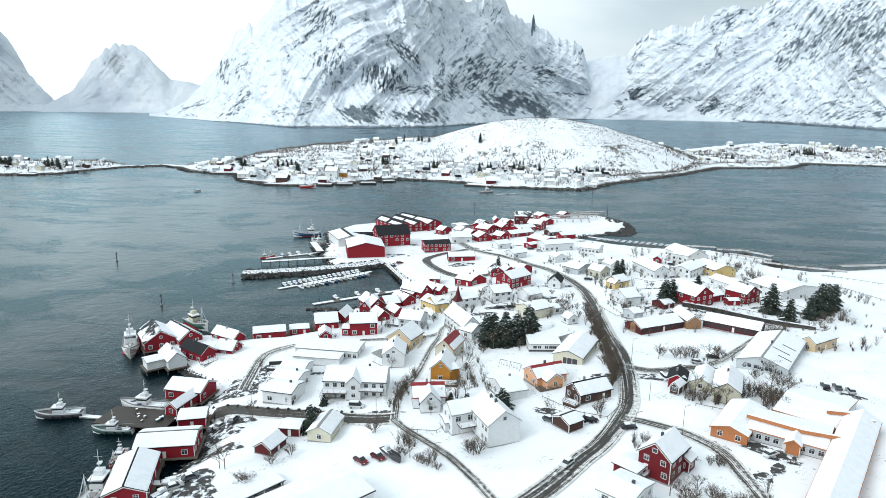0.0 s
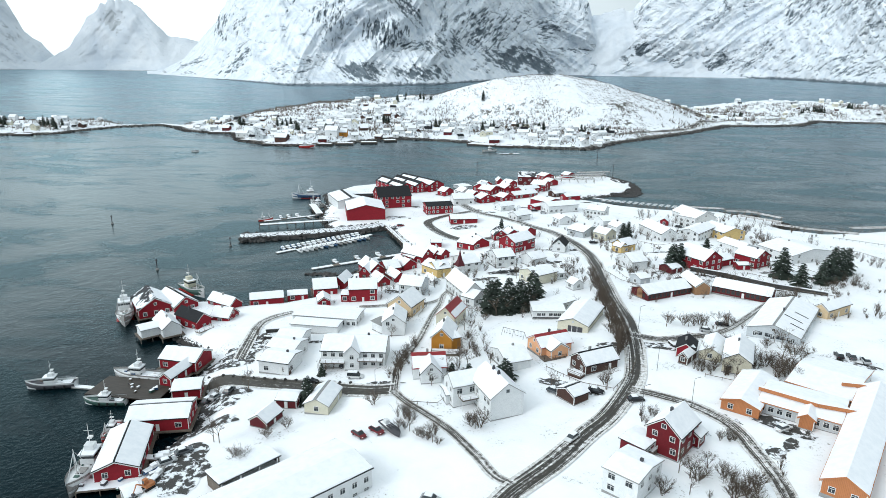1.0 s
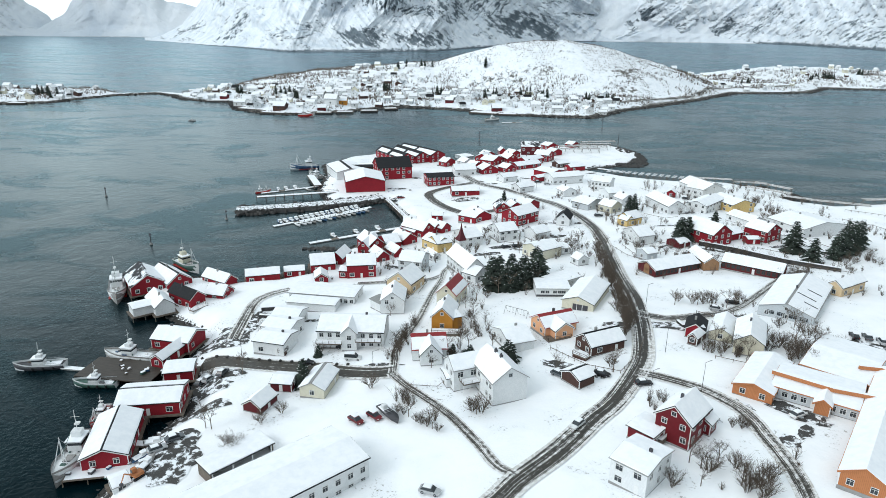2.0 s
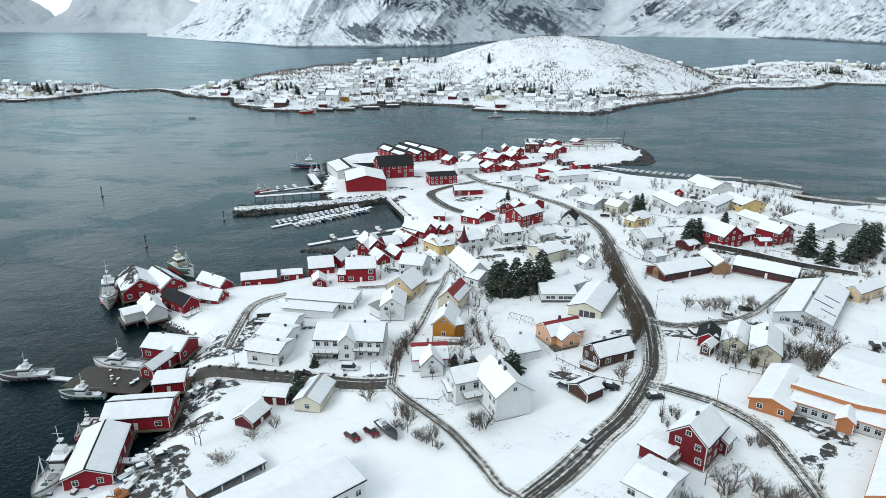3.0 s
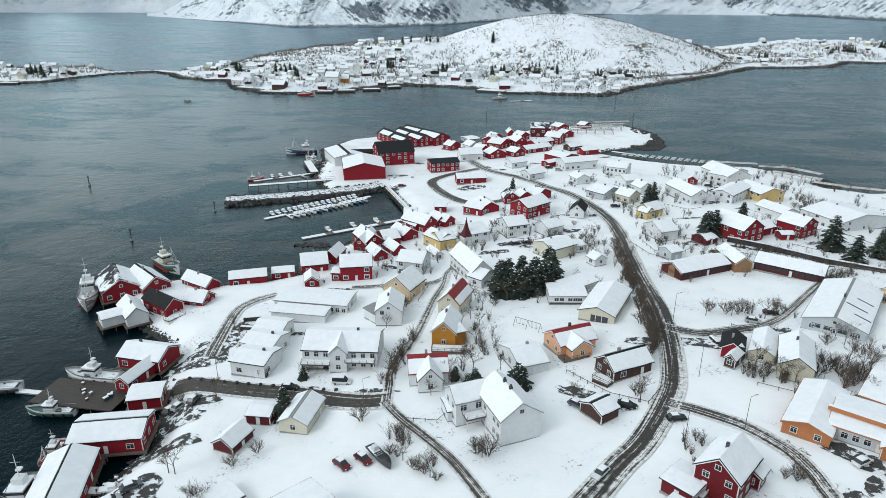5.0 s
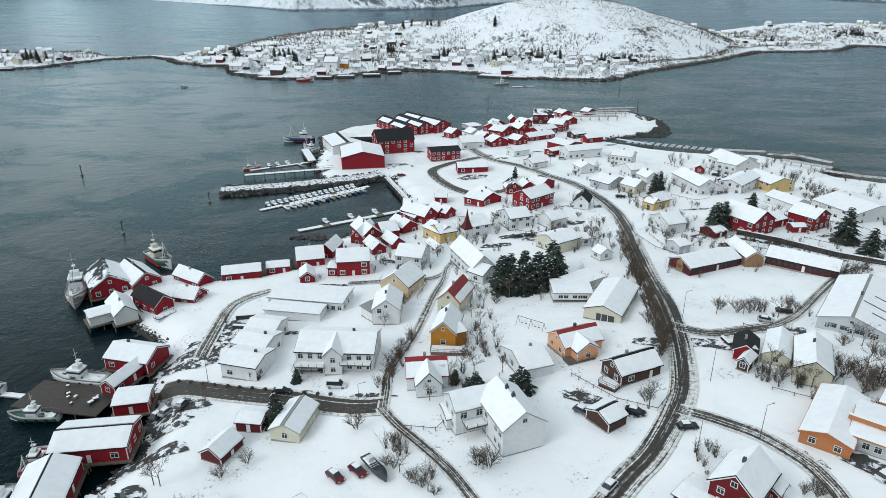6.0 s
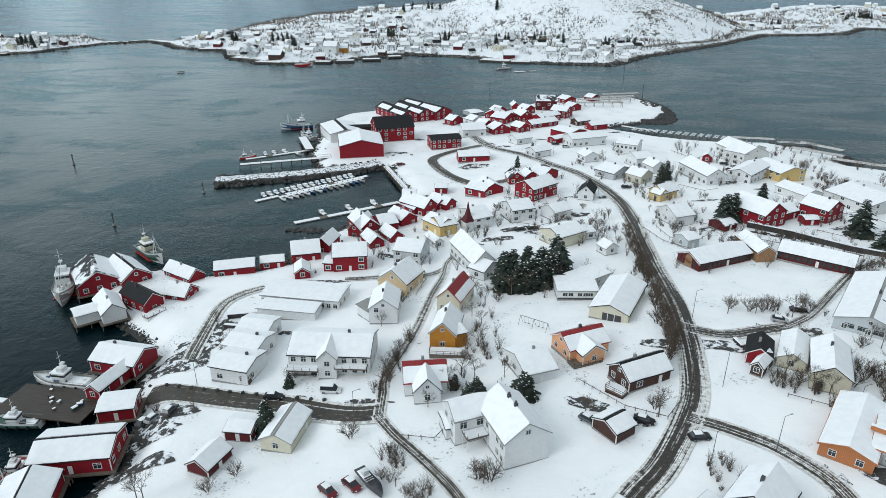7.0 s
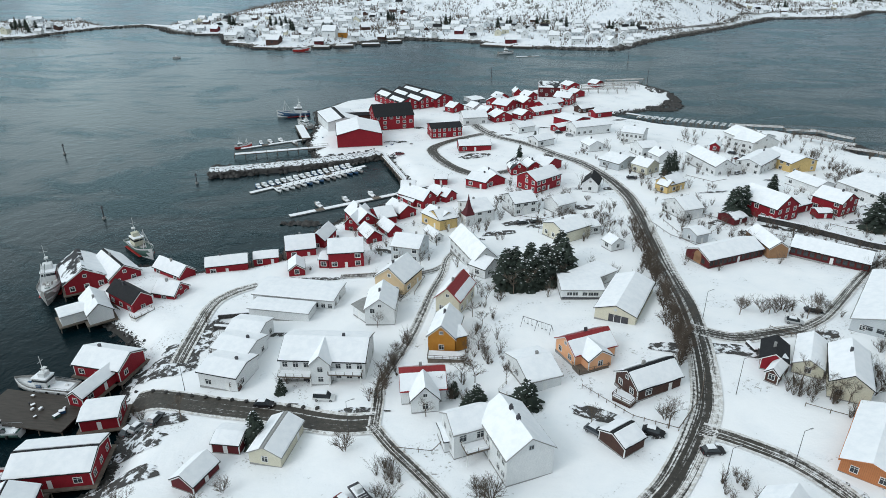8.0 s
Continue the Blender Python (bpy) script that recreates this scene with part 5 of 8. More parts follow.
house("cream", 78.2, 185.1, 67, 15.3, 7.6, 3.9, 2.4, "cream gabled house with dark windows")
big_white = house("white", 6.6, 160.7, 115, 13.2, 9.4, 6.3, 3.3, "big white gabled house with chimneys", windows=False, chimney=0)
window(big_white, pose(-6.612, 0, 7.6, 0, 0, -90), 0.9, 0.9, "grey")
for u in (-5.2, -3.2, 1.5, 4.2):
    for z in (1.8, 4.6):
        window(big_white, pose(u, 4.712, z, 0, 0, 180), 1.1, 1.2)
for u in (-1.2, 1.8):
    stack = part("chimney", box_mesh(u - 0.35, u + 0.35, -0.35, 0.35, 9.0, 10.5, 0.04), M["darksteel"], big_white, "dark chimney with a steel cowl")
    part("cowl", rod((u, 0, 10.5), (u, 0, 10.95), 0.3, 0.2, 10), M["darksteel"], stack)
part("balcony_door", box_mesh(-0.5, 0.5, 4.70, 4.76, 3.2, 5.3), M["trim"], big_white)
white_wing = house("white", -2.4, 164.0, 25, 8.0, 6.6, 6.1, 2.3, "white wing of the big house with balcony", windows=False, chimney=0)
for u, z in ((-1.6, 1.7), (-1.6, 4.6), (1.4, 1.7), (1.4, 4.6)):
    window(white_wing, pose(-4.012, u, z, 0, 0, -90), 1.0, 1.3)
for u in (-2.2, 1.4):
    window(white_wing, pose(u, -3.312, 4.5, 0, 0, 0), 1.4, 1.5)
house("white", -5.7, 164.4, 19, 3.8, 5.5, 2.6, 0.5, "low white double garage under snow", chimney=0, name="shed")
house("white", 11.5, 186.7, 24, 7.9, 11.8, 3.0, 2.0, "white bungalow with snowy roof")
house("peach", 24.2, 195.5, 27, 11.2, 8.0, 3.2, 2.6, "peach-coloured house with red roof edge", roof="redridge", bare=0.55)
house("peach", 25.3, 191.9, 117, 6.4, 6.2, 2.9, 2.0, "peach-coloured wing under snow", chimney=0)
house("brown", 36.0, 182.8, 29, 11.8, 7.2, 3.0, 2.6, "dark brown log house with bare ridge", bare=0.3)
house("brown", 27.4, 164.6, 38, 5.6, 6.4, 2.4, 1.4, "small brown-red garage with bare ridge", chimney=0, name="shed", bare=0.2, windows=False)
cream_hall = house("cream", 37.6, 219.4, 66, 21.0, 10.4, 2.9, 1.9, "wide cream hall with snowy roof", chimney=0, name="hall", windows=False)
# no recess is built: a dark sheet on the gable imitates its shade
part("garage_opening", box_mesh(-10.56, -10.49, -3.4, 1.6, 0.1, 2.2), M["darksteel"], cream_hall, "flat dark panel for the shade inside the garage")
for u in (-1.6, 0.2):
    part("garage_post", box_mesh(-10.62, -10.54, u - 0.08, u + 0.08, 0.1, 2.2), M["trim"], cream_hall)
part("gable_vent", rod((-10.48, 0, 3.6), (-10.56, 0, 3.6), 0.4, 0.4, 12), M["grey"], cream_hall)
flat_wing = house("white", 26.6, 227.4, 3, 11.5, 9.5, 2.9, 0.25, "low white flat-roofed wing with a long window band", chimney=0, windows=False)
for u in (-3.6, -2.0, 0.6, 2.2, 3.6):
    window(flat_wing, pose(u, -4.762, 1.7, 0, 0, 0), 1.3, 1.0)
part("wall_base", box_mesh(-5.76, 5.76, -4.79, -4.76, 0.15, 0.7), M["darksteel"], flat_wing, "dark wall foot")
house("white", 31.0, 234.5, 40, 12.0, 7.5, 2.9, 0.3, "low white flat-roofed annex behind the hall", chimney=0, windows=False)
house("cream", 26.9, 269.7, 38, 11.8, 10.6, 4.1, 1.8, "cream two-storey house under snow")
house("white", 35.7, 274.6, 23, 4.1, 7.1, 2.6, 0.7, "low white garage under snow", chimney=0, name="shed")
house("white", 41.1, 260.2, 120, 4.9, 5.2, 2.4, 1.7, "tiny white gabled cottage in snow", chimney=0)
house("white", 42.1, 320.2, 74, 9.4, 6.2, 3.5, 2.8, "white house with bare black roof", roof="black")
house("white", -52.9, 224.5, -6, 23.7, 10.6, 3.2, 0.3, "long low white care home", chimney=0, name="hall", cols=12)
house("white", -55.2, 215.4, -6, 17.1, 5.9, 2.8, 0.2, "low white care home wing", chimney=0, windows=False, name="hall")
house("white", -59.6, 187.1, -11, 9.9, 9.4, 3.9, 1.1, "white terraced house with snowy roof")
house("white", -60.0, 195.9, -13, 9.8, 8.8, 4.1, 1.1, "white terraced house with snowy roof")
house("white", -60.1, 203.6, -8, 8.9, 8.3, 4.1, 1.1, "white terraced house with snowy roof", chimney=0)
house("white", -36.5, 191.3, 1, 19.7, 12.4, 5.4, 2.4, "large white villa with veranda", cols=8)
house("white", -36.7, 187.6, 93, 8.3, 4.4, 5.6, 2.2, "central gable of the white villa", chimney=0)
house("white", -12.9, 180.6, 10, 9.5, 8.3, 3.6, 2.8, "small white villa with red roof edge", roof="redridge", bare=0.6)
house("white", -12.0, 176.2, 100, 5.9, 5.8, 3.3, 3.1, "steep front gable of the small villa", chimney=0)
house("cream", -40.5, 163.4, 82, 10.6, 6.7, 2.7, 1.7, "cream boat shed with bare ridge", chimney=0, name="shed", bare=0.2)
house("darkred", -50.2, 164.1, -3, 5.8, 5.9, 2.3, 0.8, "low dark red shed in snow", chimney=0, name="shed")
house("darkred", -53.6, 154.4, 72, 7.1, 5.3, 1.8, 1.8, "old red shed half buried in snow", chimney=0, name="shed")
house("red", -92.4, 192.2, -9, 12.8, 9.4, 3.3, 2.2, "red boathouse on the quay", z=1.8, name="boathouse")
house("red", -90.7, 184.1, 78, 14.2, 4.1, 2.5, 1.5, "narrow red net shed by the quay", z=1.8, chimney=0, name="shed")
house("red", -83.4, 173.4, 16, 7.9, 7.1, 2.9, 0.6, "red quay shed with flat snowy roof", z=1.8, chimney=0, name="shed")
house("red", -83.7, 158.1, 12, 15.7, 10.6, 3.5, 1.6, "long red warehouse on piles", z=1.8, chimney=0, name="hall", bare=0.12)
house("red", -84.9, 140.8, 107, 18.1, 9.9, 2.9, 2.0, "red boathouse with wide snowy roof", z=1.8, chimney=0, name="boathouse", bare=0.07)
house("white", -39.6, 116.8, 45, 38.9, 14.2, 6.4, 1.1, "long white apartment block with rows of windows", chimney=0, name="hall", cols=13)
house("white", -75.4, 126.0, 42, 3.6, 4.7, 2.1, 0.6, "small shed at the slipway", z=1.8, chimney=0, name="shed")
red_house = house("deepred", 46.6, 140.4, 50, 10.0, 8.0, 6.0, 3.3, "deep red two-and-a-half-storey house", windows=False)
for y, z, w, h in ((0.0, 7.3, 1.0, 1.0), (1.9, 4.9, 1.1, 1.2), (-2.2, 4.9, 1.1, 1.2), (-2.6, 1.9, 1.1, 1.3)):
    window(red_house, pose(-5.012, y, z, 0, 0, -90), w, h)
part("front_door", box_mesh(-5.07, -4.98, 1.4, 2.4, 1.2, 3.3), M["trim"], red_house, "white panelled front door")
for u in (-3.2, 0.2, 3.2):
    for z in (2.0, 4.8):
        window(red_house, pose(u, -4.012, z, 0, 0, 0), 1.1, 1.3)
steps = part("front_steps", box_mesh(-7.2, -5.0, 0.9, 2.9, 0.0, 1.15), M["timber"], red_house, "weathered timber steps under snow")
part("step_snow", box_mesh(-7.1, -5.05, 1.0, 2.8, 1.15, 1.28, 0.04), M["roof_snow"], steps)
for y in (0.92, 2.88):
    part("step_rail", box_mesh(-7.2, -5.05, y - 0.05, y + 0.05, 1.9, 2.0), M["trim"], steps)
    for k in range(5):
        part("baluster", box_mesh(-7.15 + 0.5 * k, -7.07 + 0.5 * k, y - 0.03, y + 0.03, 1.15, 1.9), M["trim"], steps)
house("deepred", 39.4, 139.5, -44, 6.3, 7.1, 2.9, 0.3, "flat-roofed red garage annex", chimney=0, name="shed")
house("deepred", 52.4, 141.5, 50, 3.6, 3.2, 3.0, 0.9, "red glazed porch of the house", chimney=0, name="shed")
house("white", 34.4, 125.6, -40, 7.8, 10.6, 5.5, 0.9, "white box-shaped house under snow")
house("orange", 73.2, 163.1, 55, 20.1, 8.9, 2.8, 1.4, "orange kindergarten wing under snow", chimney=0, name="hall")
house("grey", 83.8, 157.1, -33, 18.2, 14.2, 2.9, 0.8, "pale kindergarten link with a long window front", chimney=0, name="hall", cols=9)
house("orange", 82.4, 151.3, 58, 7.1, 3.3, 2.9, 1.1, "orange entrance porch on posts", chimney=0, windows=False, name="shed")
house("orange", 90.3, 142.2, 54, 51.9, 8.0, 3.3, 2.2, "orange kindergarten hall with broad white roof", chimney=0, name="hall")
house("white", 97.8, 171.9, -40, 15.5, 23.6, 2.7, 1.3, "broad snowy hall behind the kindergarten", chimney=0, windows=False, name="hall")
house("red", -35.2, 278.3, 125, 9.4, 5.2, 3.1, 2.2, "red fishing cabin between its neighbours", z=2.1, chimney=0)
house("red", -41.4, 272.7, 122, 9.4, 5.4, 3.1, 2.2, "red fishing cabin between its neighbours", z=2.1, chimney=0)
house("red", -31.2, 308.8, 133, 10.6, 5.2, 3.1, 2.2, "red fishing cabin at the waterside", z=2.2, chimney=0)
house("darkred", 86.0, 283.1, 32, 6.4, 7.1, 2.3, 1.3, "dark low shed beside the barn", roof="patchyroof", chimney=0, name="hall")
house("brown", 64.0, 186.1, 51, 7.1, 2.7, 2.3, 1.3, "grey-roofed shed beside the red house", chimney=0, name="shed")
house("red", 111.8, 387.7, 66, 5.9, 4.5, 2.7, 1.5, "small red hut behind the farmhouse", chimney=0, name="shed")
house("white", 78.7, 361.6, 114, 8.3, 7.0, 3.5, 2.2, "small white house beside the road")
house("white", 25.7, 390.0, 36, 10.3, 8.3, 3.1, 1.8, "low white house beside the road", chimney=0)
house("white", 50.4, 382.2, 113, 8.3, 7.8, 3.1, 2.0, "small white house under snow")
house("white", 26.9, 295.8, 36, 8.0, 8.3, 3.5, 2.0, "white house behind the bare trees")
house("white", -10.0, 467.1, 129, 8.3, 8.8, 3.5, 2.2, "small white house by the quay", chimney=0)
house("red", -3.5, 455.8, 132, 8.3, 8.0, 3.1, 2.4, "red fishing cabin on the point", chimney=0)
house("white", 17.4, 417.1, 33, 10.4, 8.3, 3.1, 1.8, "low white house on the point")
house("red", 18.5, 448.6, 132, 8.3, 8.8, 3.1, 2.2, "red fishing cabin on the point", chimney=0)
house("red", 5.4, 512.7, 130, 8.3, 8.9, 3.1, 2.2, "red fishing cabin by the sound", chimney=0)
house("red", 24.6, 506.4, 131, 8.3, 8.6, 3.3, 2.2, "red fishing cabin by the sound", chimney=0)
house("grey", -12.0, 512.2, 33, 9.9, 11.8, 5.2, 0.5, "pale grey quay store with flat roof", chimney=0)
house("red", 57.5, 520.5, 126, 8.3, 9.1, 3.1, 1.8, "red fishing cabin by the rocks", chimney=0)
house("brown", 57.3, 471.7, 34, 10.0, 7.1, 2.7, 1.5, "dark low shed by the racks", chimney=0, name="shed")
house("brown", -79.7, 435.5, 12, 24.0, 6.0, 5.4, 1.0, "dark link between the fish halls", roof="black", chimney=0, windows=False, name="hall")


# ---- trees ----
def grow(bm, p, d, length, r, depth, rnd, spread):
    """A limb that forks into thinner, upward-bent ones."""
    end = p + d * length + Vector((rnd.uniform(-1, 1), rnd.uniform(-1, 1), 0)) * length * 0.1
    if depth == 0:
        add_prism(bm, p, end, r, r * 0.4, 3)
        return
    mid = p.lerp(end, 0.5) + Vector((rnd.uniform(-1, 1), rnd.uniform(-1, 1), 0)) * length * 0.05
    add_prism(bm, p, mid, r, r * 0.8, 3 if r < 0.05 else 5)
    add_prism(bm, mid, end, r * 0.8, r * 0.55, 3 if r < 0.05 else 5)
    for k in range(4 if depth > 1 else 6):
        a = rnd.uniform(0, math.tau)
        side = Vector((math.cos(a), math.sin(a), 0))
        nd = (d + side * rnd.uniform(0.5, 1.2) * spread + Vector((0, 0, 0.18))).normalized()
        grow(bm, mid.lerp(end, rnd.uniform(-0.6, 1.0)), nd, length * rnd.uniform(0.5, 0.75), max(r * 0.5, 0.014), depth - 1, rnd, spread)


def bare_tree(name, label, category, seed, stems, spread, trunk_mat="bark"):
    """A leafless tree one unit high-ish (about 8 m), with trunk and a crown of twigs."""
    rnd = random.Random(seed)
    root = thing(name, label, category, pose(0, 0, -500), "bare trees")
    trunk, crown = bmesh.new(), bmesh.new()
    for s in range(stems):
        a = s * math.tau / max(stems, 1) + rnd.uniform(0, 1)
        lean = Vector((math.cos(a), math.sin(a), 0)) * (0.0 if stems == 1 else rnd.uniform(0.25, 0.8))
        d = (Vector((0, 0, 1)) + lean).normalized()
        base = lean * 0.3
        top = base + d * (2.6 if stems == 1 else 1.2)
        add_prism(trunk if stems == 1 else crown, base - Vector((0, 0, 0.5)), top, 0.13 if stems == 1 else 0.07, 0.09 if stems == 1 else 0.05, 6)
        for k in range(4 if stems == 1 else 3):
            a2 = rnd.uniform(0, math.tau)
            nd = (d + Vector((math.cos(a2), math.sin(a2), 0)) * spread * rnd.uniform(0.2, 0.9)).normalized()
            grow(crown, base.lerp(top, 0.6 + 0.13 * k), nd, 2.5 if stems == 1 else 2.0, 0.05, 2 if stems > 2 else 3, rnd, spread)
    if stems == 1:
        part("trunk", trunk, M[trunk_mat], root)
    else:
        trunk.free()
    part("crown", crown, M["twig"], root, "fine leafless brown twigs")
    return root


def spruce(seed, h=10.0):
    rnd = random.Random(seed)
    root = thing("spruce_tree", "dark green spruce tree dusted with snow", "conifer", pose(0, 0, -500), "spruce trees")
    part("trunk", rod((0, 0, -0.6), (0, 0, h * 0.97), 0.17, 0.03, 6), M["bark"], root)
    crown = bmesh.new()
    z = 0.9
    while z < h * 0.985:
        f = 1 - z / h
        reach = (0.4 + 3.3 * f ** 0.7) * rnd.uniform(0.7, 1.15)
        n = int(6 + 9 * f)
        for k in range(n):
            a = rnd.uniform(0, math.tau)
            r = reach * rnd.uniform(0.65, 1.1)
            side = Vector((-math.sin(a), math.cos(a), 0))
            out = Vector((math.cos(a), math.sin(a), 0))
            wd = 0.16 + 0.2 * r
            p0 = Vector((0, 0, z))
            p1 = out * r * 0.55 + Vector((0, 0, z + 0.02 - 0.12 * r))
            p2 = out * r + Vector((0, 0, z - 0.34 * r + rnd.uniform(-0.1, 0.1)))
            va = [crown.verts.new(p) for p in (p0, p1 + side * wd - Vector((0, 0, 0.12)), p2 + side * wd * 0.3, p2, p2 - side * wd * 0.3, p1 - side * wd - Vector((0, 0, 0.12)), p1 + Vector((0, 0, 0.1)))]
            for t in ((0, 1, 6), (1, 2, 6), (2, 3, 6), (3, 4, 6), (4, 5, 6), (5, 0, 6)):
                crown.faces.new([va[i] for i in t])
            for q in range(3):
                w = rnd.uniform(0.3, 1.0)
                c = p0.lerp(p2, w) + side * rnd.uniform(-wd, wd) * 0.7
                tip = c + out * 0.35 + side * rnd.uniform(-0.3, 0.3) - Vector((0, 0, rnd.uniform(0.1, 0.35)))
                vb = [crown.verts.new(v) for v in (c + side * 0.13, c - side * 0.13, tip)]
                crown.faces.new(vb)
            if rnd.random() < 0.5:
                pc, sp = p1.lerp(p2, rnd.uniform(-0.2, 0.7)), 0.22
                vs = [crown.verts.new(v + Vector((0, 0, 0.1))) for v in (pc - out * sp, pc + side * sp, pc + out * sp, pc - side * sp)]
                crown.faces.new(vs).material_index = 1
        z += 0.36 + 0.12 * f
    boughs = part("crown", crown, M["needle"], root, "dense dark drooping boughs dusted with snow")
    boughs.data.materials.append(M["roof_snow"])
    return root


BARE = [bare_tree("birch_tree", "leafless slender birch tree in snow", "tree", 100 + k, 1, 0.85) for k in range(4)]
SHRUB = [bare_tree("shrub", "leafless brown many-stemmed shrub in snow", "shrub", 200 + k, 7, 0.8) for k in range(3)]
SPRUCE = [spruce(300 + k) for k in range(3)]
plant_rnd = random.Random(77)


def plant(kinds, x, y, h, base, wide=1.0):
    z = surface_z(x, y)
    s = h / base
    w = s * wide * plant_rnd.uniform(0.85, 1.15)
    m = Matrix.LocRotScale((x, y, z - 0.05), Euler((0, 0, plant_rnd.uniform(0, math.tau))), (w, w, s))
    return copy_thing(plant_rnd.choice(kinds), m)


for x, y in ((6.1, 229.7), (8.4, 230.3), (10.1, 228.9), (12.2, 229.4), (14.2, 230.9), (16.3, 231.5), (18.8, 234), (20.9, 236.6), (23.1, 239.3), (17.8, 240.1), (13.1, 237.4), (22.6, 245.8)):
    plant(SPRUCE, x, y, plant_rnd.uniform(8.0, 13.0), 9.5, 1.45)
    plant(BARE, x + plant_rnd.uniform(-4, 5), y + plant_rnd.uniform(-4, 4), plant_rnd.uniform(6, 9), 8)
for x, y, h in ((-45.2, 164.6, 8.5), (-45.1, 180.8, 4.2), (87.7, 286.5, 12), (91.9, 290.6, 11), (88.2, 292.2, 9), (112.7, 317.5, 7), (131.9, 279, 13.5), (132.7, 263.6, 11), (149.1, 275.4, 12), (153.9, 280.4, 14), (159.1, 284.9, 13), (164.3, 289.6, 12), (144.6, 270.5, 11), (76.7, 338.7, 10), (81.4, 347.6, 9), (-5.8, 179.4, 4), (22.9, 393.6, 6), (14.3, 368, 6)):
    plant(SPRUCE, x, y, h, 10, 1.2)
for x, y, h, wide in ((9.6, 176.2, 6.5, 1.9), (-2.4, 175.6, 4.2, 1.7), (-0.8, 177.4, 4.6, 1.6)):
    plant(SPRUCE, x, y, h, 10, wide)
# tall birches and scrub crowd the road's inner side
for k in range(46):
    t = (k + plant_rnd.random()) / 46
    y = 190 + 90 * t ** 1.35
    x = float(np.interp(y, (190, 212, 232, 255, 283), (46.0, 48.2, 49.6, 50.8, 51.5))) - abs(plant_rnd.gauss(0, 1.1))
    plant(BARE, x, y, plant_rnd.uniform(6.5, 11.0) * (1 - 0.3 * t), 8, 0.85)
    if k % 2:
        plant(SHRUB, x + plant_rnd.uniform(-0.5, 1.2), y + plant_rnd.uniform(-1.5, 1.5), plant_rnd.uniform(3.5, 5.5), 5)
for x, y in ((-22.5, 184.1), (-21, 179.1), (-21.5, 191.4), (-21.2, 197.1), (-22.4, 177.5), (-26.4, 161.7), (1.3, 149), (0.3, 150.1), (2.6, 149.7), (-0.3, 152.2), (-10.1, 175.5), (-6.5, 177.9), (-11.3, 172), (-4.5, 184.1), (-3.7, 190.7), (-1.4, 184), (-0.9, 197.6), (-3, 212.9), (-0.3, 208.8), (0.5, 219), (-1.9, 225.6), (-8.1, 179.4), (65.2, 212.9), (67.2, 216.4), (71.5, 215), (72.8, 213.8), (74.9, 214.9), (77.2, 216.7), (88, 220.2)):
    plant(plant_rnd.choice((BARE, SHRUB)), x, y, plant_rnd.uniform(4.5, 7.5), 7)
for x, y in ((22.2, 169.1), (37.3, 168.9), (37.2, 171.5), (75.2, 177.4), (72.1, 178.6), (81.5, 180.7), (79.1, 182), (85.7, 183.9), (87.3, 181), (88.8, 178.2), (91.6, 179.7), (96, 184.3), (88.8, 172.6), (85.4, 169.7), (82.1, 166.9), (67.8, 182.6), (70.3, 181.3), (91.6, 197.2), (95.5, 200.8), (96.2, 197.2), (81.7, 212.5), (85.2, 215.1), (88.8, 217.7), (-63.8, 144.5), (-62.3, 144.2), (-47.1, 151.2), (-51, 146.8), (-64.4, 171.4), (-55.7, 135.9), (-53.8, 135.9), (87.5, 178.6), (88.2, 184), (90, 181), (86, 176), (84, 173.5), (91.5, 186), (92.8, 182.5)):
    plant(plant_rnd.choice((BARE, SHRUB)), x, y, plant_rnd.uniform(4.5, 9), 7)
for x, y in ((45.7, 130.5), (47.5, 128.6), (48.9, 127.7), (51.6, 130.5), (54.4, 128.6), (53.7, 123.3), (54.2, 121.6), (57.1, 123.3), (56.8, 120), (45.8, 123.1), (60, 125.1), (40.2, 123)):
    plant(plant_rnd.choice((BARE, SHRUB)), x, y, plant_rnd.uniform(6, 9), 7)
for x, y in ((61.2, 144.2), (61.9, 142.7), (60.6, 142.2), (58.7, 142.7)):
    plant(SHRUB, x, y, plant_rnd.uniform(3.5, 5.0), 7)
for x, y in ((-17.9, 150.1), (-16.4, 149), (-15, 147.9), (-12.9, 145.7), (-11.5, 144.7), (-10.2, 143.6), (-8.9, 142.6), (-7.6, 141.6), (34.6, 280.8), (40.1, 288.5), (42, 284.9), (46.6, 292.6), (32.7, 296.7), (25.9, 288), (25.4, 296.6), (28.7, 292.3), (38.6, 305.6), (68.5, 289.6), (64.5, 293.1), (63.7, 300.7), (73.3, 300.6), (86.1, 312.8), (89.9, 317.4), (144.7, 340.5), (145.2, 335.5), (152.5, 346.3), (155.9, 357.5), (148.5, 330.8), (150.1, 357.1)):
    plant(plant_rnd.choice((BARE, SHRUB)), x, y, plant_rnd.uniform(3.5, 6), 7)
for x, y in ((141, 325.5), (141, 316.4), (111.7, 234), (119.4, 246.2), (118.3, 240), (124.7, 249.3), (143.5, 259.1), (142.1, 252.9), (151.2, 265.8), (77.7, 289.4), (91.2, 257.4), (4.5, 303.9), (8.4, 308.6), (2, 295), (46.4, 268.7), (46.3, 275), (-27.7, 208.8), (-23, 231.4), (-20.5, 246.1), (-24, 222.8), (-49.6, 278.8), (17.9, 272.2), (45, 374.9), (52.1, 475), (63, 484.7), (4.2, 221.3), (5.5, 183.7)):
    plant(plant_rnd.choice((BARE, SHRUB)), x, y, plant_rnd.uniform(4, 7), 7)
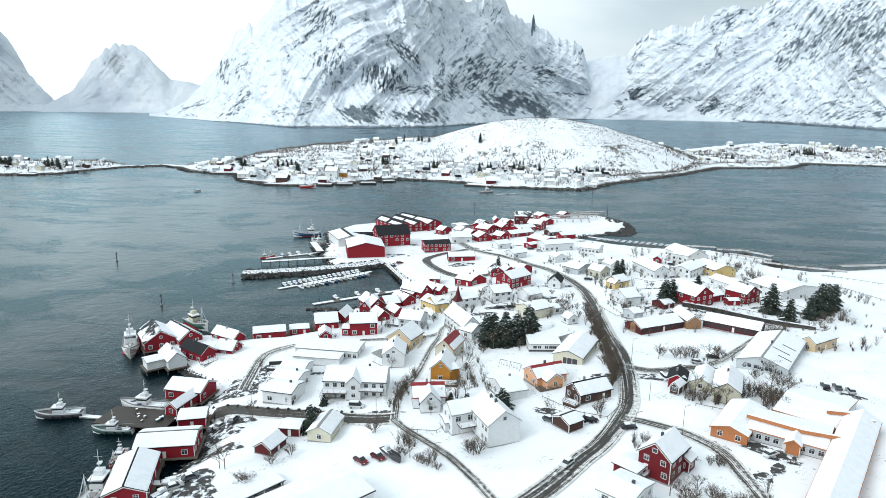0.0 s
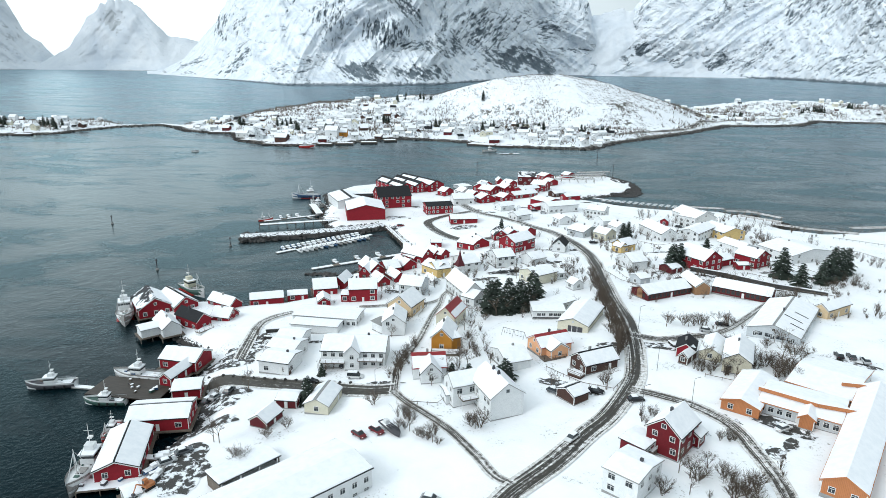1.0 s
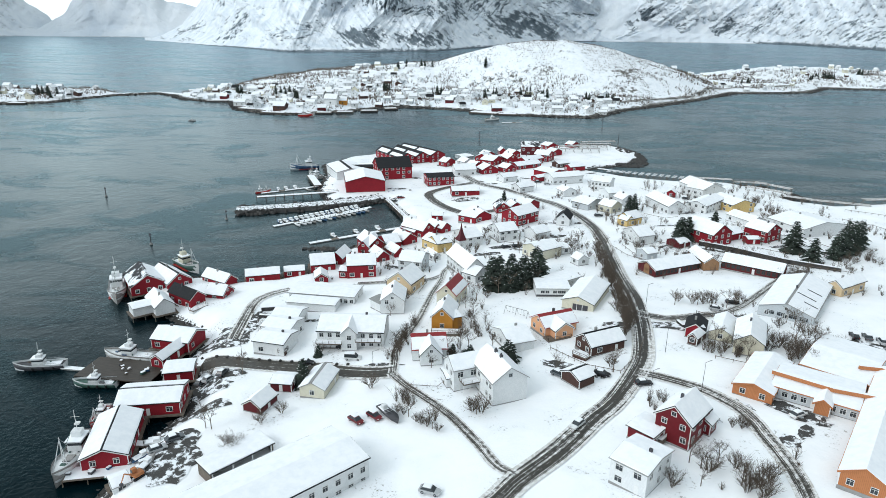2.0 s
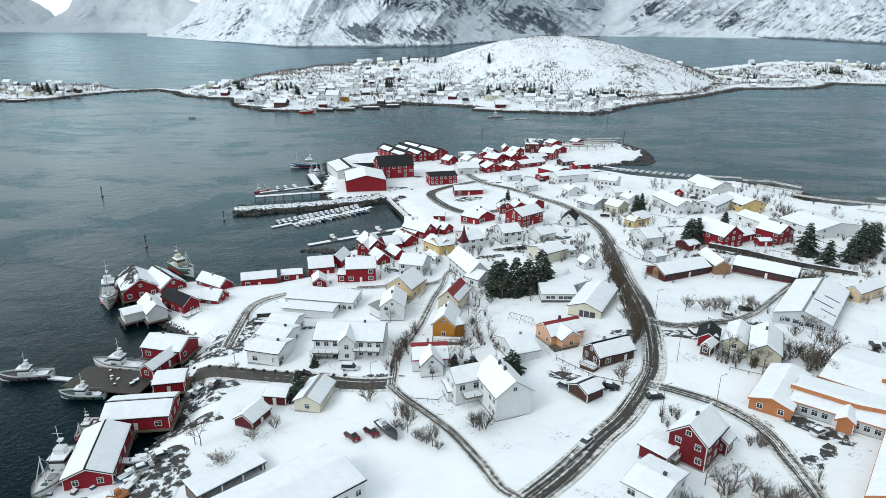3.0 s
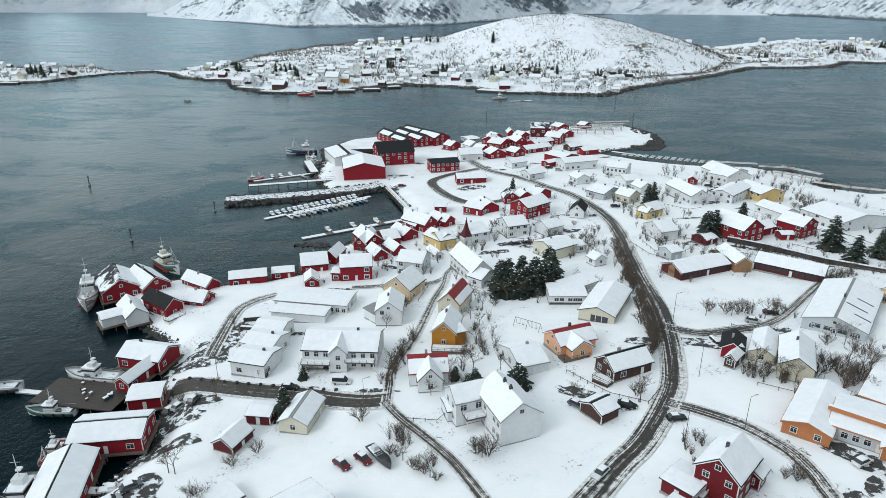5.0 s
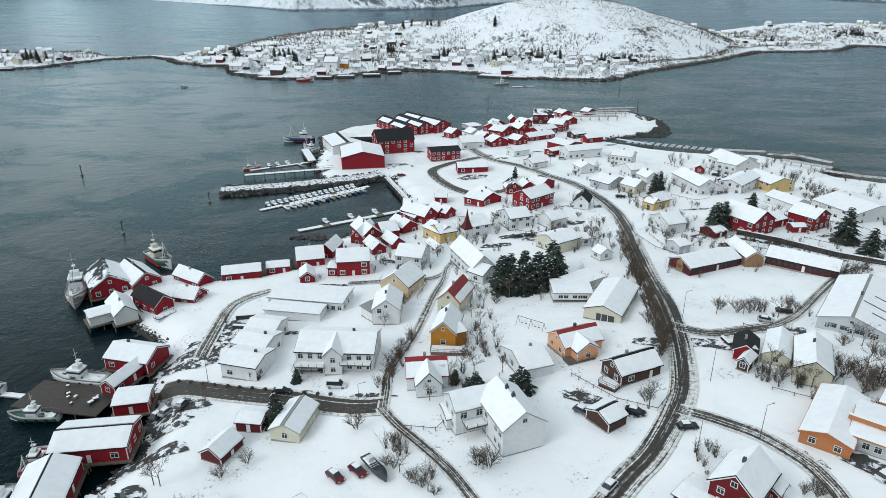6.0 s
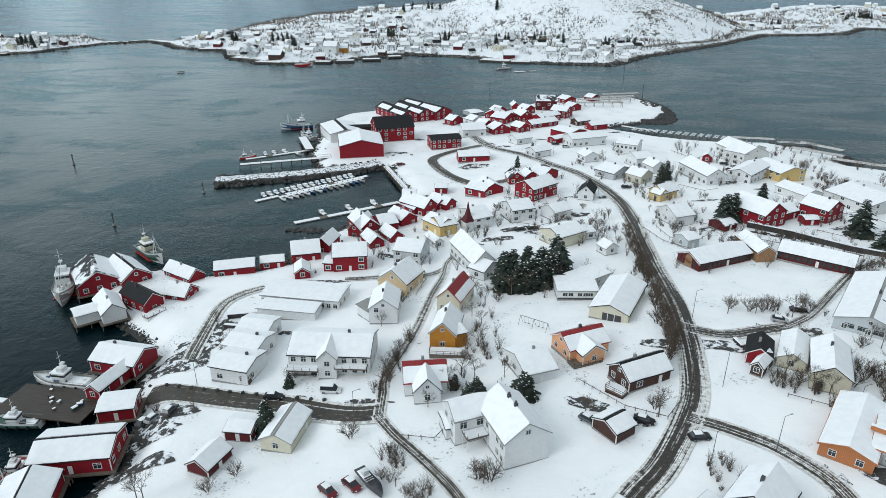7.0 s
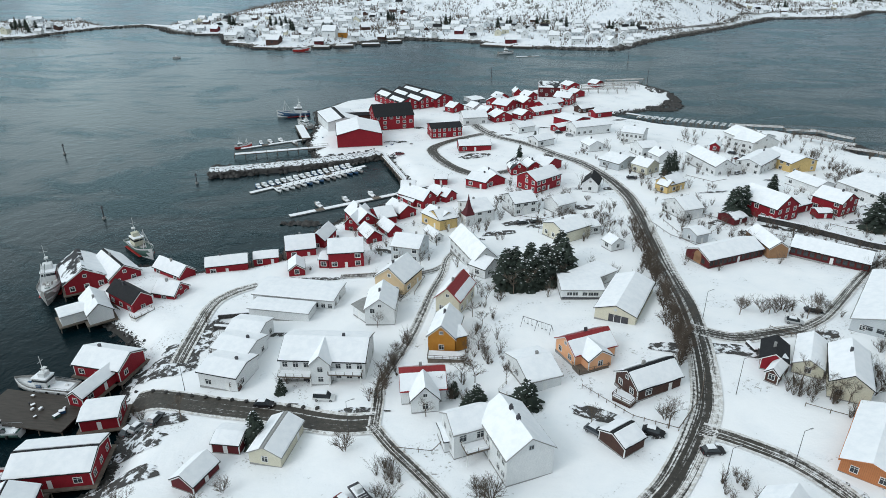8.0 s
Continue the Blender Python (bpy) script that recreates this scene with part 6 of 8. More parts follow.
# thickets: rows of bare scrub along fences, lanes and gardens
def twig_clump(verts, faces, x, y, z, h, rnd):
    """Thin tapering stems from one root, each with a few side twigs."""
    for k in range(13):
        a, lean = rnd.uniform(0, math.tau), rnd.uniform(0.05, 0.5)
        d = Vector((math.cos(a) * lean, math.sin(a) * lean, 1)).normalized()
        p, ln = Vector((x + d.x * 0.3, y + d.y * 0.3, z - 0.2)), h * rnd.uniform(0.6, 1.0)
        sticks = [(p, p + d * ln, 0.045)]
        for j in range(5):
            q = p + d * ln * rnd.uniform(0.25, 0.85)
            a2 = rnd.uniform(0, math.tau)
            e = (d + Vector((math.cos(a2), math.sin(a2), 0)) * rnd.uniform(0.4, 0.9)).normalized()
            sticks.append((q, q + e * ln * rnd.uniform(0.25, 0.5), 0.028))
        for u, v, r in sticks:
            n = len(verts)
            verts += [(u.x + r, u.y, u.z), (u.x - 0.5 * r, u.y + 0.87 * r, u.z), (u.x - 0.5 * r, u.y - 0.87 * r, u.z), tuple(v)]
            faces += [(n, n + 1, n + 3), (n + 1, n + 2, n + 3), (n + 2, n, n + 3)]


tv, tf = [], []
for x0, y0, x1, y1, n, w in ((48, 196, 52, 268, 40, 2.5), (88, 176, 102, 192, 16, 5), (130, 262, 165, 285, 22, 9), (140, 300, 158, 350, 18, 8), (22, 258, 48, 296, 20, 7), (60, 286, 84, 302, 14, 5), (0, 288, 30, 312, 12, 6), (-6, 176, 2, 222, 16, 3), (52, 120, 66, 132, 10, 5), (75, 210, 92, 220, 8, 4), (-20, 196, -22, 176, 8, 2.5), (66, 330, 98, 350, 12, 8), (120, 250, 150, 262, 12, 5), (110, 415, 215, 375, 30, 9), (65.3, 286.4, 85, 267, 16, 1.5), (96.1, 277.1, 106, 267.4, 10, 2), (157.5, 391.1, 158.9, 351.8, 26, 5), (158.9, 351.8, 175.5, 340.4, 20, 4), (103, 429.1, 104.4, 392.6, 8, 3), (61.5, 348.8, 65.8, 325.6, 10, 3), (62.7, 183.7, 76.2, 174.8, 22, 3), (81.1, 200.4, 86, 187.7, 14, 3), (-18, 157.4, -7.7, 146.1, 14, 2), (-0.6, 213.1, 4.1, 187, 14, 2.5), (-19.3, 201.9, -23.6, 176.9, 18, 1.2), (-83.2, 175.7, -72.2, 171.8, 6, 2), (4.6, 326.1, 30, 282.7, 18, 5), (15.5, 290.1, 47.9, 277.2, 20, 5), (113.8, 267.8, 117, 229.5, 30, 6), (95.1, 344.4, 135.9, 387, 14, 3), (81.1, 267, 90.9, 262.1, 10, 2), (-89.4, 374.4, -60.2, 346.7, 0, 2), (45.9, 147.4, 43.3, 155.8, 12, 3), (-13.5, 294.4, 4.4, 265.6, 12, 4), (-45.7, 270.8, -26.5, 252.9, 8, 3), (57.1, 272.2, 44.3, 236.2, 12, 1), (-48.7, 183.3, -40.6, 185.4, 6, 1.5), (-63.3, 191.5, -75.3, 214.5, 8, 2), (102.1, 288.4, 127.4, 319.7, 14, 4), (42, 374.6, 61.9, 343.9, 10, 4), (123.7, 248.9, 98.5, 213.6, 12, 4), (156.3, 276, 166.3, 253.6, 16, 2), (154.8, 315, 164, 286, 16, 2.5), (186.6, 345.2, 188.9, 291.1, 24, 4), (173.3, 348.7, 211.7, 395.3, 10, 3), (125.3, 213.1, 150.5, 236.9, 10, 3), (152.7, 374.1, 169.3, 340.2, 12, 3), (137.2, 386.2, 169.1, 426.9, 10, 3)):
    for k in range(n):
        t = plant_rnd.random()
        x, y = x0 + (x1 - x0) * t + plant_rnd.uniform(-w, w), y0 + (y1 - y0) * t + plant_rnd.uniform(-w, w)
        if surface_z(x, y) > 0.8:
            twig_clump(tv, tf, x, y, surface_z(x, y), plant_rnd.uniform(1.4, 5.4), plant_rnd)
# garden scrub close to the houses
for hx, hy, th, L, W in footprints:
    if hy < 225 or hx < -55 or hx * 1.2 + 330 < hy:
        continue
    for k in range(4 if hx > 20 else 2):
        a, r = plant_rnd.uniform(0, math.tau), plant_rnd.uniform(1.5, 5.0)
        u, v = math.cos(a) * (L / 2 + r), math.sin(a) * (W / 2 + r)
        x, y = hx + math.cos(th) * u - math.sin(th) * v, hy + math.sin(th) * u + math.cos(th) * v
        if surface_z(x, y) > 0.8:
            twig_clump(tv, tf, x, y, surface_z(x, y), plant_rnd.uniform(2.0, 7.0), plant_rnd)
me = bpy.data.meshes.new("thicket")
me.from_pydata(tv, [], tf)
me.materials.append(M["twig"])
tagged(new("thicket", me), "bare brown thickets along gardens and banks", "bushes", kind="stuff")


# ---- parked cars ----
def car(label, paint, van=False):
    root = thing("parked_car", label, "car", pose(0, 0, -500), "parked cars")
    L, W = (4.9, 1.9) if van else (4.4, 1.8)
    bm = bmesh.new()
    prof = [(-L / 2, 0.35), (L / 2, 0.35), (L / 2 - 0.02, 0.72), (L / 2 - 0.9, 0.92), (-L / 2 + 0.1, 0.98), (-L / 2, 0.75)]
    a = [bm.verts.new((x, -W / 2, z)) for x, z in prof]
    b = [bm.verts.new((x, W / 2, z)) for x, z in prof]
    bm.faces.new(a)
    bm.faces.new(b[::-1])
    for k in range(len(prof)):
        j = (k + 1) % len(prof)
        bm.faces.new((a[j], a[k], b[k], b[j]))
    bmesh.ops.bevel(bm, geom=bm.edges[:], offset=0.06, segments=2, affect="EDGES")
    body = part("body", bm, paint, root)
    roof_z = 1.95 if van else 1.5
    back = -L / 2 + (0.12 if van else 0.35)
    low = [(L / 2 - 1.0, 0.9), (back, 0.95)]
    up = [(L / 2 - 1.75, roof_z), (back + (0.05 if van else 0.5), roof_z)]
    bm = bmesh.new()
    v = []
    for x, z in low:
        v += [bm.verts.new((x, -W / 2 + 0.06, z)), bm.verts.new((x, W / 2 - 0.06, z))]
    for x, z in up:
        v += [bm.verts.new((x, -W / 2 + 0.22, z)), bm.verts.new((x, W / 2 - 0.22, z))]
    for f in ((0, 1, 5, 4), (3, 2, 6, 7), (2, 0, 4, 6), (1, 3, 7, 5), (4, 5, 7, 6)):
        bm.faces.new([v[i] for i in f])
    bmesh.ops.recalc_face_normals(bm, faces=bm.faces)
    part("cabin_glass", bm, M["glass"], root, "dark car windows")
    part("roof", box_mesh(up[1][0], up[0][0], -W / 2 + 0.2, W / 2 - 0.2, roof_z - 0.02, roof_z + 0.05, 0.02), paint, root)
    part("snow_cover", box_mesh(up[1][0] + 0.05, up[0][0] - 0.1, -W / 2 + 0.25, W / 2 - 0.25, roof_z + 0.05, roof_z + 0.16, 0.05), M["roof_snow"], root, "snow on the car roof")
    for sx in (-1, 1):
        for sy in (-1, 1):
            wh = part("wheel", cap("car_wheel", lambda: rod((0, -0.11, 0), (0, 0.11, 0), 0.33, 0.33, 14)), M["rubber"], root)
            wh.location = (sx * (L / 2 - 0.85), sy * (W / 2 - 0.08), 0.33)
            part("rim", cap("car_rim", lambda: rod((0, -0.125, 0), (0, 0.125, 0), 0.2, 0.2, 10)), M["steel"], wh)
        for nm, mt in ((("headlight", "trim") if sx > 0 else ("tail_light", "hullred")),):
            for sy in (-1, 1):
                part(nm, box_mesh(sx * (L / 2 - 0.06) - 0.05, sx * (L / 2 - 0.06) + 0.08, sy * W * 0.36 - 0.16, sy * W * 0.36 + 0.16, 0.66, 0.8), M[mt], body)
    return root


PAINT = [mottled("car_" + n, c, tuple(1.15 * q for q in c), 0.3, 2.0, 30) for n, c in (("silver", (0.4, 0.41, 0.42)), ("black", (0.015, 0.015, 0.018)), ("red", (0.14, 0.012, 0.016)), ("white", (0.62, 0.63, 0.63)), ("grey", (0.1, 0.11, 0.12)))]
CARS = [car(n + " car with snow on its roof", p) for n, p in zip(("silver parked", "black parked", "dark red parked", "white parked", "dark grey parked"), PAINT)]
VAN = car("white delivery van on a snowy drive", PAINT[3], True)


def park(k, x, y, rot):
    src = VAN if k == 5 else CARS[k]
    return copy_thing(src, pose(x, y, surface_z(x, y) + 0.12, 0, 0, rot))


park(3, 24.5, 143.8, -130)
park(1, 43.4, 161.4, 10)
park(4, 22.8, 167.3, -40)
park(1, 34.0, 167.2, -20)
park(2, -27.5, 146.3, -40)
park(2, -23.3, 147.8, -40)
park(5, -34.4, 178.0, 0)
park(1, -38.6, 185.2, 0)
park(1, -47.5, 176.2, 0)
park(4, -70.2, 171.3, 80)
park(4, -76.2, 170.5, 70)
park(0, -74.0, 170.6, 70)
park(4, -69.2, 139.6, 40)
park(0, -71.7, 135.9, 40)
park(0, 77.2, 209.4, -20)
park(1, 84.7, 216.0, -10)
park(3, -29.3, 234.2, 10)
park(4, 10.9, 304.4, 20)
park(1, 12.6, 280.8, 20)
park(1, 17.3, 281.9, 20)
park(4, -48.2, 372.1, 20)
park(2, -44.7, 374.8, 20)
park(1, 45.3, 425.3, 10)
park(1, 36.7, 412.9, 10)
park(0, 41.9, 407.3, 0)
park(1, 60.7, 333.0, 0)
park(0, -7.7, 120.5, -15)
park(3, 75.1, 147.6, 30)
park(1, 109.9, 190.3, 80)
park(4, 113.2, 189.7, 80)
park(0, 115.8, 187.0, 80)
park(1, 117.8, 380.0, -40)
park(2, 116.5, 367.1, -40)
park(2, 121.6, 364.8, -40)
park(0, 121.5, 373.6, -40)


# ---- boats ----
def hull(L, W, depth, sheer, bow=1.6):
    """An open hull: a lofted shell with a raked bow along +x and a square stern."""
    bm = bmesh.new()
    rings = []
    for i in range(11):
        t = i / 10
        x = -L / 2 + L * t
        w = W / 2 * (0.86 + 0.5 * t - 0.36 * t) if t < 0.55 else W / 2 * max(0.02, 1 - ((t - 0.55) / 0.45) ** 2.1)
        z = depth + sheer * max(0, t - 0.25) ** 1.8 * 1.7
        ring = []
        for a, b in ((-1, 1), (-0.92, 0.45), (-0.55, -0.15), (0, -0.3), (0.55, -0.15), (0.92, 0.45), (1, 1)):
            ring.append(bm.verts.new((x + bow * 0.25 * t * t * (b - 0.3), a * w, z * b if b > 0 else depth * b * 1.6)))
        rings.append(ring)
    for p, q in zip(rings, rings[1:]):
        for k in range(6):
            bm.faces.new((p[k], q[k], q[k + 1], p[k + 1]))
    bm.faces.new(rings[0])
    # deck
    for p, q in zip(rings, rings[1:]):
        bm.faces.new((p[0], p[6], q[6], q[0]))
    bmesh.ops.recalc_face_normals(bm, faces=bm.faces)
    return bm


def fishing_boat(label, x, y, rot, L, colour, house_mat="hullwhite", rig=True, name="fishing_boat"):
    W, d = L * 0.3, L * 0.1
    root = thing(name, label, "boat", pose(x, y, 0.05, 0, 0, rot), "boats at the quays")
    part("hull", hull(L, W, d, L * (0.1 if rig else 0.055)), M[colour], root, "", True)
    part("snow_on_deck", box_mesh(-L * 0.42, L * 0.25, -W * 0.36, W * 0.36, d, d + 0.12, 0.05), M["roof_snow"], root, "snow on the deck")
    x0 = -L * 0.26 if rig else -L * 0.1
    wh = part("wheelhouse", box_mesh(x0, x0 + L * 0.22, -W * 0.3, W * 0.3, d, d + L * 0.16, 0.08), M[house_mat], root)
    part("window_band", box_mesh(x0 - 0.02, x0 + L * 0.22 + 0.02, -W * 0.3 - 0.02, W * 0.3 + 0.02, d + L * 0.1, d + L * 0.135), M["glass"], wh)
    part("wheelhouse_roof", box_mesh(x0 - 0.2, x0 + L * 0.24, -W * 0.33, W * 0.33, d + L * 0.16, d + L * 0.16 + 0.18, 0.05), M["roof_snow"], wh, "snow on the wheelhouse")
    part("bridge", box_mesh(x0 + L * 0.03, x0 + L * 0.14, -W * 0.2, W * 0.2, d + L * 0.17, d + L * 0.24, 0.05), M[house_mat], root)
    part("mast", rod((x0 + L * 0.08, 0, d + L * 0.16), (x0 + L * 0.08, 0, d + L * 0.52), 0.09, 0.05), M["trim"], root)
    part("crossbar", rod((x0 + L * 0.08, -W * 0.18, d + L * 0.42), (x0 + L * 0.08, W * 0.18, d + L * 0.42), 0.04), M["trim"], root)
    part("radar", box_mesh(x0 + L * 0.02, x0 + L * 0.08, -0.5, 0.5, d + L * 0.3, d + L * 0.32), M["trim"], root)
    for sy in (-1, 1):
        rail = part("rail", rod((-L * 0.45, sy * W * 0.42, d + 0.9), (L * 0.12, sy * W * 0.46, d + 1.0), 0.035), M["steel"], root)
        for k in range(4):
            px = -L * 0.45 + L * 0.57 * k / 3
            part("rail_post", rod((px, sy * W * 0.43, d), (px, sy * W * 0.43, d + 0.95), 0.025), M["steel"], rail)
    bulwark = hull(L * 1.006, W * 1.01, d + 0.55, L * (0.1 if rig else 0.055))
    bulwark.faces.ensure_lookup_table()
    bmesh.ops.delete(bulwark, geom=[q for q in bulwark.faces if all(v.co.z < d * 0.8 for v in q.verts) or abs(q.normal.z) > 0.75], context="FACES")
    part("bulwark", bulwark, M["hullwhite" if colour != "hullwhite" else "deck"], root, "painted bulwark along the deck edge", True)
    for k in range(3):
        part("fender", rod((-L * 0.3 + L * 0.2 * k, W * 0.47, d * 0.3), (-L * 0.3 + L * 0.2 * k, W * 0.47, d * 0.3 + 0.8), 0.28, 0.28, 8), M["rubber"], root, "black rubber fender")
    gear = random.Random(int(abs(x) * 7 + y))
    for k in range(13 if rig and y < 300 else 6):
        gx_, gy_ = gear.uniform(-0.42, 0.26) * L, gear.uniform(-0.3, 0.3) * W
        s = gear.uniform(0.25, 0.7)
        part("deck_gear", box_mesh(gx_ - s, gx_ + s, gy_ - s * 0.6, gy_ + s * 0.6, d + 0.1, d + 0.1 + s, 0.06), M[gear.choice(("darksteel", "timber", "hullgreen", "deck", "hullblue", "trim"))], root)
    if rig:
        part("foremast", rod((L * 0.24, 0, d), (L * 0.24, 0, d + L * 0.42), 0.11, 0.06), M["trim"], root)
        for sy in (-1, 1):
            part("stay", rod((L * 0.24, 0, d + L * 0.4), (L * 0.05, sy * W * 0.4, d), 0.03), M["trim"], root)
        for sy in (-1, 1):
            part("derrick_leg", rod((L * 0.32, sy * W * 0.3, d), (L * 0.24, 0, d + L * 0.38), 0.09), M["hullwhite"], root)
        part("net_heap", box_mesh(L * 0.22, L * 0.3, -W * 0.14, W * 0.14, d + 0.2, d + 1.1, 0.25), M["hullgreen"], root, "green nets in a heap")
        part("boom", rod((L * 0.23, 0, d + L * 0.18), (-0.02 * L, 0, d + L * 0.3), 0.07), M["hullgreen"], root)
        part("hatch", box_mesh(L * 0.04, L * 0.16, -W * 0.16, W * 0.16, d, d + 0.7, 0.05), M["deck"], root)
        part("winch", rod((L * 0.18, -W * 0.15, d + 0.5), (L * 0.18, W * 0.15, d + 0.5), 0.35, 0.35, 10), M["darksteel"], root)
        part("boot_stripe", box_mesh(-L * 0.46, L * 0.2, -W * 0.47, W * 0.47, -0.3, 0.12), M["hullred"], root, "red paint at the waterline")
    return root


fishing_boat("white fishing trawler moored with bow outwards", -135.0, 233, -62, 22, "hullwhite")
fishing_boat("old green fishing vessel behind the boathouses", -120.5, 262, -40, 19, "hullgreen", "cream")
fishing_boat("dark-hulled motor cruiser under snow at the float", -127.7, 176.9, -168, 14, "darksteel", rig=False)
fishing_boat("white patrol boat along the timber quay", -104.5, 184.6, 175, 16, "hullwhite", rig=False)
fishing_boat("dark-hulled work boat along the timber quay", -106.0, 168.6, -176, 12, "hullgreen", rig=False)
fishing_boat("small red and white fishing boat", -95.5, 152.5, -80, 10.5, "hullred")
fishing_boat("large white trawler with a pale green rig", -92.0, 136.0, -82, 19, "hullwhite")
fishing_boat("blue-hulled trawler at the fish landing", -124.0, 462, -160, 20, "hullblue")
fishing_boat("white coaster beside the fish landing", -110.5, 437, 134, 15, "hullwhite")
fishing_boat("red and white coastal boat at the pontoon", -131.0, 391, 25, 9, "hullred")
fishing_boat("bright red fishing boat across the sound", -194.5, 735, 5, 18, "hullred")
fishing_boat("white boat at the island pier", 12, 728, 20, 16, "hullwhite", rig=False)
fishing_boat("small open boat in the sound", -301.8, 682, 20, 7, "hullwhite", rig=False)


def small_boat(label, colour):
    root = thing("motorboat", label, "boat", pose(0, 0, -500), "marina boats")
    part("hull", hull(6.2, 2.2, 0.62, 0.5), M[colour], root, "", True)
    part("snow_cover", box_mesh(-2.7, 1.2, -0.85, 0.85, 0.6, 0.78, 0.08), M["roof_snow"], root, "snow lying in the boat")
    c = part("cabin", box_mesh(-0.6, 1.3, -0.7, 0.7, 0.6, 1.5, 0.1), M["hullwhite"], root)
    part("windscreen", box_mesh(1.0, 1.33, -0.62, 0.62, 1.05, 1.4), M["glass"], c)
    part("cabin_snow", box_mesh(-0.6, 1.1, -0.68, 0.68, 1.5, 1.66, 0.06), M["roof_snow"], c)
    part("outboard", box_mesh(-3.35, -3.0, -0.2, 0.2, 0.2, 1.0, 0.05), M["darksteel"], root, "black outboard motor")
    return root


SMALL = [small_boat("small white motorboat under snow", "hullwhite"), small_boat("small grey motorboat under snow", "deck"), small_boat("small blue motorboat under snow", "hullblue")]
berth = random.Random(5)


def pontoon(label, x0, y0, x1, y1, w, boats):
    dx, dy = x1 - x0, y1 - y0
    L = math.hypot(dx, dy)
    rot = math.degrees(math.atan2(dy, dx))
    root = thing("pontoon", label, "jetty", pose((x0 + x1) / 2, (y0 + y1) / 2, 0, 0, 0, rot))
    part("float", box_mesh(-L / 2, L / 2, -w / 2, w / 2, -0.3, 0.4), M["concrete"], root)
    n = int(L / 3.6)
    for k in range(n):
        a = -L / 2 + L * k / n
        part("deck_board", cap("deck_board%.2f_%.1f_%d" % (L / n, w, k % 7 == 3), lambda: box_mesh(0.03, L / n - 0.03, -w / 2 - 0.05, w / 2 + 0.05, 0.4, 0.5, 0.02)), M["timber"] if k % 7 == 3 else M["roof_snow"], root).location = (a, 0, 0)
    for k in range(max(2, int(L / 14))):
        part("guide_pile", rod((-L / 2 + 4 + 14 * k, w / 2 + 0.25, -3), (-L / 2 + 4 + 14 * k, w / 2 + 0.25, 2.4), 0.15), M["darksteel"], root)
    ux, uy = dx / L, dy / L
    for t0, side in boats:
        px, py = x0 + ux * t0 - uy * side * (w / 2 + 3.6), y0 + uy * t0 + ux * side * (w / 2 + 3.6)
        copy_thing(berth.choice(SMALL), pose(px, py, 0.0, 0, 0, rot + (90 if side > 0 else -90) + berth.uniform(-8, 8)))
    return root


pontoon("snow-covered marina pontoon with rows of boats", -103, 322.3, -60, 363, 2.2, [(6 + 3.1 * k, 1) for k in range(16)] + [(11 + 3.0 * k, -1) for k in range(15)])
pontoon("snow-covered outer pontoon of the marina", -78.2, 297.5, -34, 329, 2.4, [(14, 1), (26, 1), (38, 1)])
pontoon("small pontoon by the fish landing", -131, 388, -98, 411, 2.0, [(12, 1), (17, 1), (23, 1), (28, -1)])
pontoon("floating jetty of the motor cruiser", -121.5, 177.5, -110, 176.5, 1.6, [])
pontoon("small snowy jetty at the island", 22, 709, 44, 715, 3.0, [])

# boats drawn up in the yard and on the landing
for x, y, rot in ((-75.0, 141.5, 20), (-75.5, 136.0, 60), (-71.8, 131.3, 80)):
    copy_thing(berth.choice(SMALL), Matrix.LocRotScale((x, y, max(surface_z(x, y), 1.7) + 0.25), Euler((radians(8), 0, radians(rot))), (0.85,) * 3))

# ---- breakwater, quays and piers ----
bw = thing("breakwater", "rubble breakwater with snow on top", "breakwater", pose(0, 0, 0))
bw_line = smooth_line([(-131, 347), (-118, 351), (-92, 361), (-70, 372), (-56, 381)], 6)
bm = bmesh.new()
rows = []
for k, p in enumerate(bw_line):
    q = bw_line[min(k + 1, len(bw_line) - 1)] - bw_line[max(k - 1, 0)]
    q = q / np.linalg.norm(q)
    n = np.array((-q[1], q[0]))
    end = 0.6 if k == 0 else 1.0
    rows.append([bm.verts.new((p[0] + n[0] * a * end, p[1] + n[1] * a * end, b)) for a, b in ((-9, -3), (-5.2, 1.6), (-3.5, 2.0), (3.5, 2.1), (5.2, 1.6), (9, -3))])
for a, b in zip(rows, rows[1:]):
    for k in range(5):
        bm.faces.new((a[k], b[k], b[k + 1], a[k + 1]))
bm.faces.new(rows[0][::-1])
bmesh.ops.recalc_face_normals(bm, faces=bm.faces)
part("core", bm, M["stone"], bw, "dark rubble bank")
bm = bmesh.new()
rows = []
for k, p in enumerate(bw_line):
    q = bw_line[min(k + 1, len(bw_line) - 1)] - bw_line[max(k - 1, 0)]
    q = q / np.linalg.norm(q)
    n = np.array((-q[1], q[0]))
    rows.append([bm.verts.new((p[0] + n[0] * (a + 0.5 * math.sin(k * 2.3 + a)), p[1] + n[1] * (a + 0.5 * math.sin(k * 2.3 + a)), b)) for a, b in ((-4.0, 1.9), (-3.2, 2.3), (0, 2.45), (3.4, 2.3), (4.2, 1.9))])
for a, b in zip(rows, rows[1:]):
    for k in range(4):
        bm.faces.new((a[k], b[k], b[k + 1], a[k + 1]))
bmesh.ops.recalc_face_normals(bm, faces=bm.faces)
part("crest_snow", bm, M["crest"], bw, "snow-covered crest", True)


def stone_mesh(seed):
    bm = bmesh.new()
    bmesh.ops.create_icosphere(bm, subdivisions=1, radius=0.6)
    r = random.Random(seed)
    for v in bm.verts:
        v.co *= r.uniform(0.7, 1.2)
    return bm


STONES = [cap("stone%d" % k, lambda: stone_mesh(k)) for k in range(5)]


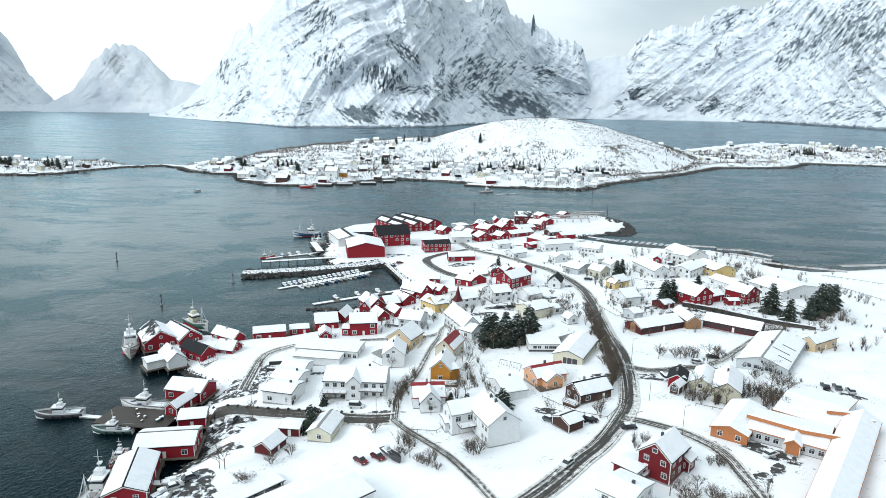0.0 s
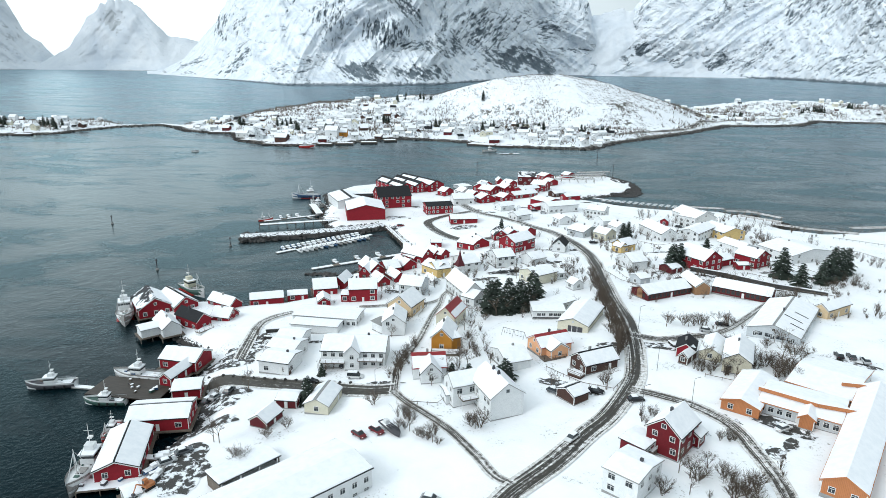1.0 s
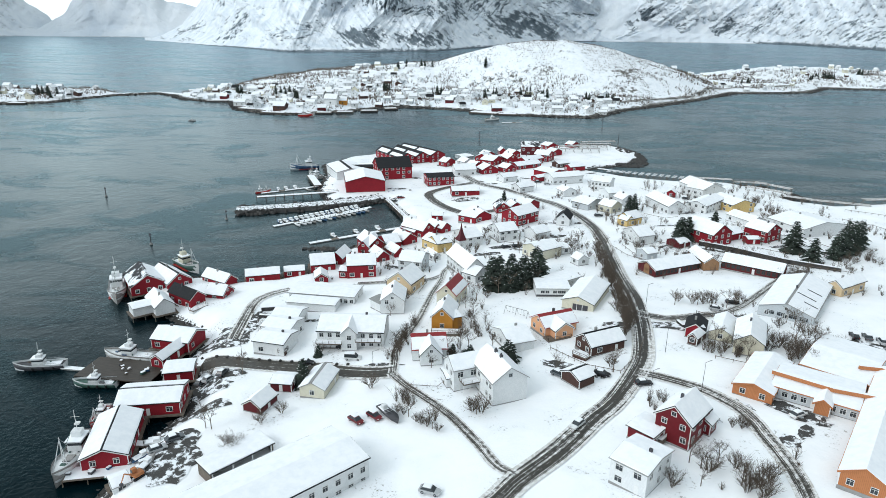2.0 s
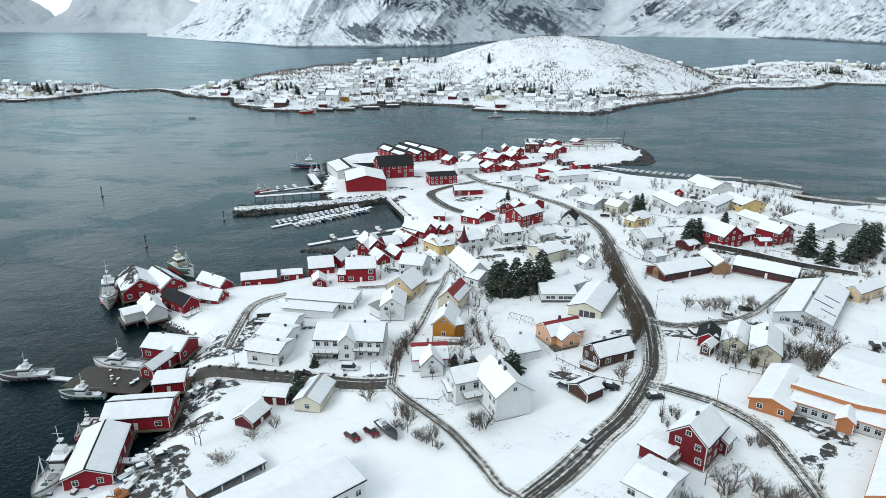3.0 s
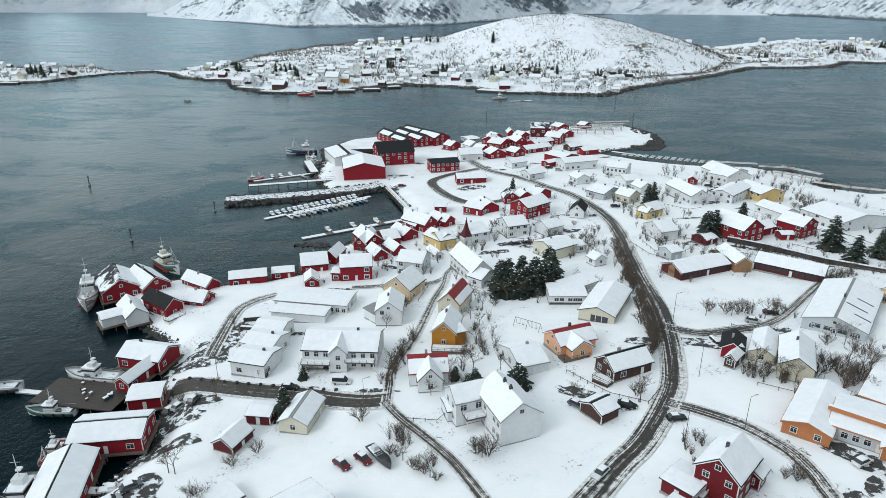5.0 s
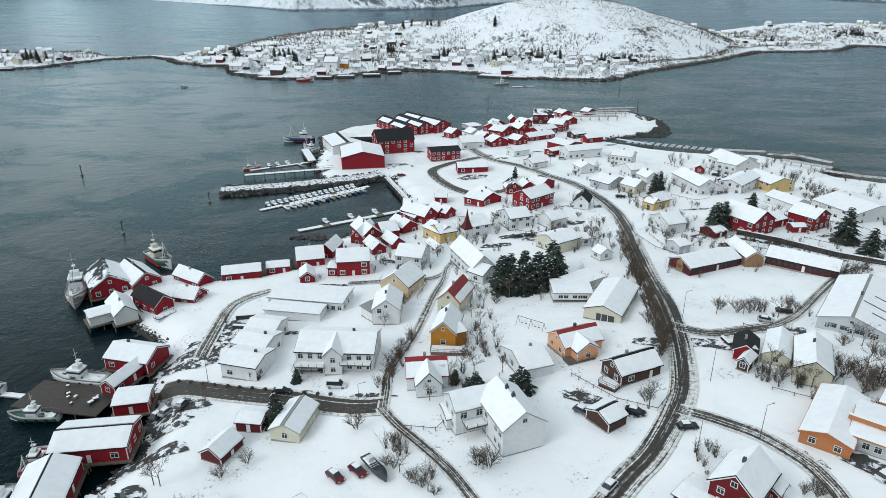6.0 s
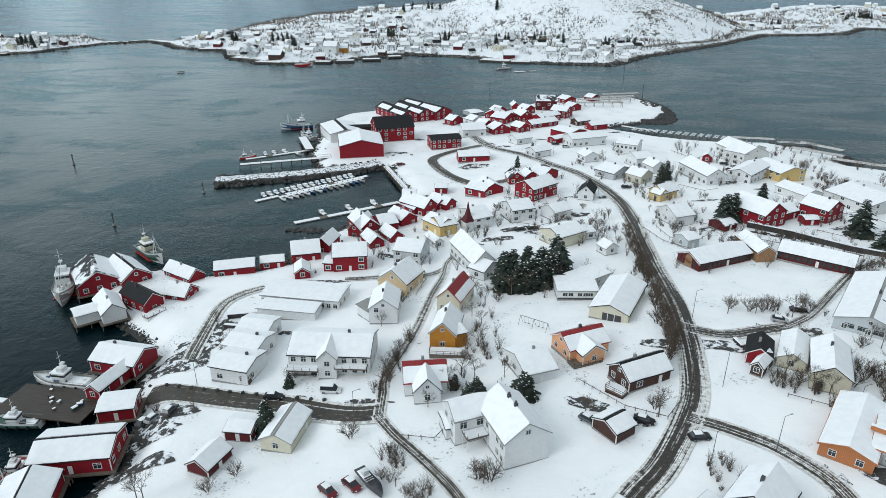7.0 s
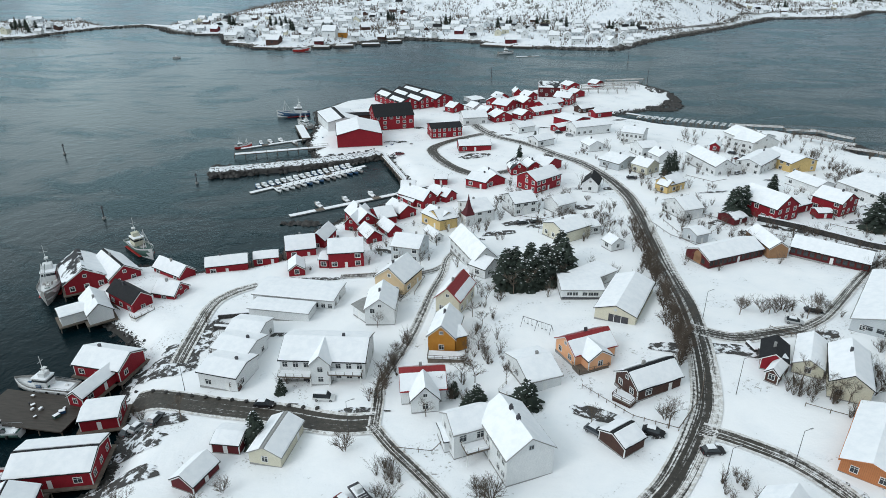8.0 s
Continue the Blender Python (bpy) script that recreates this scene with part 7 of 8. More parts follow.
def rubble(parent, line, offs, zs, n, seed, size=1.0):
    """Stones lying along a line at several offsets from it."""
    r = random.Random(seed)
    for k in range(n):
        i = r.randrange(len(line) - 1)
        p = line[i] + (line[i + 1] - line[i]) * r.random()
        q = line[i + 1] - line[i]
        q = q / (np.linalg.norm(q) + 1e-9)
        j = r.randrange(len(offs))
        o = offs[j] + r.uniform(-0.8, 0.8)
        s = part("stone", r.choice(STONES), M["stone"], parent)
        sc = size * r.uniform(0.8, 1.9)
        s.matrix_local = Matrix.LocRotScale((p[0] - q[1] * o, p[1] + q[0] * o, zs[j] + r.uniform(-0.2, 0.3)), Euler((r.uniform(0, 3), r.uniform(0, 3), r.uniform(0, 3))), (sc, sc, sc * 0.8))


rubble(bw, bw_line, [-7.2, -6.0, -5.2, 5.2, 6.0, 7.2], [0.2, 0.8, 1.5, 1.5, 0.8, 0.2], 230, 9, 1.4)


def timber_pier(label, x0, y0, x1, y1, w, z, rail=True, deck="timber", snow=True):
    dx, dy = x1 - x0, y1 - y0
    L = math.hypot(dx, dy)
    root = thing("pier", label, "pier", pose((x0 + x1) / 2, (y0 + y1) / 2, z, 0, 0, math.degrees(math.atan2(dy, dx))))
    part("deck", box_mesh(-L / 2, L / 2, -w / 2, w / 2, -0.3, 0), M[deck], root)
    if snow:
        part("snow_strip", box_mesh(-L / 2 + 0.3, L / 2 - 0.3, -w / 2 + 0.25, w / 2 - 0.25, 0, 0.1, 0.03), M["roof_snow"], root, "trodden snow on the deck")
    n = max(2, int(L / 5))
    for k in range(n + 1):
        for sy in (-1, 1):
            part("pile", cap("pierpile%.1f" % z, lambda: rod((0, 0, -z - 2.5), (0, 0, -0.3), 0.16, 0.14)), M["timber"], root).location = (-L / 2 + L * k / n, sy * (w / 2 - 0.2), 0)
            if rail:
                part("rail_post", cap("railpost", lambda: box_mesh(-0.05, 0.05, -0.05, 0.05, 0, 1.1)), M["timber"], root).location = (-L / 2 + L * k / n, sy * (w / 2 - 0.1), 0)
    if rail:
        for sy in (-1, 1):
            part("rail", box_mesh(-L / 2, L / 2, sy * (w / 2 - 0.1) - 0.04, sy * (w / 2 - 0.1) + 0.04, 1.0, 1.12), M["timber"], root)
    return root


timber_pier("long timber loading pier along the breakwater", -128, 371, -84, 388, 4.0, 2.6)
timber_pier("broad timber fishing quay with wet planks", -113, 176.4, -90, 174.2, 11.5, 1.8, False, deck="wetplank", snow=False)
timber_pier("timber quay front of the marina", -52.5, 374, -35.5, 334, 3.0, 2.4)
timber_pier("timber landing by the fish hall", -100, 404, -112, 432, 5.0, 2.2, False)
timber_pier("timber pier by the red boathouse", -93, 141.5, -76, 141.5, 2.5, 1.8, False)
timber_pier("snowy landing in front of the boathouse", -90, 129.5, -70, 134.5, 5.0, 1.7, False)
timber_pier("old timber walkway over the shore", 84, 476, 104, 462, 3.0, 1.8, False)


# ---- sea marks, poles and lamps ----
def sea_mark(x, y, h):
    root = thing("sea_mark", "dark iron sea mark pole in the water", "sea mark", pose(x, y, 0), "sea marks")
    part("pole", rod((0, 0, -3), (0, 0, h), 0.3, 0.2, 8), M["darksteel"], root)
    part("topmark", rod((0, 0, h), (0, 0, h + 1.1), 0.65, 0.1, 8), M["darksteel"], root)
    part("base", rod((0, 0, -3), (0, 0, 0.8), 1.0, 0.7, 8), M["concrete"], root)


for x, y, h in ((-219.2, 373.3, 4.5), (-150.6, 290.3, 4.5), (-131.4, 333.2, 4), (-1, 598, 7), (122.4, 683, 9), (118, 578, 10)):
    sea_mark(x, y, h)


def lamp_post(x, y, h, rot):
    root = thing("street_lamp", "tall thin street lamp post in snow", "street lamp", pose(x, y, surface_z(x, y), 0, 0, rot), "street lamps")
    part("pole", rod((0, 0, -0.5), (0, 0, h), 0.075, 0.045, 8), M["darksteel"], root)
    part("arm", rod((0, 0, h), (1.2, 0, h + 0.25), 0.05, 0.04), M["darksteel"], root)
    part("lamp_head", box_mesh(1.1, 1.75, -0.13, 0.13, h + 0.2, h + 0.32, 0.03), M["steel"], root)


for x, y, h in ((55.2, 210, 8), (53.5, 179.4, 9), (42.7, 152.5, 9), (56.8, 158.3, 8), (-26.6, 166.6, 8), (-68.5, 182, 7), (47.3, 323.7, 7), (70.7, 373.9, 7), (24.5, 393.7, 7), (78.4, 172, 6), (34.2, 394.4, 7)):
    lamp_post(x, y, h, 20)


# ---- fences ----
def fence(label, pts, h=1.0, step=2.2):
    root = thing("fence", label, "fence", pose(0, 0, 0))
    for (x0, y0), (x1, y1) in zip(pts, pts[1:]):
        L = math.hypot(x1 - x0, y1 - y0)
        n = max(1, int(L / step))
        for k in range(n):
            a, b = k / n, (k + 1) / n
            p = Vector((x0 + (x1 - x0) * a, y0 + (y1 - y0) * a, 0))
            q = Vector((x0 + (x1 - x0) * b, y0 + (y1 - y0) * b, 0))
            p.z, q.z = surface_z(p.x, p.y), surface_z(q.x, q.y)
            part("post", cap("fencepost%.1f" % h, lambda: box_mesh(-0.06, 0.06, -0.06, 0.06, -0.3, h)), M["timber"], root).location = p
            part("rail", rod(p + Vector((0, 0, h * 0.75)), q + Vector((0, 0, h * 0.75)), 0.09, 0.09, 4), M["timber"], root)
    return root


fence("weathered board fence round the log house", [(22, 182), (31, 172), (39, 168), (46, 178), (49, 186)])
fence("low garden fence under snow", [(-17, 162), (-9, 161), (-6, 166)])
fence("dark fence above the stable", [(92, 272), (108, 262), (128, 258), (142, 250)], 1.3)
fence("dark post fence along the shore field", [(199.0, 366.7), (209.7, 360.3), (223.6, 349.6)], 1.2, 2.6)
fence("dark post fence along the shore field", [(186.6, 345.2), (195.3, 333.9), (199.7, 309.8)], 1.2, 2.6)
fence("low fence beside the upper lane", [(97.5, 404.1), (106.8, 384.0), (110.8, 352.2)], 1.2, 2.6)
fence("garden fence round the white house", [(62.4, 282.8), (64.8, 272.9), (71.4, 268.6), (78.5, 275.0)], 1.2, 2.6)
for pts in ([(57.5, 282), (62, 270), (70, 262)], [(84, 336), (92, 326), (99, 330)], [(60, 335), (66, 330), (71, 333)], [(12, 288), (20, 284), (26, 288)], [(136, 300), (146, 294), (150, 284)],
            [(118, 280), (126, 274), (134, 276)], [(70, 206), (78, 200), (84, 196)], [(66, 176), (74, 172), (80, 176)], [(-20, 226), (-18, 236), (-24, 240)], [(28, 280), (38, 276), (44, 282)]):
    fence("weathered garden fence half sunk in snow", pts, 1.1, 4.2)
fence("low fence by the red barn", [(70, 296), (80, 286), (93, 276)], 1.1)


# ---- fish drying racks ----
def rack(label, x, y, rot, L, W, h, n, snowy=False):
    z = max(0.6, surface_z(x, y))
    root = thing("drying_rack", label, "rack", pose(x, y, z, 0, 0, rot), "fish drying racks")
    for k in range(n + 1):
        a = -L / 2 + L * k / n
        for sy in (-1, 1):
            part("leg", cap("rack_leg%.1f_%.1f" % (W, h), lambda: rod((0, -W / 2, -1.0), (0, W * 0.1, h), 0.14)), M["timber"], root).matrix_local = pose(a, 0, 0, 0, 0, 0 if sy < 0 else 180)
        part("beam", cap("rack_beam%.1f" % W, lambda: rod((0, -W / 2, 0), (0, W / 2, 0), 0.08)), M["timber"], root).location = (a, 0, h - 0.4)
    for k in range(9 if L > 20 else 5):
        b = -W / 2 + W * k / (8 if L > 20 else 4)
        part("pole", cap("rack_pole%.1f_%d" % (L, k % 2 or snowy), lambda: rod((-L / 2, 0, 0), (L / 2, 0, 0), 0.16 if snowy else 0.12)), M["roof_snow"] if k % 2 or snowy else M["timber"], root).location = (0, b, h - 0.28)
    return root


for k in range(14):
    rack("bare timber fish drying rack dusted with snow", 90 + 4.0 * k, 462 - 1.5 * k, 62, 8, 2.2, 2.8, 2, True)
for x, y, rot, L in ((92, 560, 12, 34), (84, 548, 10, 40), (100, 572, 14, 30), (78, 534, 8, 34)):
    rack("long timber fish drying rack on the skerry", x, y, rot, L, 5, 3.4, 5)
for x, y, rot, L in ((150, 436, -8, 26), (172, 428, -10, 20), (184, 424, -50, 24), (176, 410, -40, 26), (190, 392, -32, 24), (205, 384, -20, 30), (235, 388, 10, 34), (280, 394, 0, 40)):
    rack("long timber drying rack by the shore", x, y, rot, L, 5, 3.2, 5)


# ---- church spire ----
sp = thing("spire", "dark red shingled spire over a white tower", "spire", pose(-6.9, 284.2, surface_z(-6.9, 284.2), 0, 0, 30))
part("tower", box_mesh(-2.0, 2.0, -2.0, 2.0, -0.5, 4.2, 0.03), M["white"], sp)
bm = bmesh.new()
ringz = [(3.1, 4.1), (2.2, 5.0), (1.3, 6.4), (0.55, 9.0), (0.05, 11.8)]
prev = None
for r, z in ringz:
    cur = [bm.verts.new((r * math.cos(radians(45 + 90 * k)), r * math.sin(radians(45 + 90 * k)), z)) for k in range(4)]
    if prev:
        for k in range(4):
            bm.faces.new((prev[k], prev[(k + 1) % 4], cur[(k + 1) % 4], cur[k]))
    else:
        bm.faces.new(cur[::-1])
    prev = cur
part("roof", bm, M["spire"], sp, "steep dark red spire roof")

# ---- shoreline rubble ----
shore_stones = thing("shore_rocks", "dark wet rocks along the tide line", "rocks", pose(0, 0, 0), kind="stuff")
bm = bmesh.new()
rr = random.Random(31)
for (x0, y0), (x1, y1) in zip(COAST[1:-3], COAST[2:-2]):
    L = math.hypot(x1 - x0, y1 - y0)
    for k in range(int(L / 0.7)):
        t = rr.random()
        o = rr.uniform(-2.5, 2.5)
        px, py = x0 + (x1 - x0) * t - (y1 - y0) / L * o, y0 + (y1 - y0) * t + (x1 - x0) / L * o
        s = rr.uniform(0.3, 1.1)
        zc = min(surface_z(px, py), 1.6)
        if zc < -1.2:
            continue
        m = Matrix.LocRotScale((px, py, zc), Euler((rr.uniform(0, 3), rr.uniform(0, 3), 0)), (s, s * rr.uniform(0.6, 1.2), s * 0.7))
        v = [bm.verts.new(m @ Vector(q)) for q in ((1, 0, -0.3), (0.2, 1, -0.2), (-1, 0.3, 0), (-0.3, -1, 0.1), (0.1, 0.2, 1), (0, 0, -0.9))]
        for a, b in ((0, 1), (1, 2), (2, 3), (3, 0)):
            bm.faces.new((v[a], v[b], v[4]))
            bm.faces.new((v[b], v[a], v[5]))
for cx, cy, lx, ly, n, big in ((-71.6, 290.8, 7.5, 2.2, 60, 1.9), (110, 494, 10, 4, 120, 2.2), (121, 508, 5, 10, 120, 2.4), (126, 528, 4, 12, 110, 2.4), (118, 552, 6, 14, 60, 2.0), (172, 432, 14, 4, 70, 1.8), (192, 408, 6, 9, 60, 1.8)):
    for k in range(n):
        a, q = rr.uniform(0, math.tau), math.sqrt(rr.random())
        px, py, w = cx + lx * q * math.cos(a), cy + ly * q * math.sin(a), big * rr.uniform(0.4, 1.0)
        m = Matrix.LocRotScale((px, py, max(surface_z(px, py), 0.0) - 0.1), Euler((rr.uniform(-0.4, 0.4), rr.uniform(-0.4, 0.4), rr.uniform(0, 6))), (w, w * rr.uniform(0.6, 1.2), w * 0.55))
        v = [bm.verts.new(m @ Vector(c)) for c in ((1, 0, -0.3), (0.2, 1, -0.2), (-1, 0.3, 0), (-0.3, -1, 0.1), (0.1, 0.2, 1), (0, 0, -0.9))]
        for a, b in ((0, 1), (1, 2), (2, 3), (3, 0)):
            bm.faces.new((v[a], v[b], v[4]))
            bm.faces.new((v[b], v[a], v[5]))
part("rocks", bm, M["stone"], shore_stones)


# ---- the island village ----
isl = random.Random(12)


def island_house(label, wall, L, W, h, rise, roof="roof_snow"):
    root = thing("house", label, "house", pose(0, 0, -500), "island houses")
    part("wall", gable_body(L, W, h, rise, 2.0), M[wall], root)
    part("roof", roof_layer(L, W, h, rise, 0.5, 0.4, 0.02, 0.15, 0, 1, segs=1), M["black"], root)
    if roof != "black":
        part("snow_cover", roof_layer(L, W, h, rise, 0.5, 0.36, 0.18, 0.3, 0.0, 2, segs=2), M[roof], root)
    for k in range(max(1, int(L / 5.5))):
        n = max(1, int(L / 5.5))
        f = part("window", cap("far_window", lambda: box_mesh(-0.55, 0.55, -0.05, 0.05, -0.65, 0.65)), M["glass"], root)
        f.location = (-L / 2 + L * (k + 0.5) / n, -W / 2 - 0.01, min(h - 0.9, 1.7))
    for sx in (-1,):
        part("window", cap("far_window_side", lambda: box_mesh(-0.05, 0.05, -0.5, 0.5, -0.6, 0.6)), M["glass"], root).location = (sx * (L / 2 + 0.01), 0, h * 0.65)
    return root


KINDS = [island_house(*a) for a in (
    ("white island house under snow", "white", 10, 8, 4.8, 3.0), ("long white island house", "white", 14, 8, 4.2, 2.6), ("small white island house", "white", 8, 7, 3.4, 2.6),
    ("grey island house with snowy roof", "grey", 11, 8, 4.2, 2.6), ("cream island house under snow", "cream", 9, 8, 4.6, 3.0), ("dark red island boathouse", "darkred", 10, 7, 3.4, 3.0),
    ("red island house under snow", "red", 9, 7, 4.2, 3.0), ("brown island house under snow", "brown", 10, 8, 3.4, 2.6), ("white island house with dark roof", "white", 10, 8, 3.6, 2.8, "black"), ("ochre island wharf house", "ochre", 9, 8, 4.4, 3.4))]
taken = []
heap = {}


def far_heap(mould, m):
    """Houses too far off to tell their parts: gathered by surface."""
    for o in mould.children:
        w = m @ o.matrix_basis
        verts, faces = heap.setdefault((o.name.split(".")[0], o.data.materials[0].name), ([], []))
        n = len(verts)
        verts += [tuple(w @ v.co) for v in o.data.vertices]
        faces += [tuple(n + i for i in f.vertices) for f in o.data.polygons]


def settle(k, x, y, rot, scale=1.0):
    if any((x - a) ** 2 + (y - b) ** 2 < 11.5**2 for a, b in taken):
        return False
    z = island_z(x, y)
    if z < 1.2 or z > 34:
        return False
    taken.append((x, y))
    if y > 930 or (y > 850 and len(taken) % 2):
        far_heap(KINDS[k], Matrix.LocRotScale((x, y, z), Euler((0, 0, radians(rot))), (scale,) * 3))
        return True
    copy_thing(KINDS[k], Matrix.LocRotScale((x, y, z), Euler((0, 0, radians(rot))), (scale,) * 3))
    return True


for x0, x1, y0, y1, n in ((-420, -330, 860, 1010, 12), (-320, -200, 770, 980, 70), (-230, -90, 800, 1200, 90), (-110, 40, 830, 960, 60), (20, 170, 780, 910, 60), (120, 210, 830, 900, 12), (-720, -540, 790, 960, 50),
                          (-420, -330, 860, 1010, 14), (-320, -120, 770, 980, 60), (-110, 170, 800, 940, 50), (250, 520, 1060, 1340, 50), (520, 850, 1180, 1440, 60)):
    for k in range(n):
        settle(isl.choice((0, 0, 1, 2, 2, 3, 3, 4, 7, 8, 0)), isl.uniform(x0, x1), isl.uniform(y0, y1), isl.choice((0, 5, -10, 20, 90, 80)) + isl.uniform(-8, 8), isl.uniform(0.62, 1.05))
for x, y, k, s in ((-268, 790, 3, 2.2), (-232, 764, 7, 1.4), (-208, 770, 5, 1.0), (-186, 772, 5, 1.0), (-168, 808, 9, 1.1), (-164, 776, 4, 1.0), (-140, 790, 7, 1.0), (-118, 800, 7, 1.0), (-60, 850, 6, 1.1), (-40, 840, 5, 1.0), (18, 790, 5, 1.2), (34, 800, 6, 1.0),
                   (390, 1140, 6, 1.6), (-180, 800, 0, 1.5), (-150, 815, 0, 1.6), (-370, 870, 5, 1.0), (-340, 872, 5, 1.0), (-352, 860, 6, 1.0)):
    settle(k, x, y, isl.uniform(-15, 15), s)

heap_root = thing("houses", "small snow-roofed island houses far across the sound", "houses", pose(0, 0, 0), kind="stuff")
for (part_name, mat_name), (verts, faces) in heap.items():
    me = bpy.data.meshes.new(part_name)
    me.from_pydata(verts, [], faces)
    me.materials.append(bpy.data.materials[mat_name])
    part(part_name, me, bpy.data.materials[mat_name], heap_root)


def wharf(x, y, rot, L, W):
    """A dark timber wharf on piles at the island's edge."""
    root = thing("wharf", "dark timber wharf on piles with snow", "wharf", pose(x, y, 2.0, 0, 0, rot), "island wharves")
    part("deck", box_mesh(-L / 2, L / 2, -W / 2, W / 2, -0.5, 0.0), M["timber"], root)
    part("fender_wall", box_mesh(-L / 2, L / 2, -W / 2 - 0.05, -W / 2 + 0.4, -2.6, -0.5), M["stone"], root, "dark wet timber front")
    part("snow_strip", box_mesh(-L / 2 + 1, L / 2 - 1, -W / 2 + 1.2, W / 2 - 0.4, 0, 0.15, 0.05), M["roof_snow"], root)


for x, y, rot, L, W in ((-272, 782, -20, 34, 14), (-236, 752, -10, 30, 12), (-205, 752, 0, 24, 12), (-180, 758, 5, 18, 10), (-158, 768, 8, 20, 10), (-132, 782, 12, 20, 10), (-110, 806, 20, 16, 10), (-70, 836, 5, 30, 10), (-36, 824, -15, 22, 12),
                        (4, 782, -20, 34, 16), (30, 772, -5, 22, 12), (-345, 860, 5, 30, 10), (-385, 905, 10, 20, 10), (-575, 800, 10, 22, 10)):
    wharf(x, y, rot, L, W)
ribbon("road", [(-430, 985), (-380, 960), (-320, 905), (-270, 880), (-200, 868), (-130, 872), (-60, 880), (10, 862), (80, 846), (140, 850), (210, 905), (300, 985), (372, 1090), (450, 1130), (520, 1160)], 9.0, M["road"], "snowy road along the island shore", 0.5, 4, island_z)

# bare scrub, dark spruces and stones on the island hill
built = {(int(a // 5) + i, int(b // 5) + j) for a, b in taken for i in (-1, 0, 1) for j in (-1, 0, 1)}
sv, sf = [], []
for k in range(90000):
    x, y = isl.uniform(-740, 800), isl.uniform(770, 1350)
    z = island_z(x, y)
    if z < 2.8 or (0.6 * value_noise(x / 45.0, y / 45.0, 3) + 0.4 * value_noise(x / 14.0, y / 14.0, 5) < 0.42) or (int(x // 5), int(y // 5)) in built:
        continue
    h = isl.uniform(0.6, 1.9) if isl.random() < 0.72 or z > 30 else isl.uniform(2.2, 5.5)
    for j in range(3):
        a = isl.uniform(0, math.tau)
        dx, dy, w = math.cos(a) * h * 0.4, math.sin(a) * h * 0.4, 0.16 + 0.03 * h
        n = len(sv)
        sv += [(x + w + 0.4 * dx, y, z - 0.3), (x - w + 0.4 * dx, y, z - 0.3), (x + dx, y + dy, z + h)]
        sf.append((n, n + 1, n + 2))
scrub = bpy.data.meshes.new("scrub")
scrub.from_pydata(sv, [], sf)
st = thing("scrub", "sparse bare scrub on the snowy hill", "bushes", pose(0, 0, 0), kind="stuff")
part("twigs", scrub, M["twig"], st)
for x, y, n in ((12, 890, 5), (165, 880, 4), (80, 895, 4), (-330, 905, 3), (-235, 850, 3), (-190, 830, 3), (590, 1250, 6), (620, 1260, 6), (-560, 850, 3), (-585, 860, 5), (-640, 850, 5), (-270, 900, 5), (-140, 950, 6), (-60, 930, 5), (700, 1290, 6), (450, 1180, 4), (0, 1050, 2), (-130, 1100, 3), (-90, 1100, 3), (130, 860, 2), (60, 930, 4)):
    for k in range(n):
        a, b = x + isl.uniform(-9, 9), y + isl.uniform(-9, 9)
        copy_thing(isl.choice(SPRUCE), Matrix.LocRotScale((a, b, island_z(a, b) - 0.2), Euler((0, 0, isl.uniform(0, 6))), (isl.uniform(0.9, 1.3),) * 3))
rim = thing("shore_rocks", "dark rocky rim of the island shore", "rocks", pose(0, 0, 0), kind="stuff")
bm = bmesh.new()
for (x0, y0), (x1, y1) in zip(ISLAND[:23], ISLAND[1:24]):
    L = math.hypot(x1 - x0, y1 - y0)
    for k in range(int(L / 0.5)):
        t, o = isl.random(), isl.uniform(-5, 4)
        px, py = x0 + (x1 - x0) * t - (y1 - y0) / L * o, y0 + (y1 - y0) * t + (x1 - x0) / L * o
        s = isl.uniform(0.6, 1.7)
        m = Matrix.LocRotScale((px, py, min(max(island_z(px, py), -0.2), 2.0)), Euler((isl.uniform(0, 3), isl.uniform(0, 3), 0)), (s, s, s * 0.6))
        v = [bm.verts.new(m @ Vector(q)) for q in ((1, 0, -0.3), (0.2, 1, -0.2), (-1, 0.3, 0), (-0.3, -1, 0.1), (0.1, 0.2, 1))]
        for a, b in ((0, 1), (1, 2), (2, 3), (3, 0)):
            bm.faces.new((v[a], v[b], v[4]))
part("rocks", bm, M["stone"], rim)


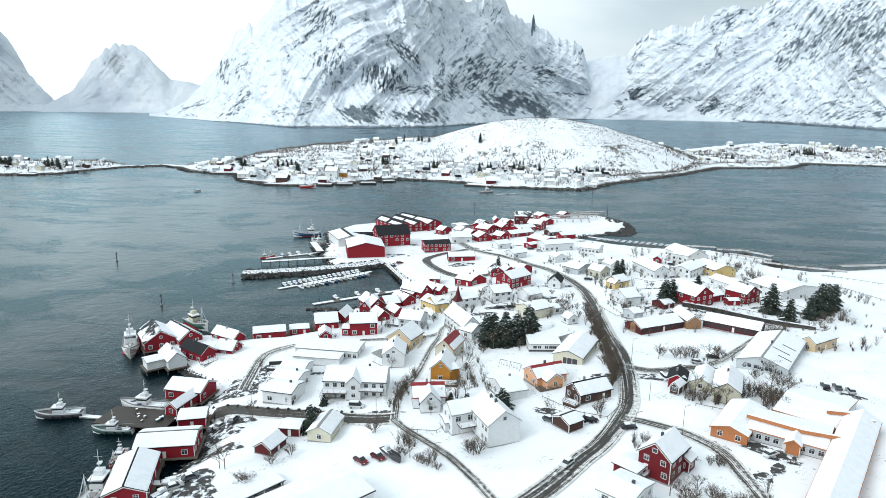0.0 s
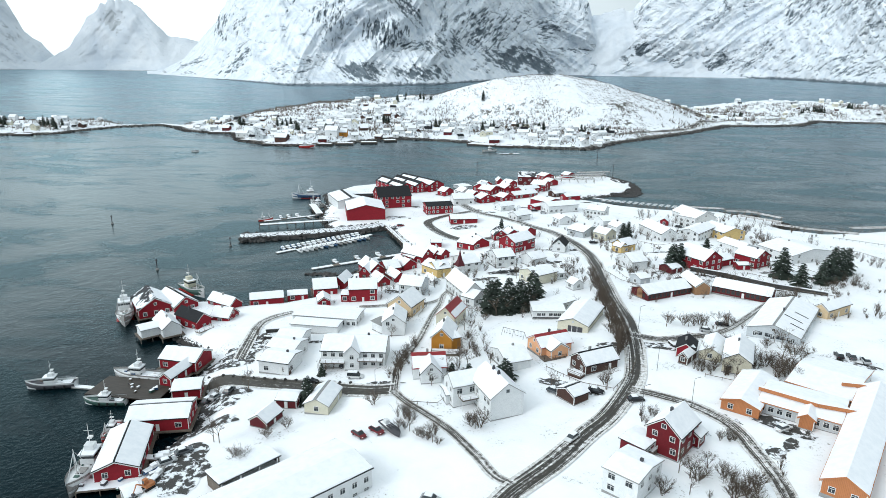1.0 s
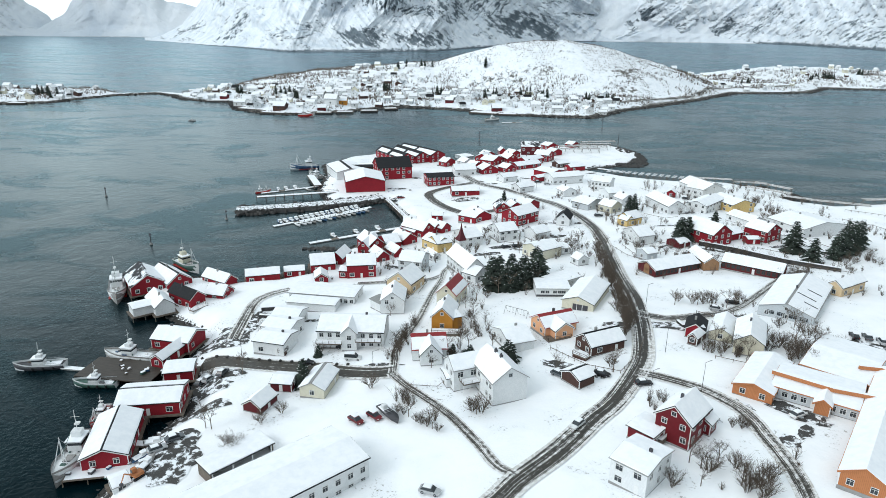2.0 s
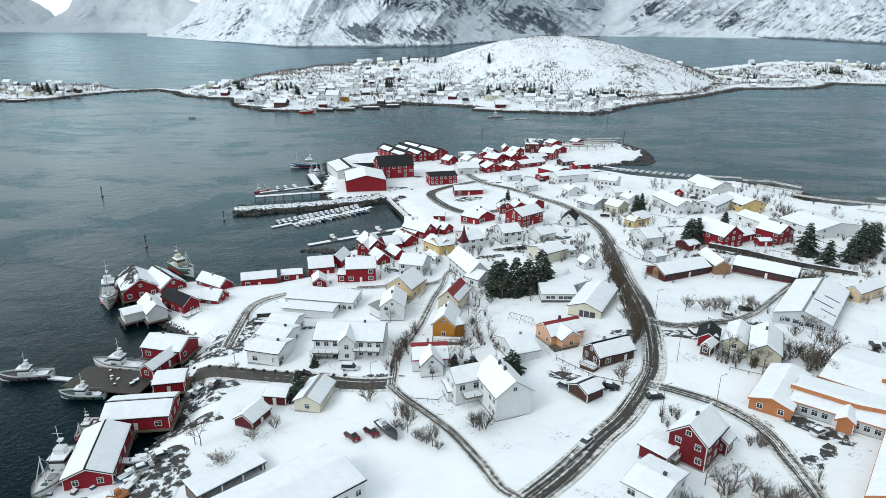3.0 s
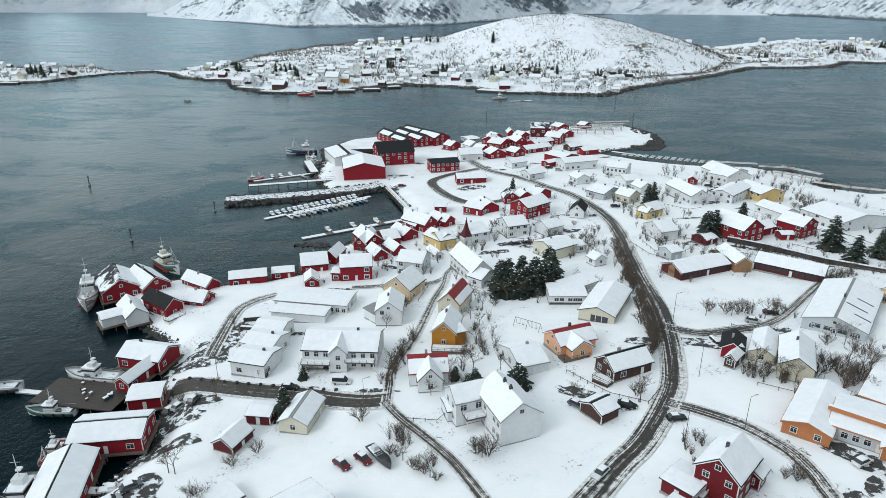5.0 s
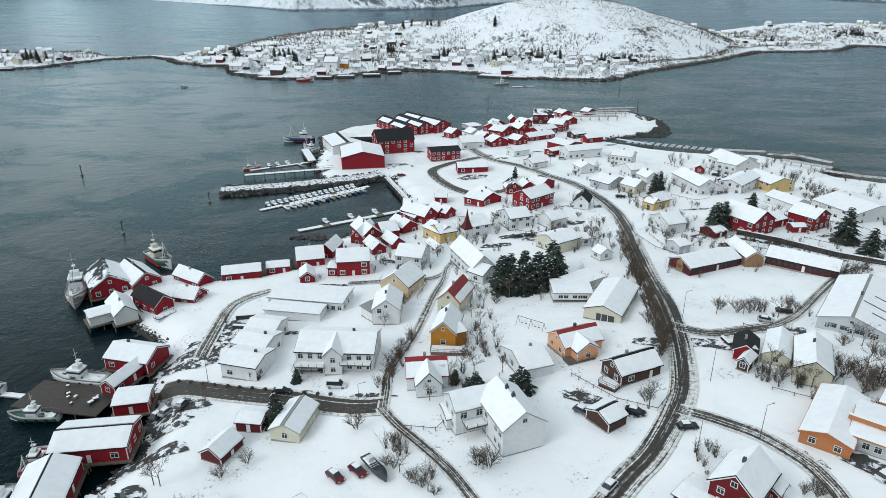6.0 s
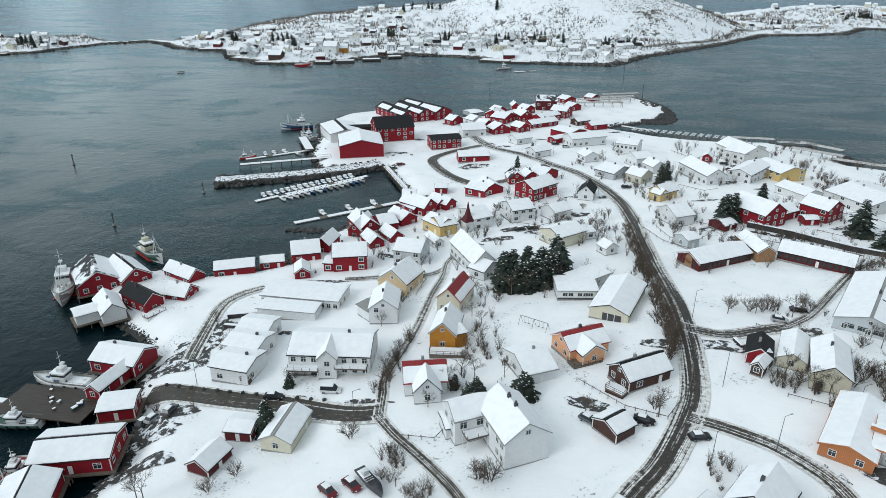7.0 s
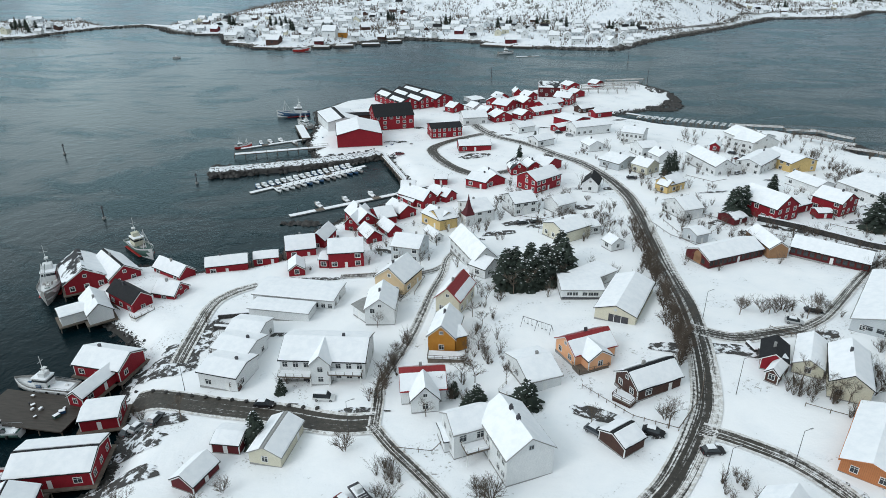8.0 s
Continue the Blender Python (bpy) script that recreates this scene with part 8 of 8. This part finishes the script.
# ---- verandas, sheds and single things of the village ----
def veranda(label, x, y, rot, L, W, z, rail_mat="trim", h=1.0, skirt=True, snow=True):
    """A raised deck with a railing on three sides; local -y is its open front."""
    root = thing("veranda", label, "veranda", pose(x, y, z, 0, 0, rot))
    part("deck", box_mesh(-L / 2, L / 2, -W / 2, W / 2, -0.25, 0), M["timber"], root)
    if snow:
        part("snow_strip", box_mesh(-L / 2 + 0.1, L / 2 - 0.1, -W / 2 + 0.1, W / 2 - 0.1, 0, 0.18, 0.06), M["roof_snow"], root)
    if not skirt:
        for sx in (-1, 1):
            for sy in (-1, 1):
                part("stilt", box_mesh(sx * (L / 2 - 0.15) - 0.08, sx * (L / 2 - 0.15) + 0.08, sy * (W / 2 - 0.15) - 0.08, sy * (W / 2 - 0.15) + 0.08, -3.6, -0.25), M[rail_mat], root)
    else:
        part("skirt", box_mesh(-L / 2 + 0.05, L / 2 - 0.05, -W / 2 + 0.05, W / 2 - 0.05, -1.6, -0.25), M[rail_mat], root)
    for a, b, c, d in ((-L / 2, -W / 2, L / 2, -W / 2), (-L / 2, -W / 2, -L / 2, W / 2), (L / 2, -W / 2, L / 2, W / 2)):
        n = max(2, int(math.hypot(c - a, d - b) / 1.6))
        bm = bmesh.new()
        add_prism(bm, (a, b, h), (c, d, h), 0.06, 0.06, 4)
        add_prism(bm, (a, b, h * 0.5), (c, d, h * 0.5), 0.05, 0.05, 4)
        part("railing", bm, M[rail_mat], root)
        for k in range(n + 1):
            part("post", cap("veranda_post", lambda: box_mesh(-0.05, 0.05, -0.05, 0.05, 0, 1.0)), M[rail_mat], root).location = (a + (c - a) * k / n, b + (d - b) * k / n, 0)


veranda("pale timber veranda of the ochre house", -8.5, 193.9, 0, 8.9, 3.5, max(surface_z(-8.5, 193.9), 1.5) + 1.0, "timber")
veranda("white veranda of the large villa", -42.4, 183.9, 1, 7.6, 2.6, surface_z(-42.4, 183.9) + 2.9, "trim", skirt=False)
veranda("white veranda of the large villa", -30.8, 184.1, 1, 7.6, 2.6, surface_z(-30.8, 184.1) + 2.9, "trim", skirt=False)
veranda("snowy terrace of the white bungalow", 7.3, 178.9, -31, 6.0, 3.3, max(surface_z(7.3, 178.9), 1.5) + 1.0, "trim")
veranda("dark timber veranda of the log house", 30.4, 177.6, -41, 4.4, 3.3, max(surface_z(30.4, 177.6), 1.5) + 0.9, "brown")
veranda("brown timber terrace of the peach house", 24.7, 189.4, 23, 7.6, 3.3, max(surface_z(24.7, 189.4), 1.5) + 0.5, "timber", snow=False)
veranda("white veranda of the red cabin", -96.3, 216.1, 61, 6.2, 2.4, max(surface_z(-96.3, 216.1), 1.5) + 0.3, "trim")
veranda("brown timber side balcony of a terrace", -56.3, 184.2, 88, 4.8, 2.2, max(surface_z(-56.3, 184.2), 1.5) + 1.4, "brown")
veranda("brown timber side balcony of a terrace", -56.8, 193.0, 89, 4.3, 2.2, max(surface_z(-56.8, 193.0), 1.5) + 1.6, "brown")
veranda("white balcony of the big house", -0.6, 159.6, 25, 4.6, 2.8, surface_z(-0.6, 159.6) + 3.1, "trim", skirt=False)

# the kindergarten's raised roof bands
def roof_band(label, x0, y0, x1, y1, z, w=0.5, h=0.9):
    root = thing("roof_band", label, "roof edge", pose((x0 + x1) / 2, (y0 + y1) / 2, z, 0, 0, math.degrees(math.atan2(y1 - y0, x1 - x0))))
    L = math.hypot(x1 - x0, y1 - y0)
    part("fascia", box_mesh(-L / 2, L / 2, -w / 2, w / 2, -h, 0, 0.02), M["orange"], root)
    part("snow_cap", box_mesh(-L / 2, L / 2, -w / 2 + 0.05, w / 2 + 0.3, 0, 0.2, 0.06), M["roof_snow"], root)


roof_band("orange fascia band along the kindergarten roof", 73.8, 160.2, 84.9, 152.3, 17.6)
roof_band("orange fascia band along the kindergarten roof", 84.9, 152.3, 94.6, 148.9, 17.6)
roof_band("orange fascia band on the upper roof", 96.6, 164.2, 101.6, 163.4, 17.6)
roof_band("orange fascia band on the upper roof", 101.6, 163.4, 106.0, 158.6, 17.6)

# open boat shelter: a long roof on posts, dark inside
sh = thing("boat_shelter", "open-fronted shelter with a long snowy roof", "shelter", pose(-51.8, 132.5, surface_z(-51.8, 132.5), 0, 0, 49))
SL, SW = 14.9, 6.0
part("back_wall", box_mesh(-SL / 2, SL / 2, SW / 2 - 0.15, SW / 2, -0.6, 2.6), M["brown"], sh)
for sx in (-1, 1):
    part("side_wall", box_mesh(sx * SL / 2 - 0.1, sx * SL / 2 + 0.1, -SW / 2, SW / 2 - 0.15, -0.6, 2.6), M["timber"], sh)
for k in range(4):
    part("post", cap("shelter_post", lambda: box_mesh(-0.12, 0.12, -0.12, 0.12, -0.6, 2.7)), M["trim"], sh).location = (-SL / 2 + 0.4 + (SL - 0.8) * k / 3, -SW / 2 + 0.1, 0)
rf = part("roof", box_mesh(-SL / 2 - 0.4, SL / 2 + 0.4, -SW / 2 - 0.5, SW / 2 + 0.4, 2.7, 2.86), M["black"], sh)
part("snow_cover", box_mesh(-SL / 2 - 0.35, SL / 2 + 0.35, -SW / 2 - 0.42, SW / 2 + 0.35, 2.86, 3.12, 0.08), M["roof_snow"], sh)

# a dark boat laid up on land
lb = thing("laid_up_boat", "dark open boat laid up in the snow", "boat", pose(-19.8, 148.1, surface_z(-19.8, 148.1) + 0.5, 0, 0, -50))
part("hull", hull(8.5, 2.6, 0.8, 0.7), M["darksteel"], lb, "black-painted hull", True)
part("snow_cover", box_mesh(-3.6, 1.8, -0.9, 0.9, 0.75, 0.92, 0.08), M["roof_snow"], lb)
part("console", box_mesh(-2.6, -1.4, -0.6, 0.6, 0.8, 2.0, 0.08), M["hullwhite"], lb)
for k in range(5):
    part("thwart", box_mesh(-0.9 + 0.55 * k, -0.65 + 0.55 * k, -0.85, 0.85, 0.9, 1.1), M["darksteel"], lb)

# playground swings
sw = thing("swing_frame", "bare steel swing frame in the snow", "swing", pose(13.6, 206.9, surface_z(13.6, 206.9), 0, 0, -30))
part("top_bar", rod((-4, 0, 2.4), (4, 0, 2.4), 0.07), M["darksteel"], sw)
for x in (-4, 0, 4):
    for sy in (-1, 1):
        part("leg", rod((x, sy * 1.3, -0.2), (x, 0, 2.4), 0.06), M["darksteel"], sw)
for x in (-2.6, -1.4, 1.4, 2.6):
    seat = part("seat", box_mesh(x - 0.25, x + 0.25, -0.12, 0.12, 0.6, 0.66), M["rubber"], sw)
    for dx in (-0.22, 0.22):
        part("chain", rod((x + dx, 0, 0.66), (x + dx, 0, 2.4), 0.025), M["steel"], seat)

# an orange excavator at the slipway
ex = thing("excavator", "small orange excavator at the slipway", "excavator", pose(-71.8, 126.9, max(surface_z(-71.8, 126.9), 1.7), 0, 0, -120))
for sy in (-1, 1):
    part("track", box_mesh(-1.3, 1.3, sy * 0.75 - 0.22, sy * 0.75 + 0.22, 0, 0.65, 0.15), M["rubber"], ex)
part("body", box_mesh(-1.3, 1.0, -0.9, 0.9, 0.7, 1.5, 0.1), M["orange"], ex)
cb = part("cab", box_mesh(-0.2, 0.9, -0.85, 0.1, 1.5, 2.6, 0.08), M["orange"], ex)
part("cab_glass", box_mesh(0.86, 0.93, -0.75, 0.0, 1.6, 2.45), M["glass"], cb)
part("boom", rod((0.9, 0.3, 1.4), (2.8, 0.3, 2.9), 0.18, 0.14), M["orange"], ex)
part("stick", rod((2.8, 0.3, 2.9), (3.7, 0.3, 1.2), 0.14, 0.1), M["orange"], ex)
part("bucket", box_mesh(3.4, 4.1, -0.1, 0.7, 0.5, 1.1, 0.12), M["darksteel"], ex)

# stone retaining walls
def stone_wall(label, x0, y0, x1, y1, h, seed):
    r = random.Random(seed)
    L = math.hypot(x1 - x0, y1 - y0)
    root = thing("stone_wall", label, "wall", pose((x0 + x1) / 2, (y0 + y1) / 2, 0, 0, 0, math.degrees(math.atan2(y1 - y0, x1 - x0))))
    zc = surface_z((x0 + x1) / 2, (y0 + y1) / 2)
    part("core", box_mesh(-L / 2, L / 2, -0.25, 0.35, zc - 1, zc + h - 0.1), M["stone"], root)
    part("snow_cap", box_mesh(-L / 2, L / 2, -0.3, 0.6, zc + h - 0.1, zc + h + 0.15, 0.06), M["roof_snow"], root)
    for k in range(int(L * 1.3 * h)):
        s = part("stone", STONES[k % 5], M["stone"], root)
        q = r.uniform(0.5, 0.8)
        s.matrix_local = Matrix.LocRotScale((r.uniform(-L / 2, L / 2), -0.2, zc + r.uniform(0, h - 0.3)), Euler((r.uniform(0, 3), r.uniform(0, 3), 0)), (q, q * 0.6, q * 0.8))


stone_wall("dark dry-stone retaining wall", -72.7, 212.9, -64.5, 215.0, 1.4, 3)
stone_wall("low dry-stone wall by the junction", 62.0, 198.7, 62.8, 195.1, 0.8, 4)
stone_wall("dark garden wall behind the terraces", -71.9, 208.1, -58.0, 207.5, 1.0, 5)
stone_wall("dark stone bank above the stable", 94.6, 283.0, 107.9, 274.7, 2.0, 6)
stone_wall("dark stone bank above the stable", 107.9, 274.7, 121.3, 263.5, 2.0, 7)
stone_wall("dark stone bank above the stable", 121.3, 263.5, 139.0, 254.0, 1.8, 9)
stone_wall("low wall beside the barn", 111.2, 313.2, 115.7, 306.4, 0.8, 8)

# ---- yard clutter ----
yard = random.Random(8)


def crate(x, y, z, s, mat, label):
    root = thing("crate", label, "crate", pose(x, y, z, 0, 0, yard.uniform(0, 90)), "yard crates")
    part("box", box_mesh(-s, s, -s * 0.7, s * 0.7, 0, s * 0.9, 0.05), M[mat], root)
    part("snow_cap", box_mesh(-s * 0.95, s * 0.95, -s * 0.65, s * 0.65, s * 0.9, s * 0.9 + 0.14, 0.05), M["roof_snow"], root)


for x, y, rx, ry, n in ((-74, 138, 4, 8, 12), (-95, 176, 10, 4, 10), (-60, 392, 20, 4, 10), (-100, 437, 6, 10, 12), (-15, 480, 16, 8, 8), (-92, 405, 6, 5, 6), (-84, 130, 7, 2, 8)):
    for k in range(n):
        cx, cy = x + yard.uniform(-rx, rx), y + yard.uniform(-ry, ry)
        cz = max(surface_z(cx, cy), 1.8 if cx < -70 and cy < 200 else 0.5)
        crate(cx, cy, cz, yard.uniform(0.35, 0.75), yard.choice(("timber", "darksteel", "hullblue", "hullgreen", "concrete", "deck")), "snow-capped fish crate or pallet in the yard")
for k in range(13):
    bx, by = -76 + 3.4 * k, 181.5 - 0.55 * k
    b = thing("boulder", "dark boulder marking the road edge", "boulder", pose(bx, by, surface_z(bx, by) + 0.25, 0, 0, 40 * k), "roadside boulders")
    part("rock", STONES[k % 5], M["stone"], b)

# the moulds from which trees, cars, boats and houses were copied go
for mould in BARE + SHRUB + SPRUCE + CARS + [VAN] + SMALL + KINDS:
    for o in list(mould.children_recursive) + [mould]:
        bpy.data.objects.remove(o)
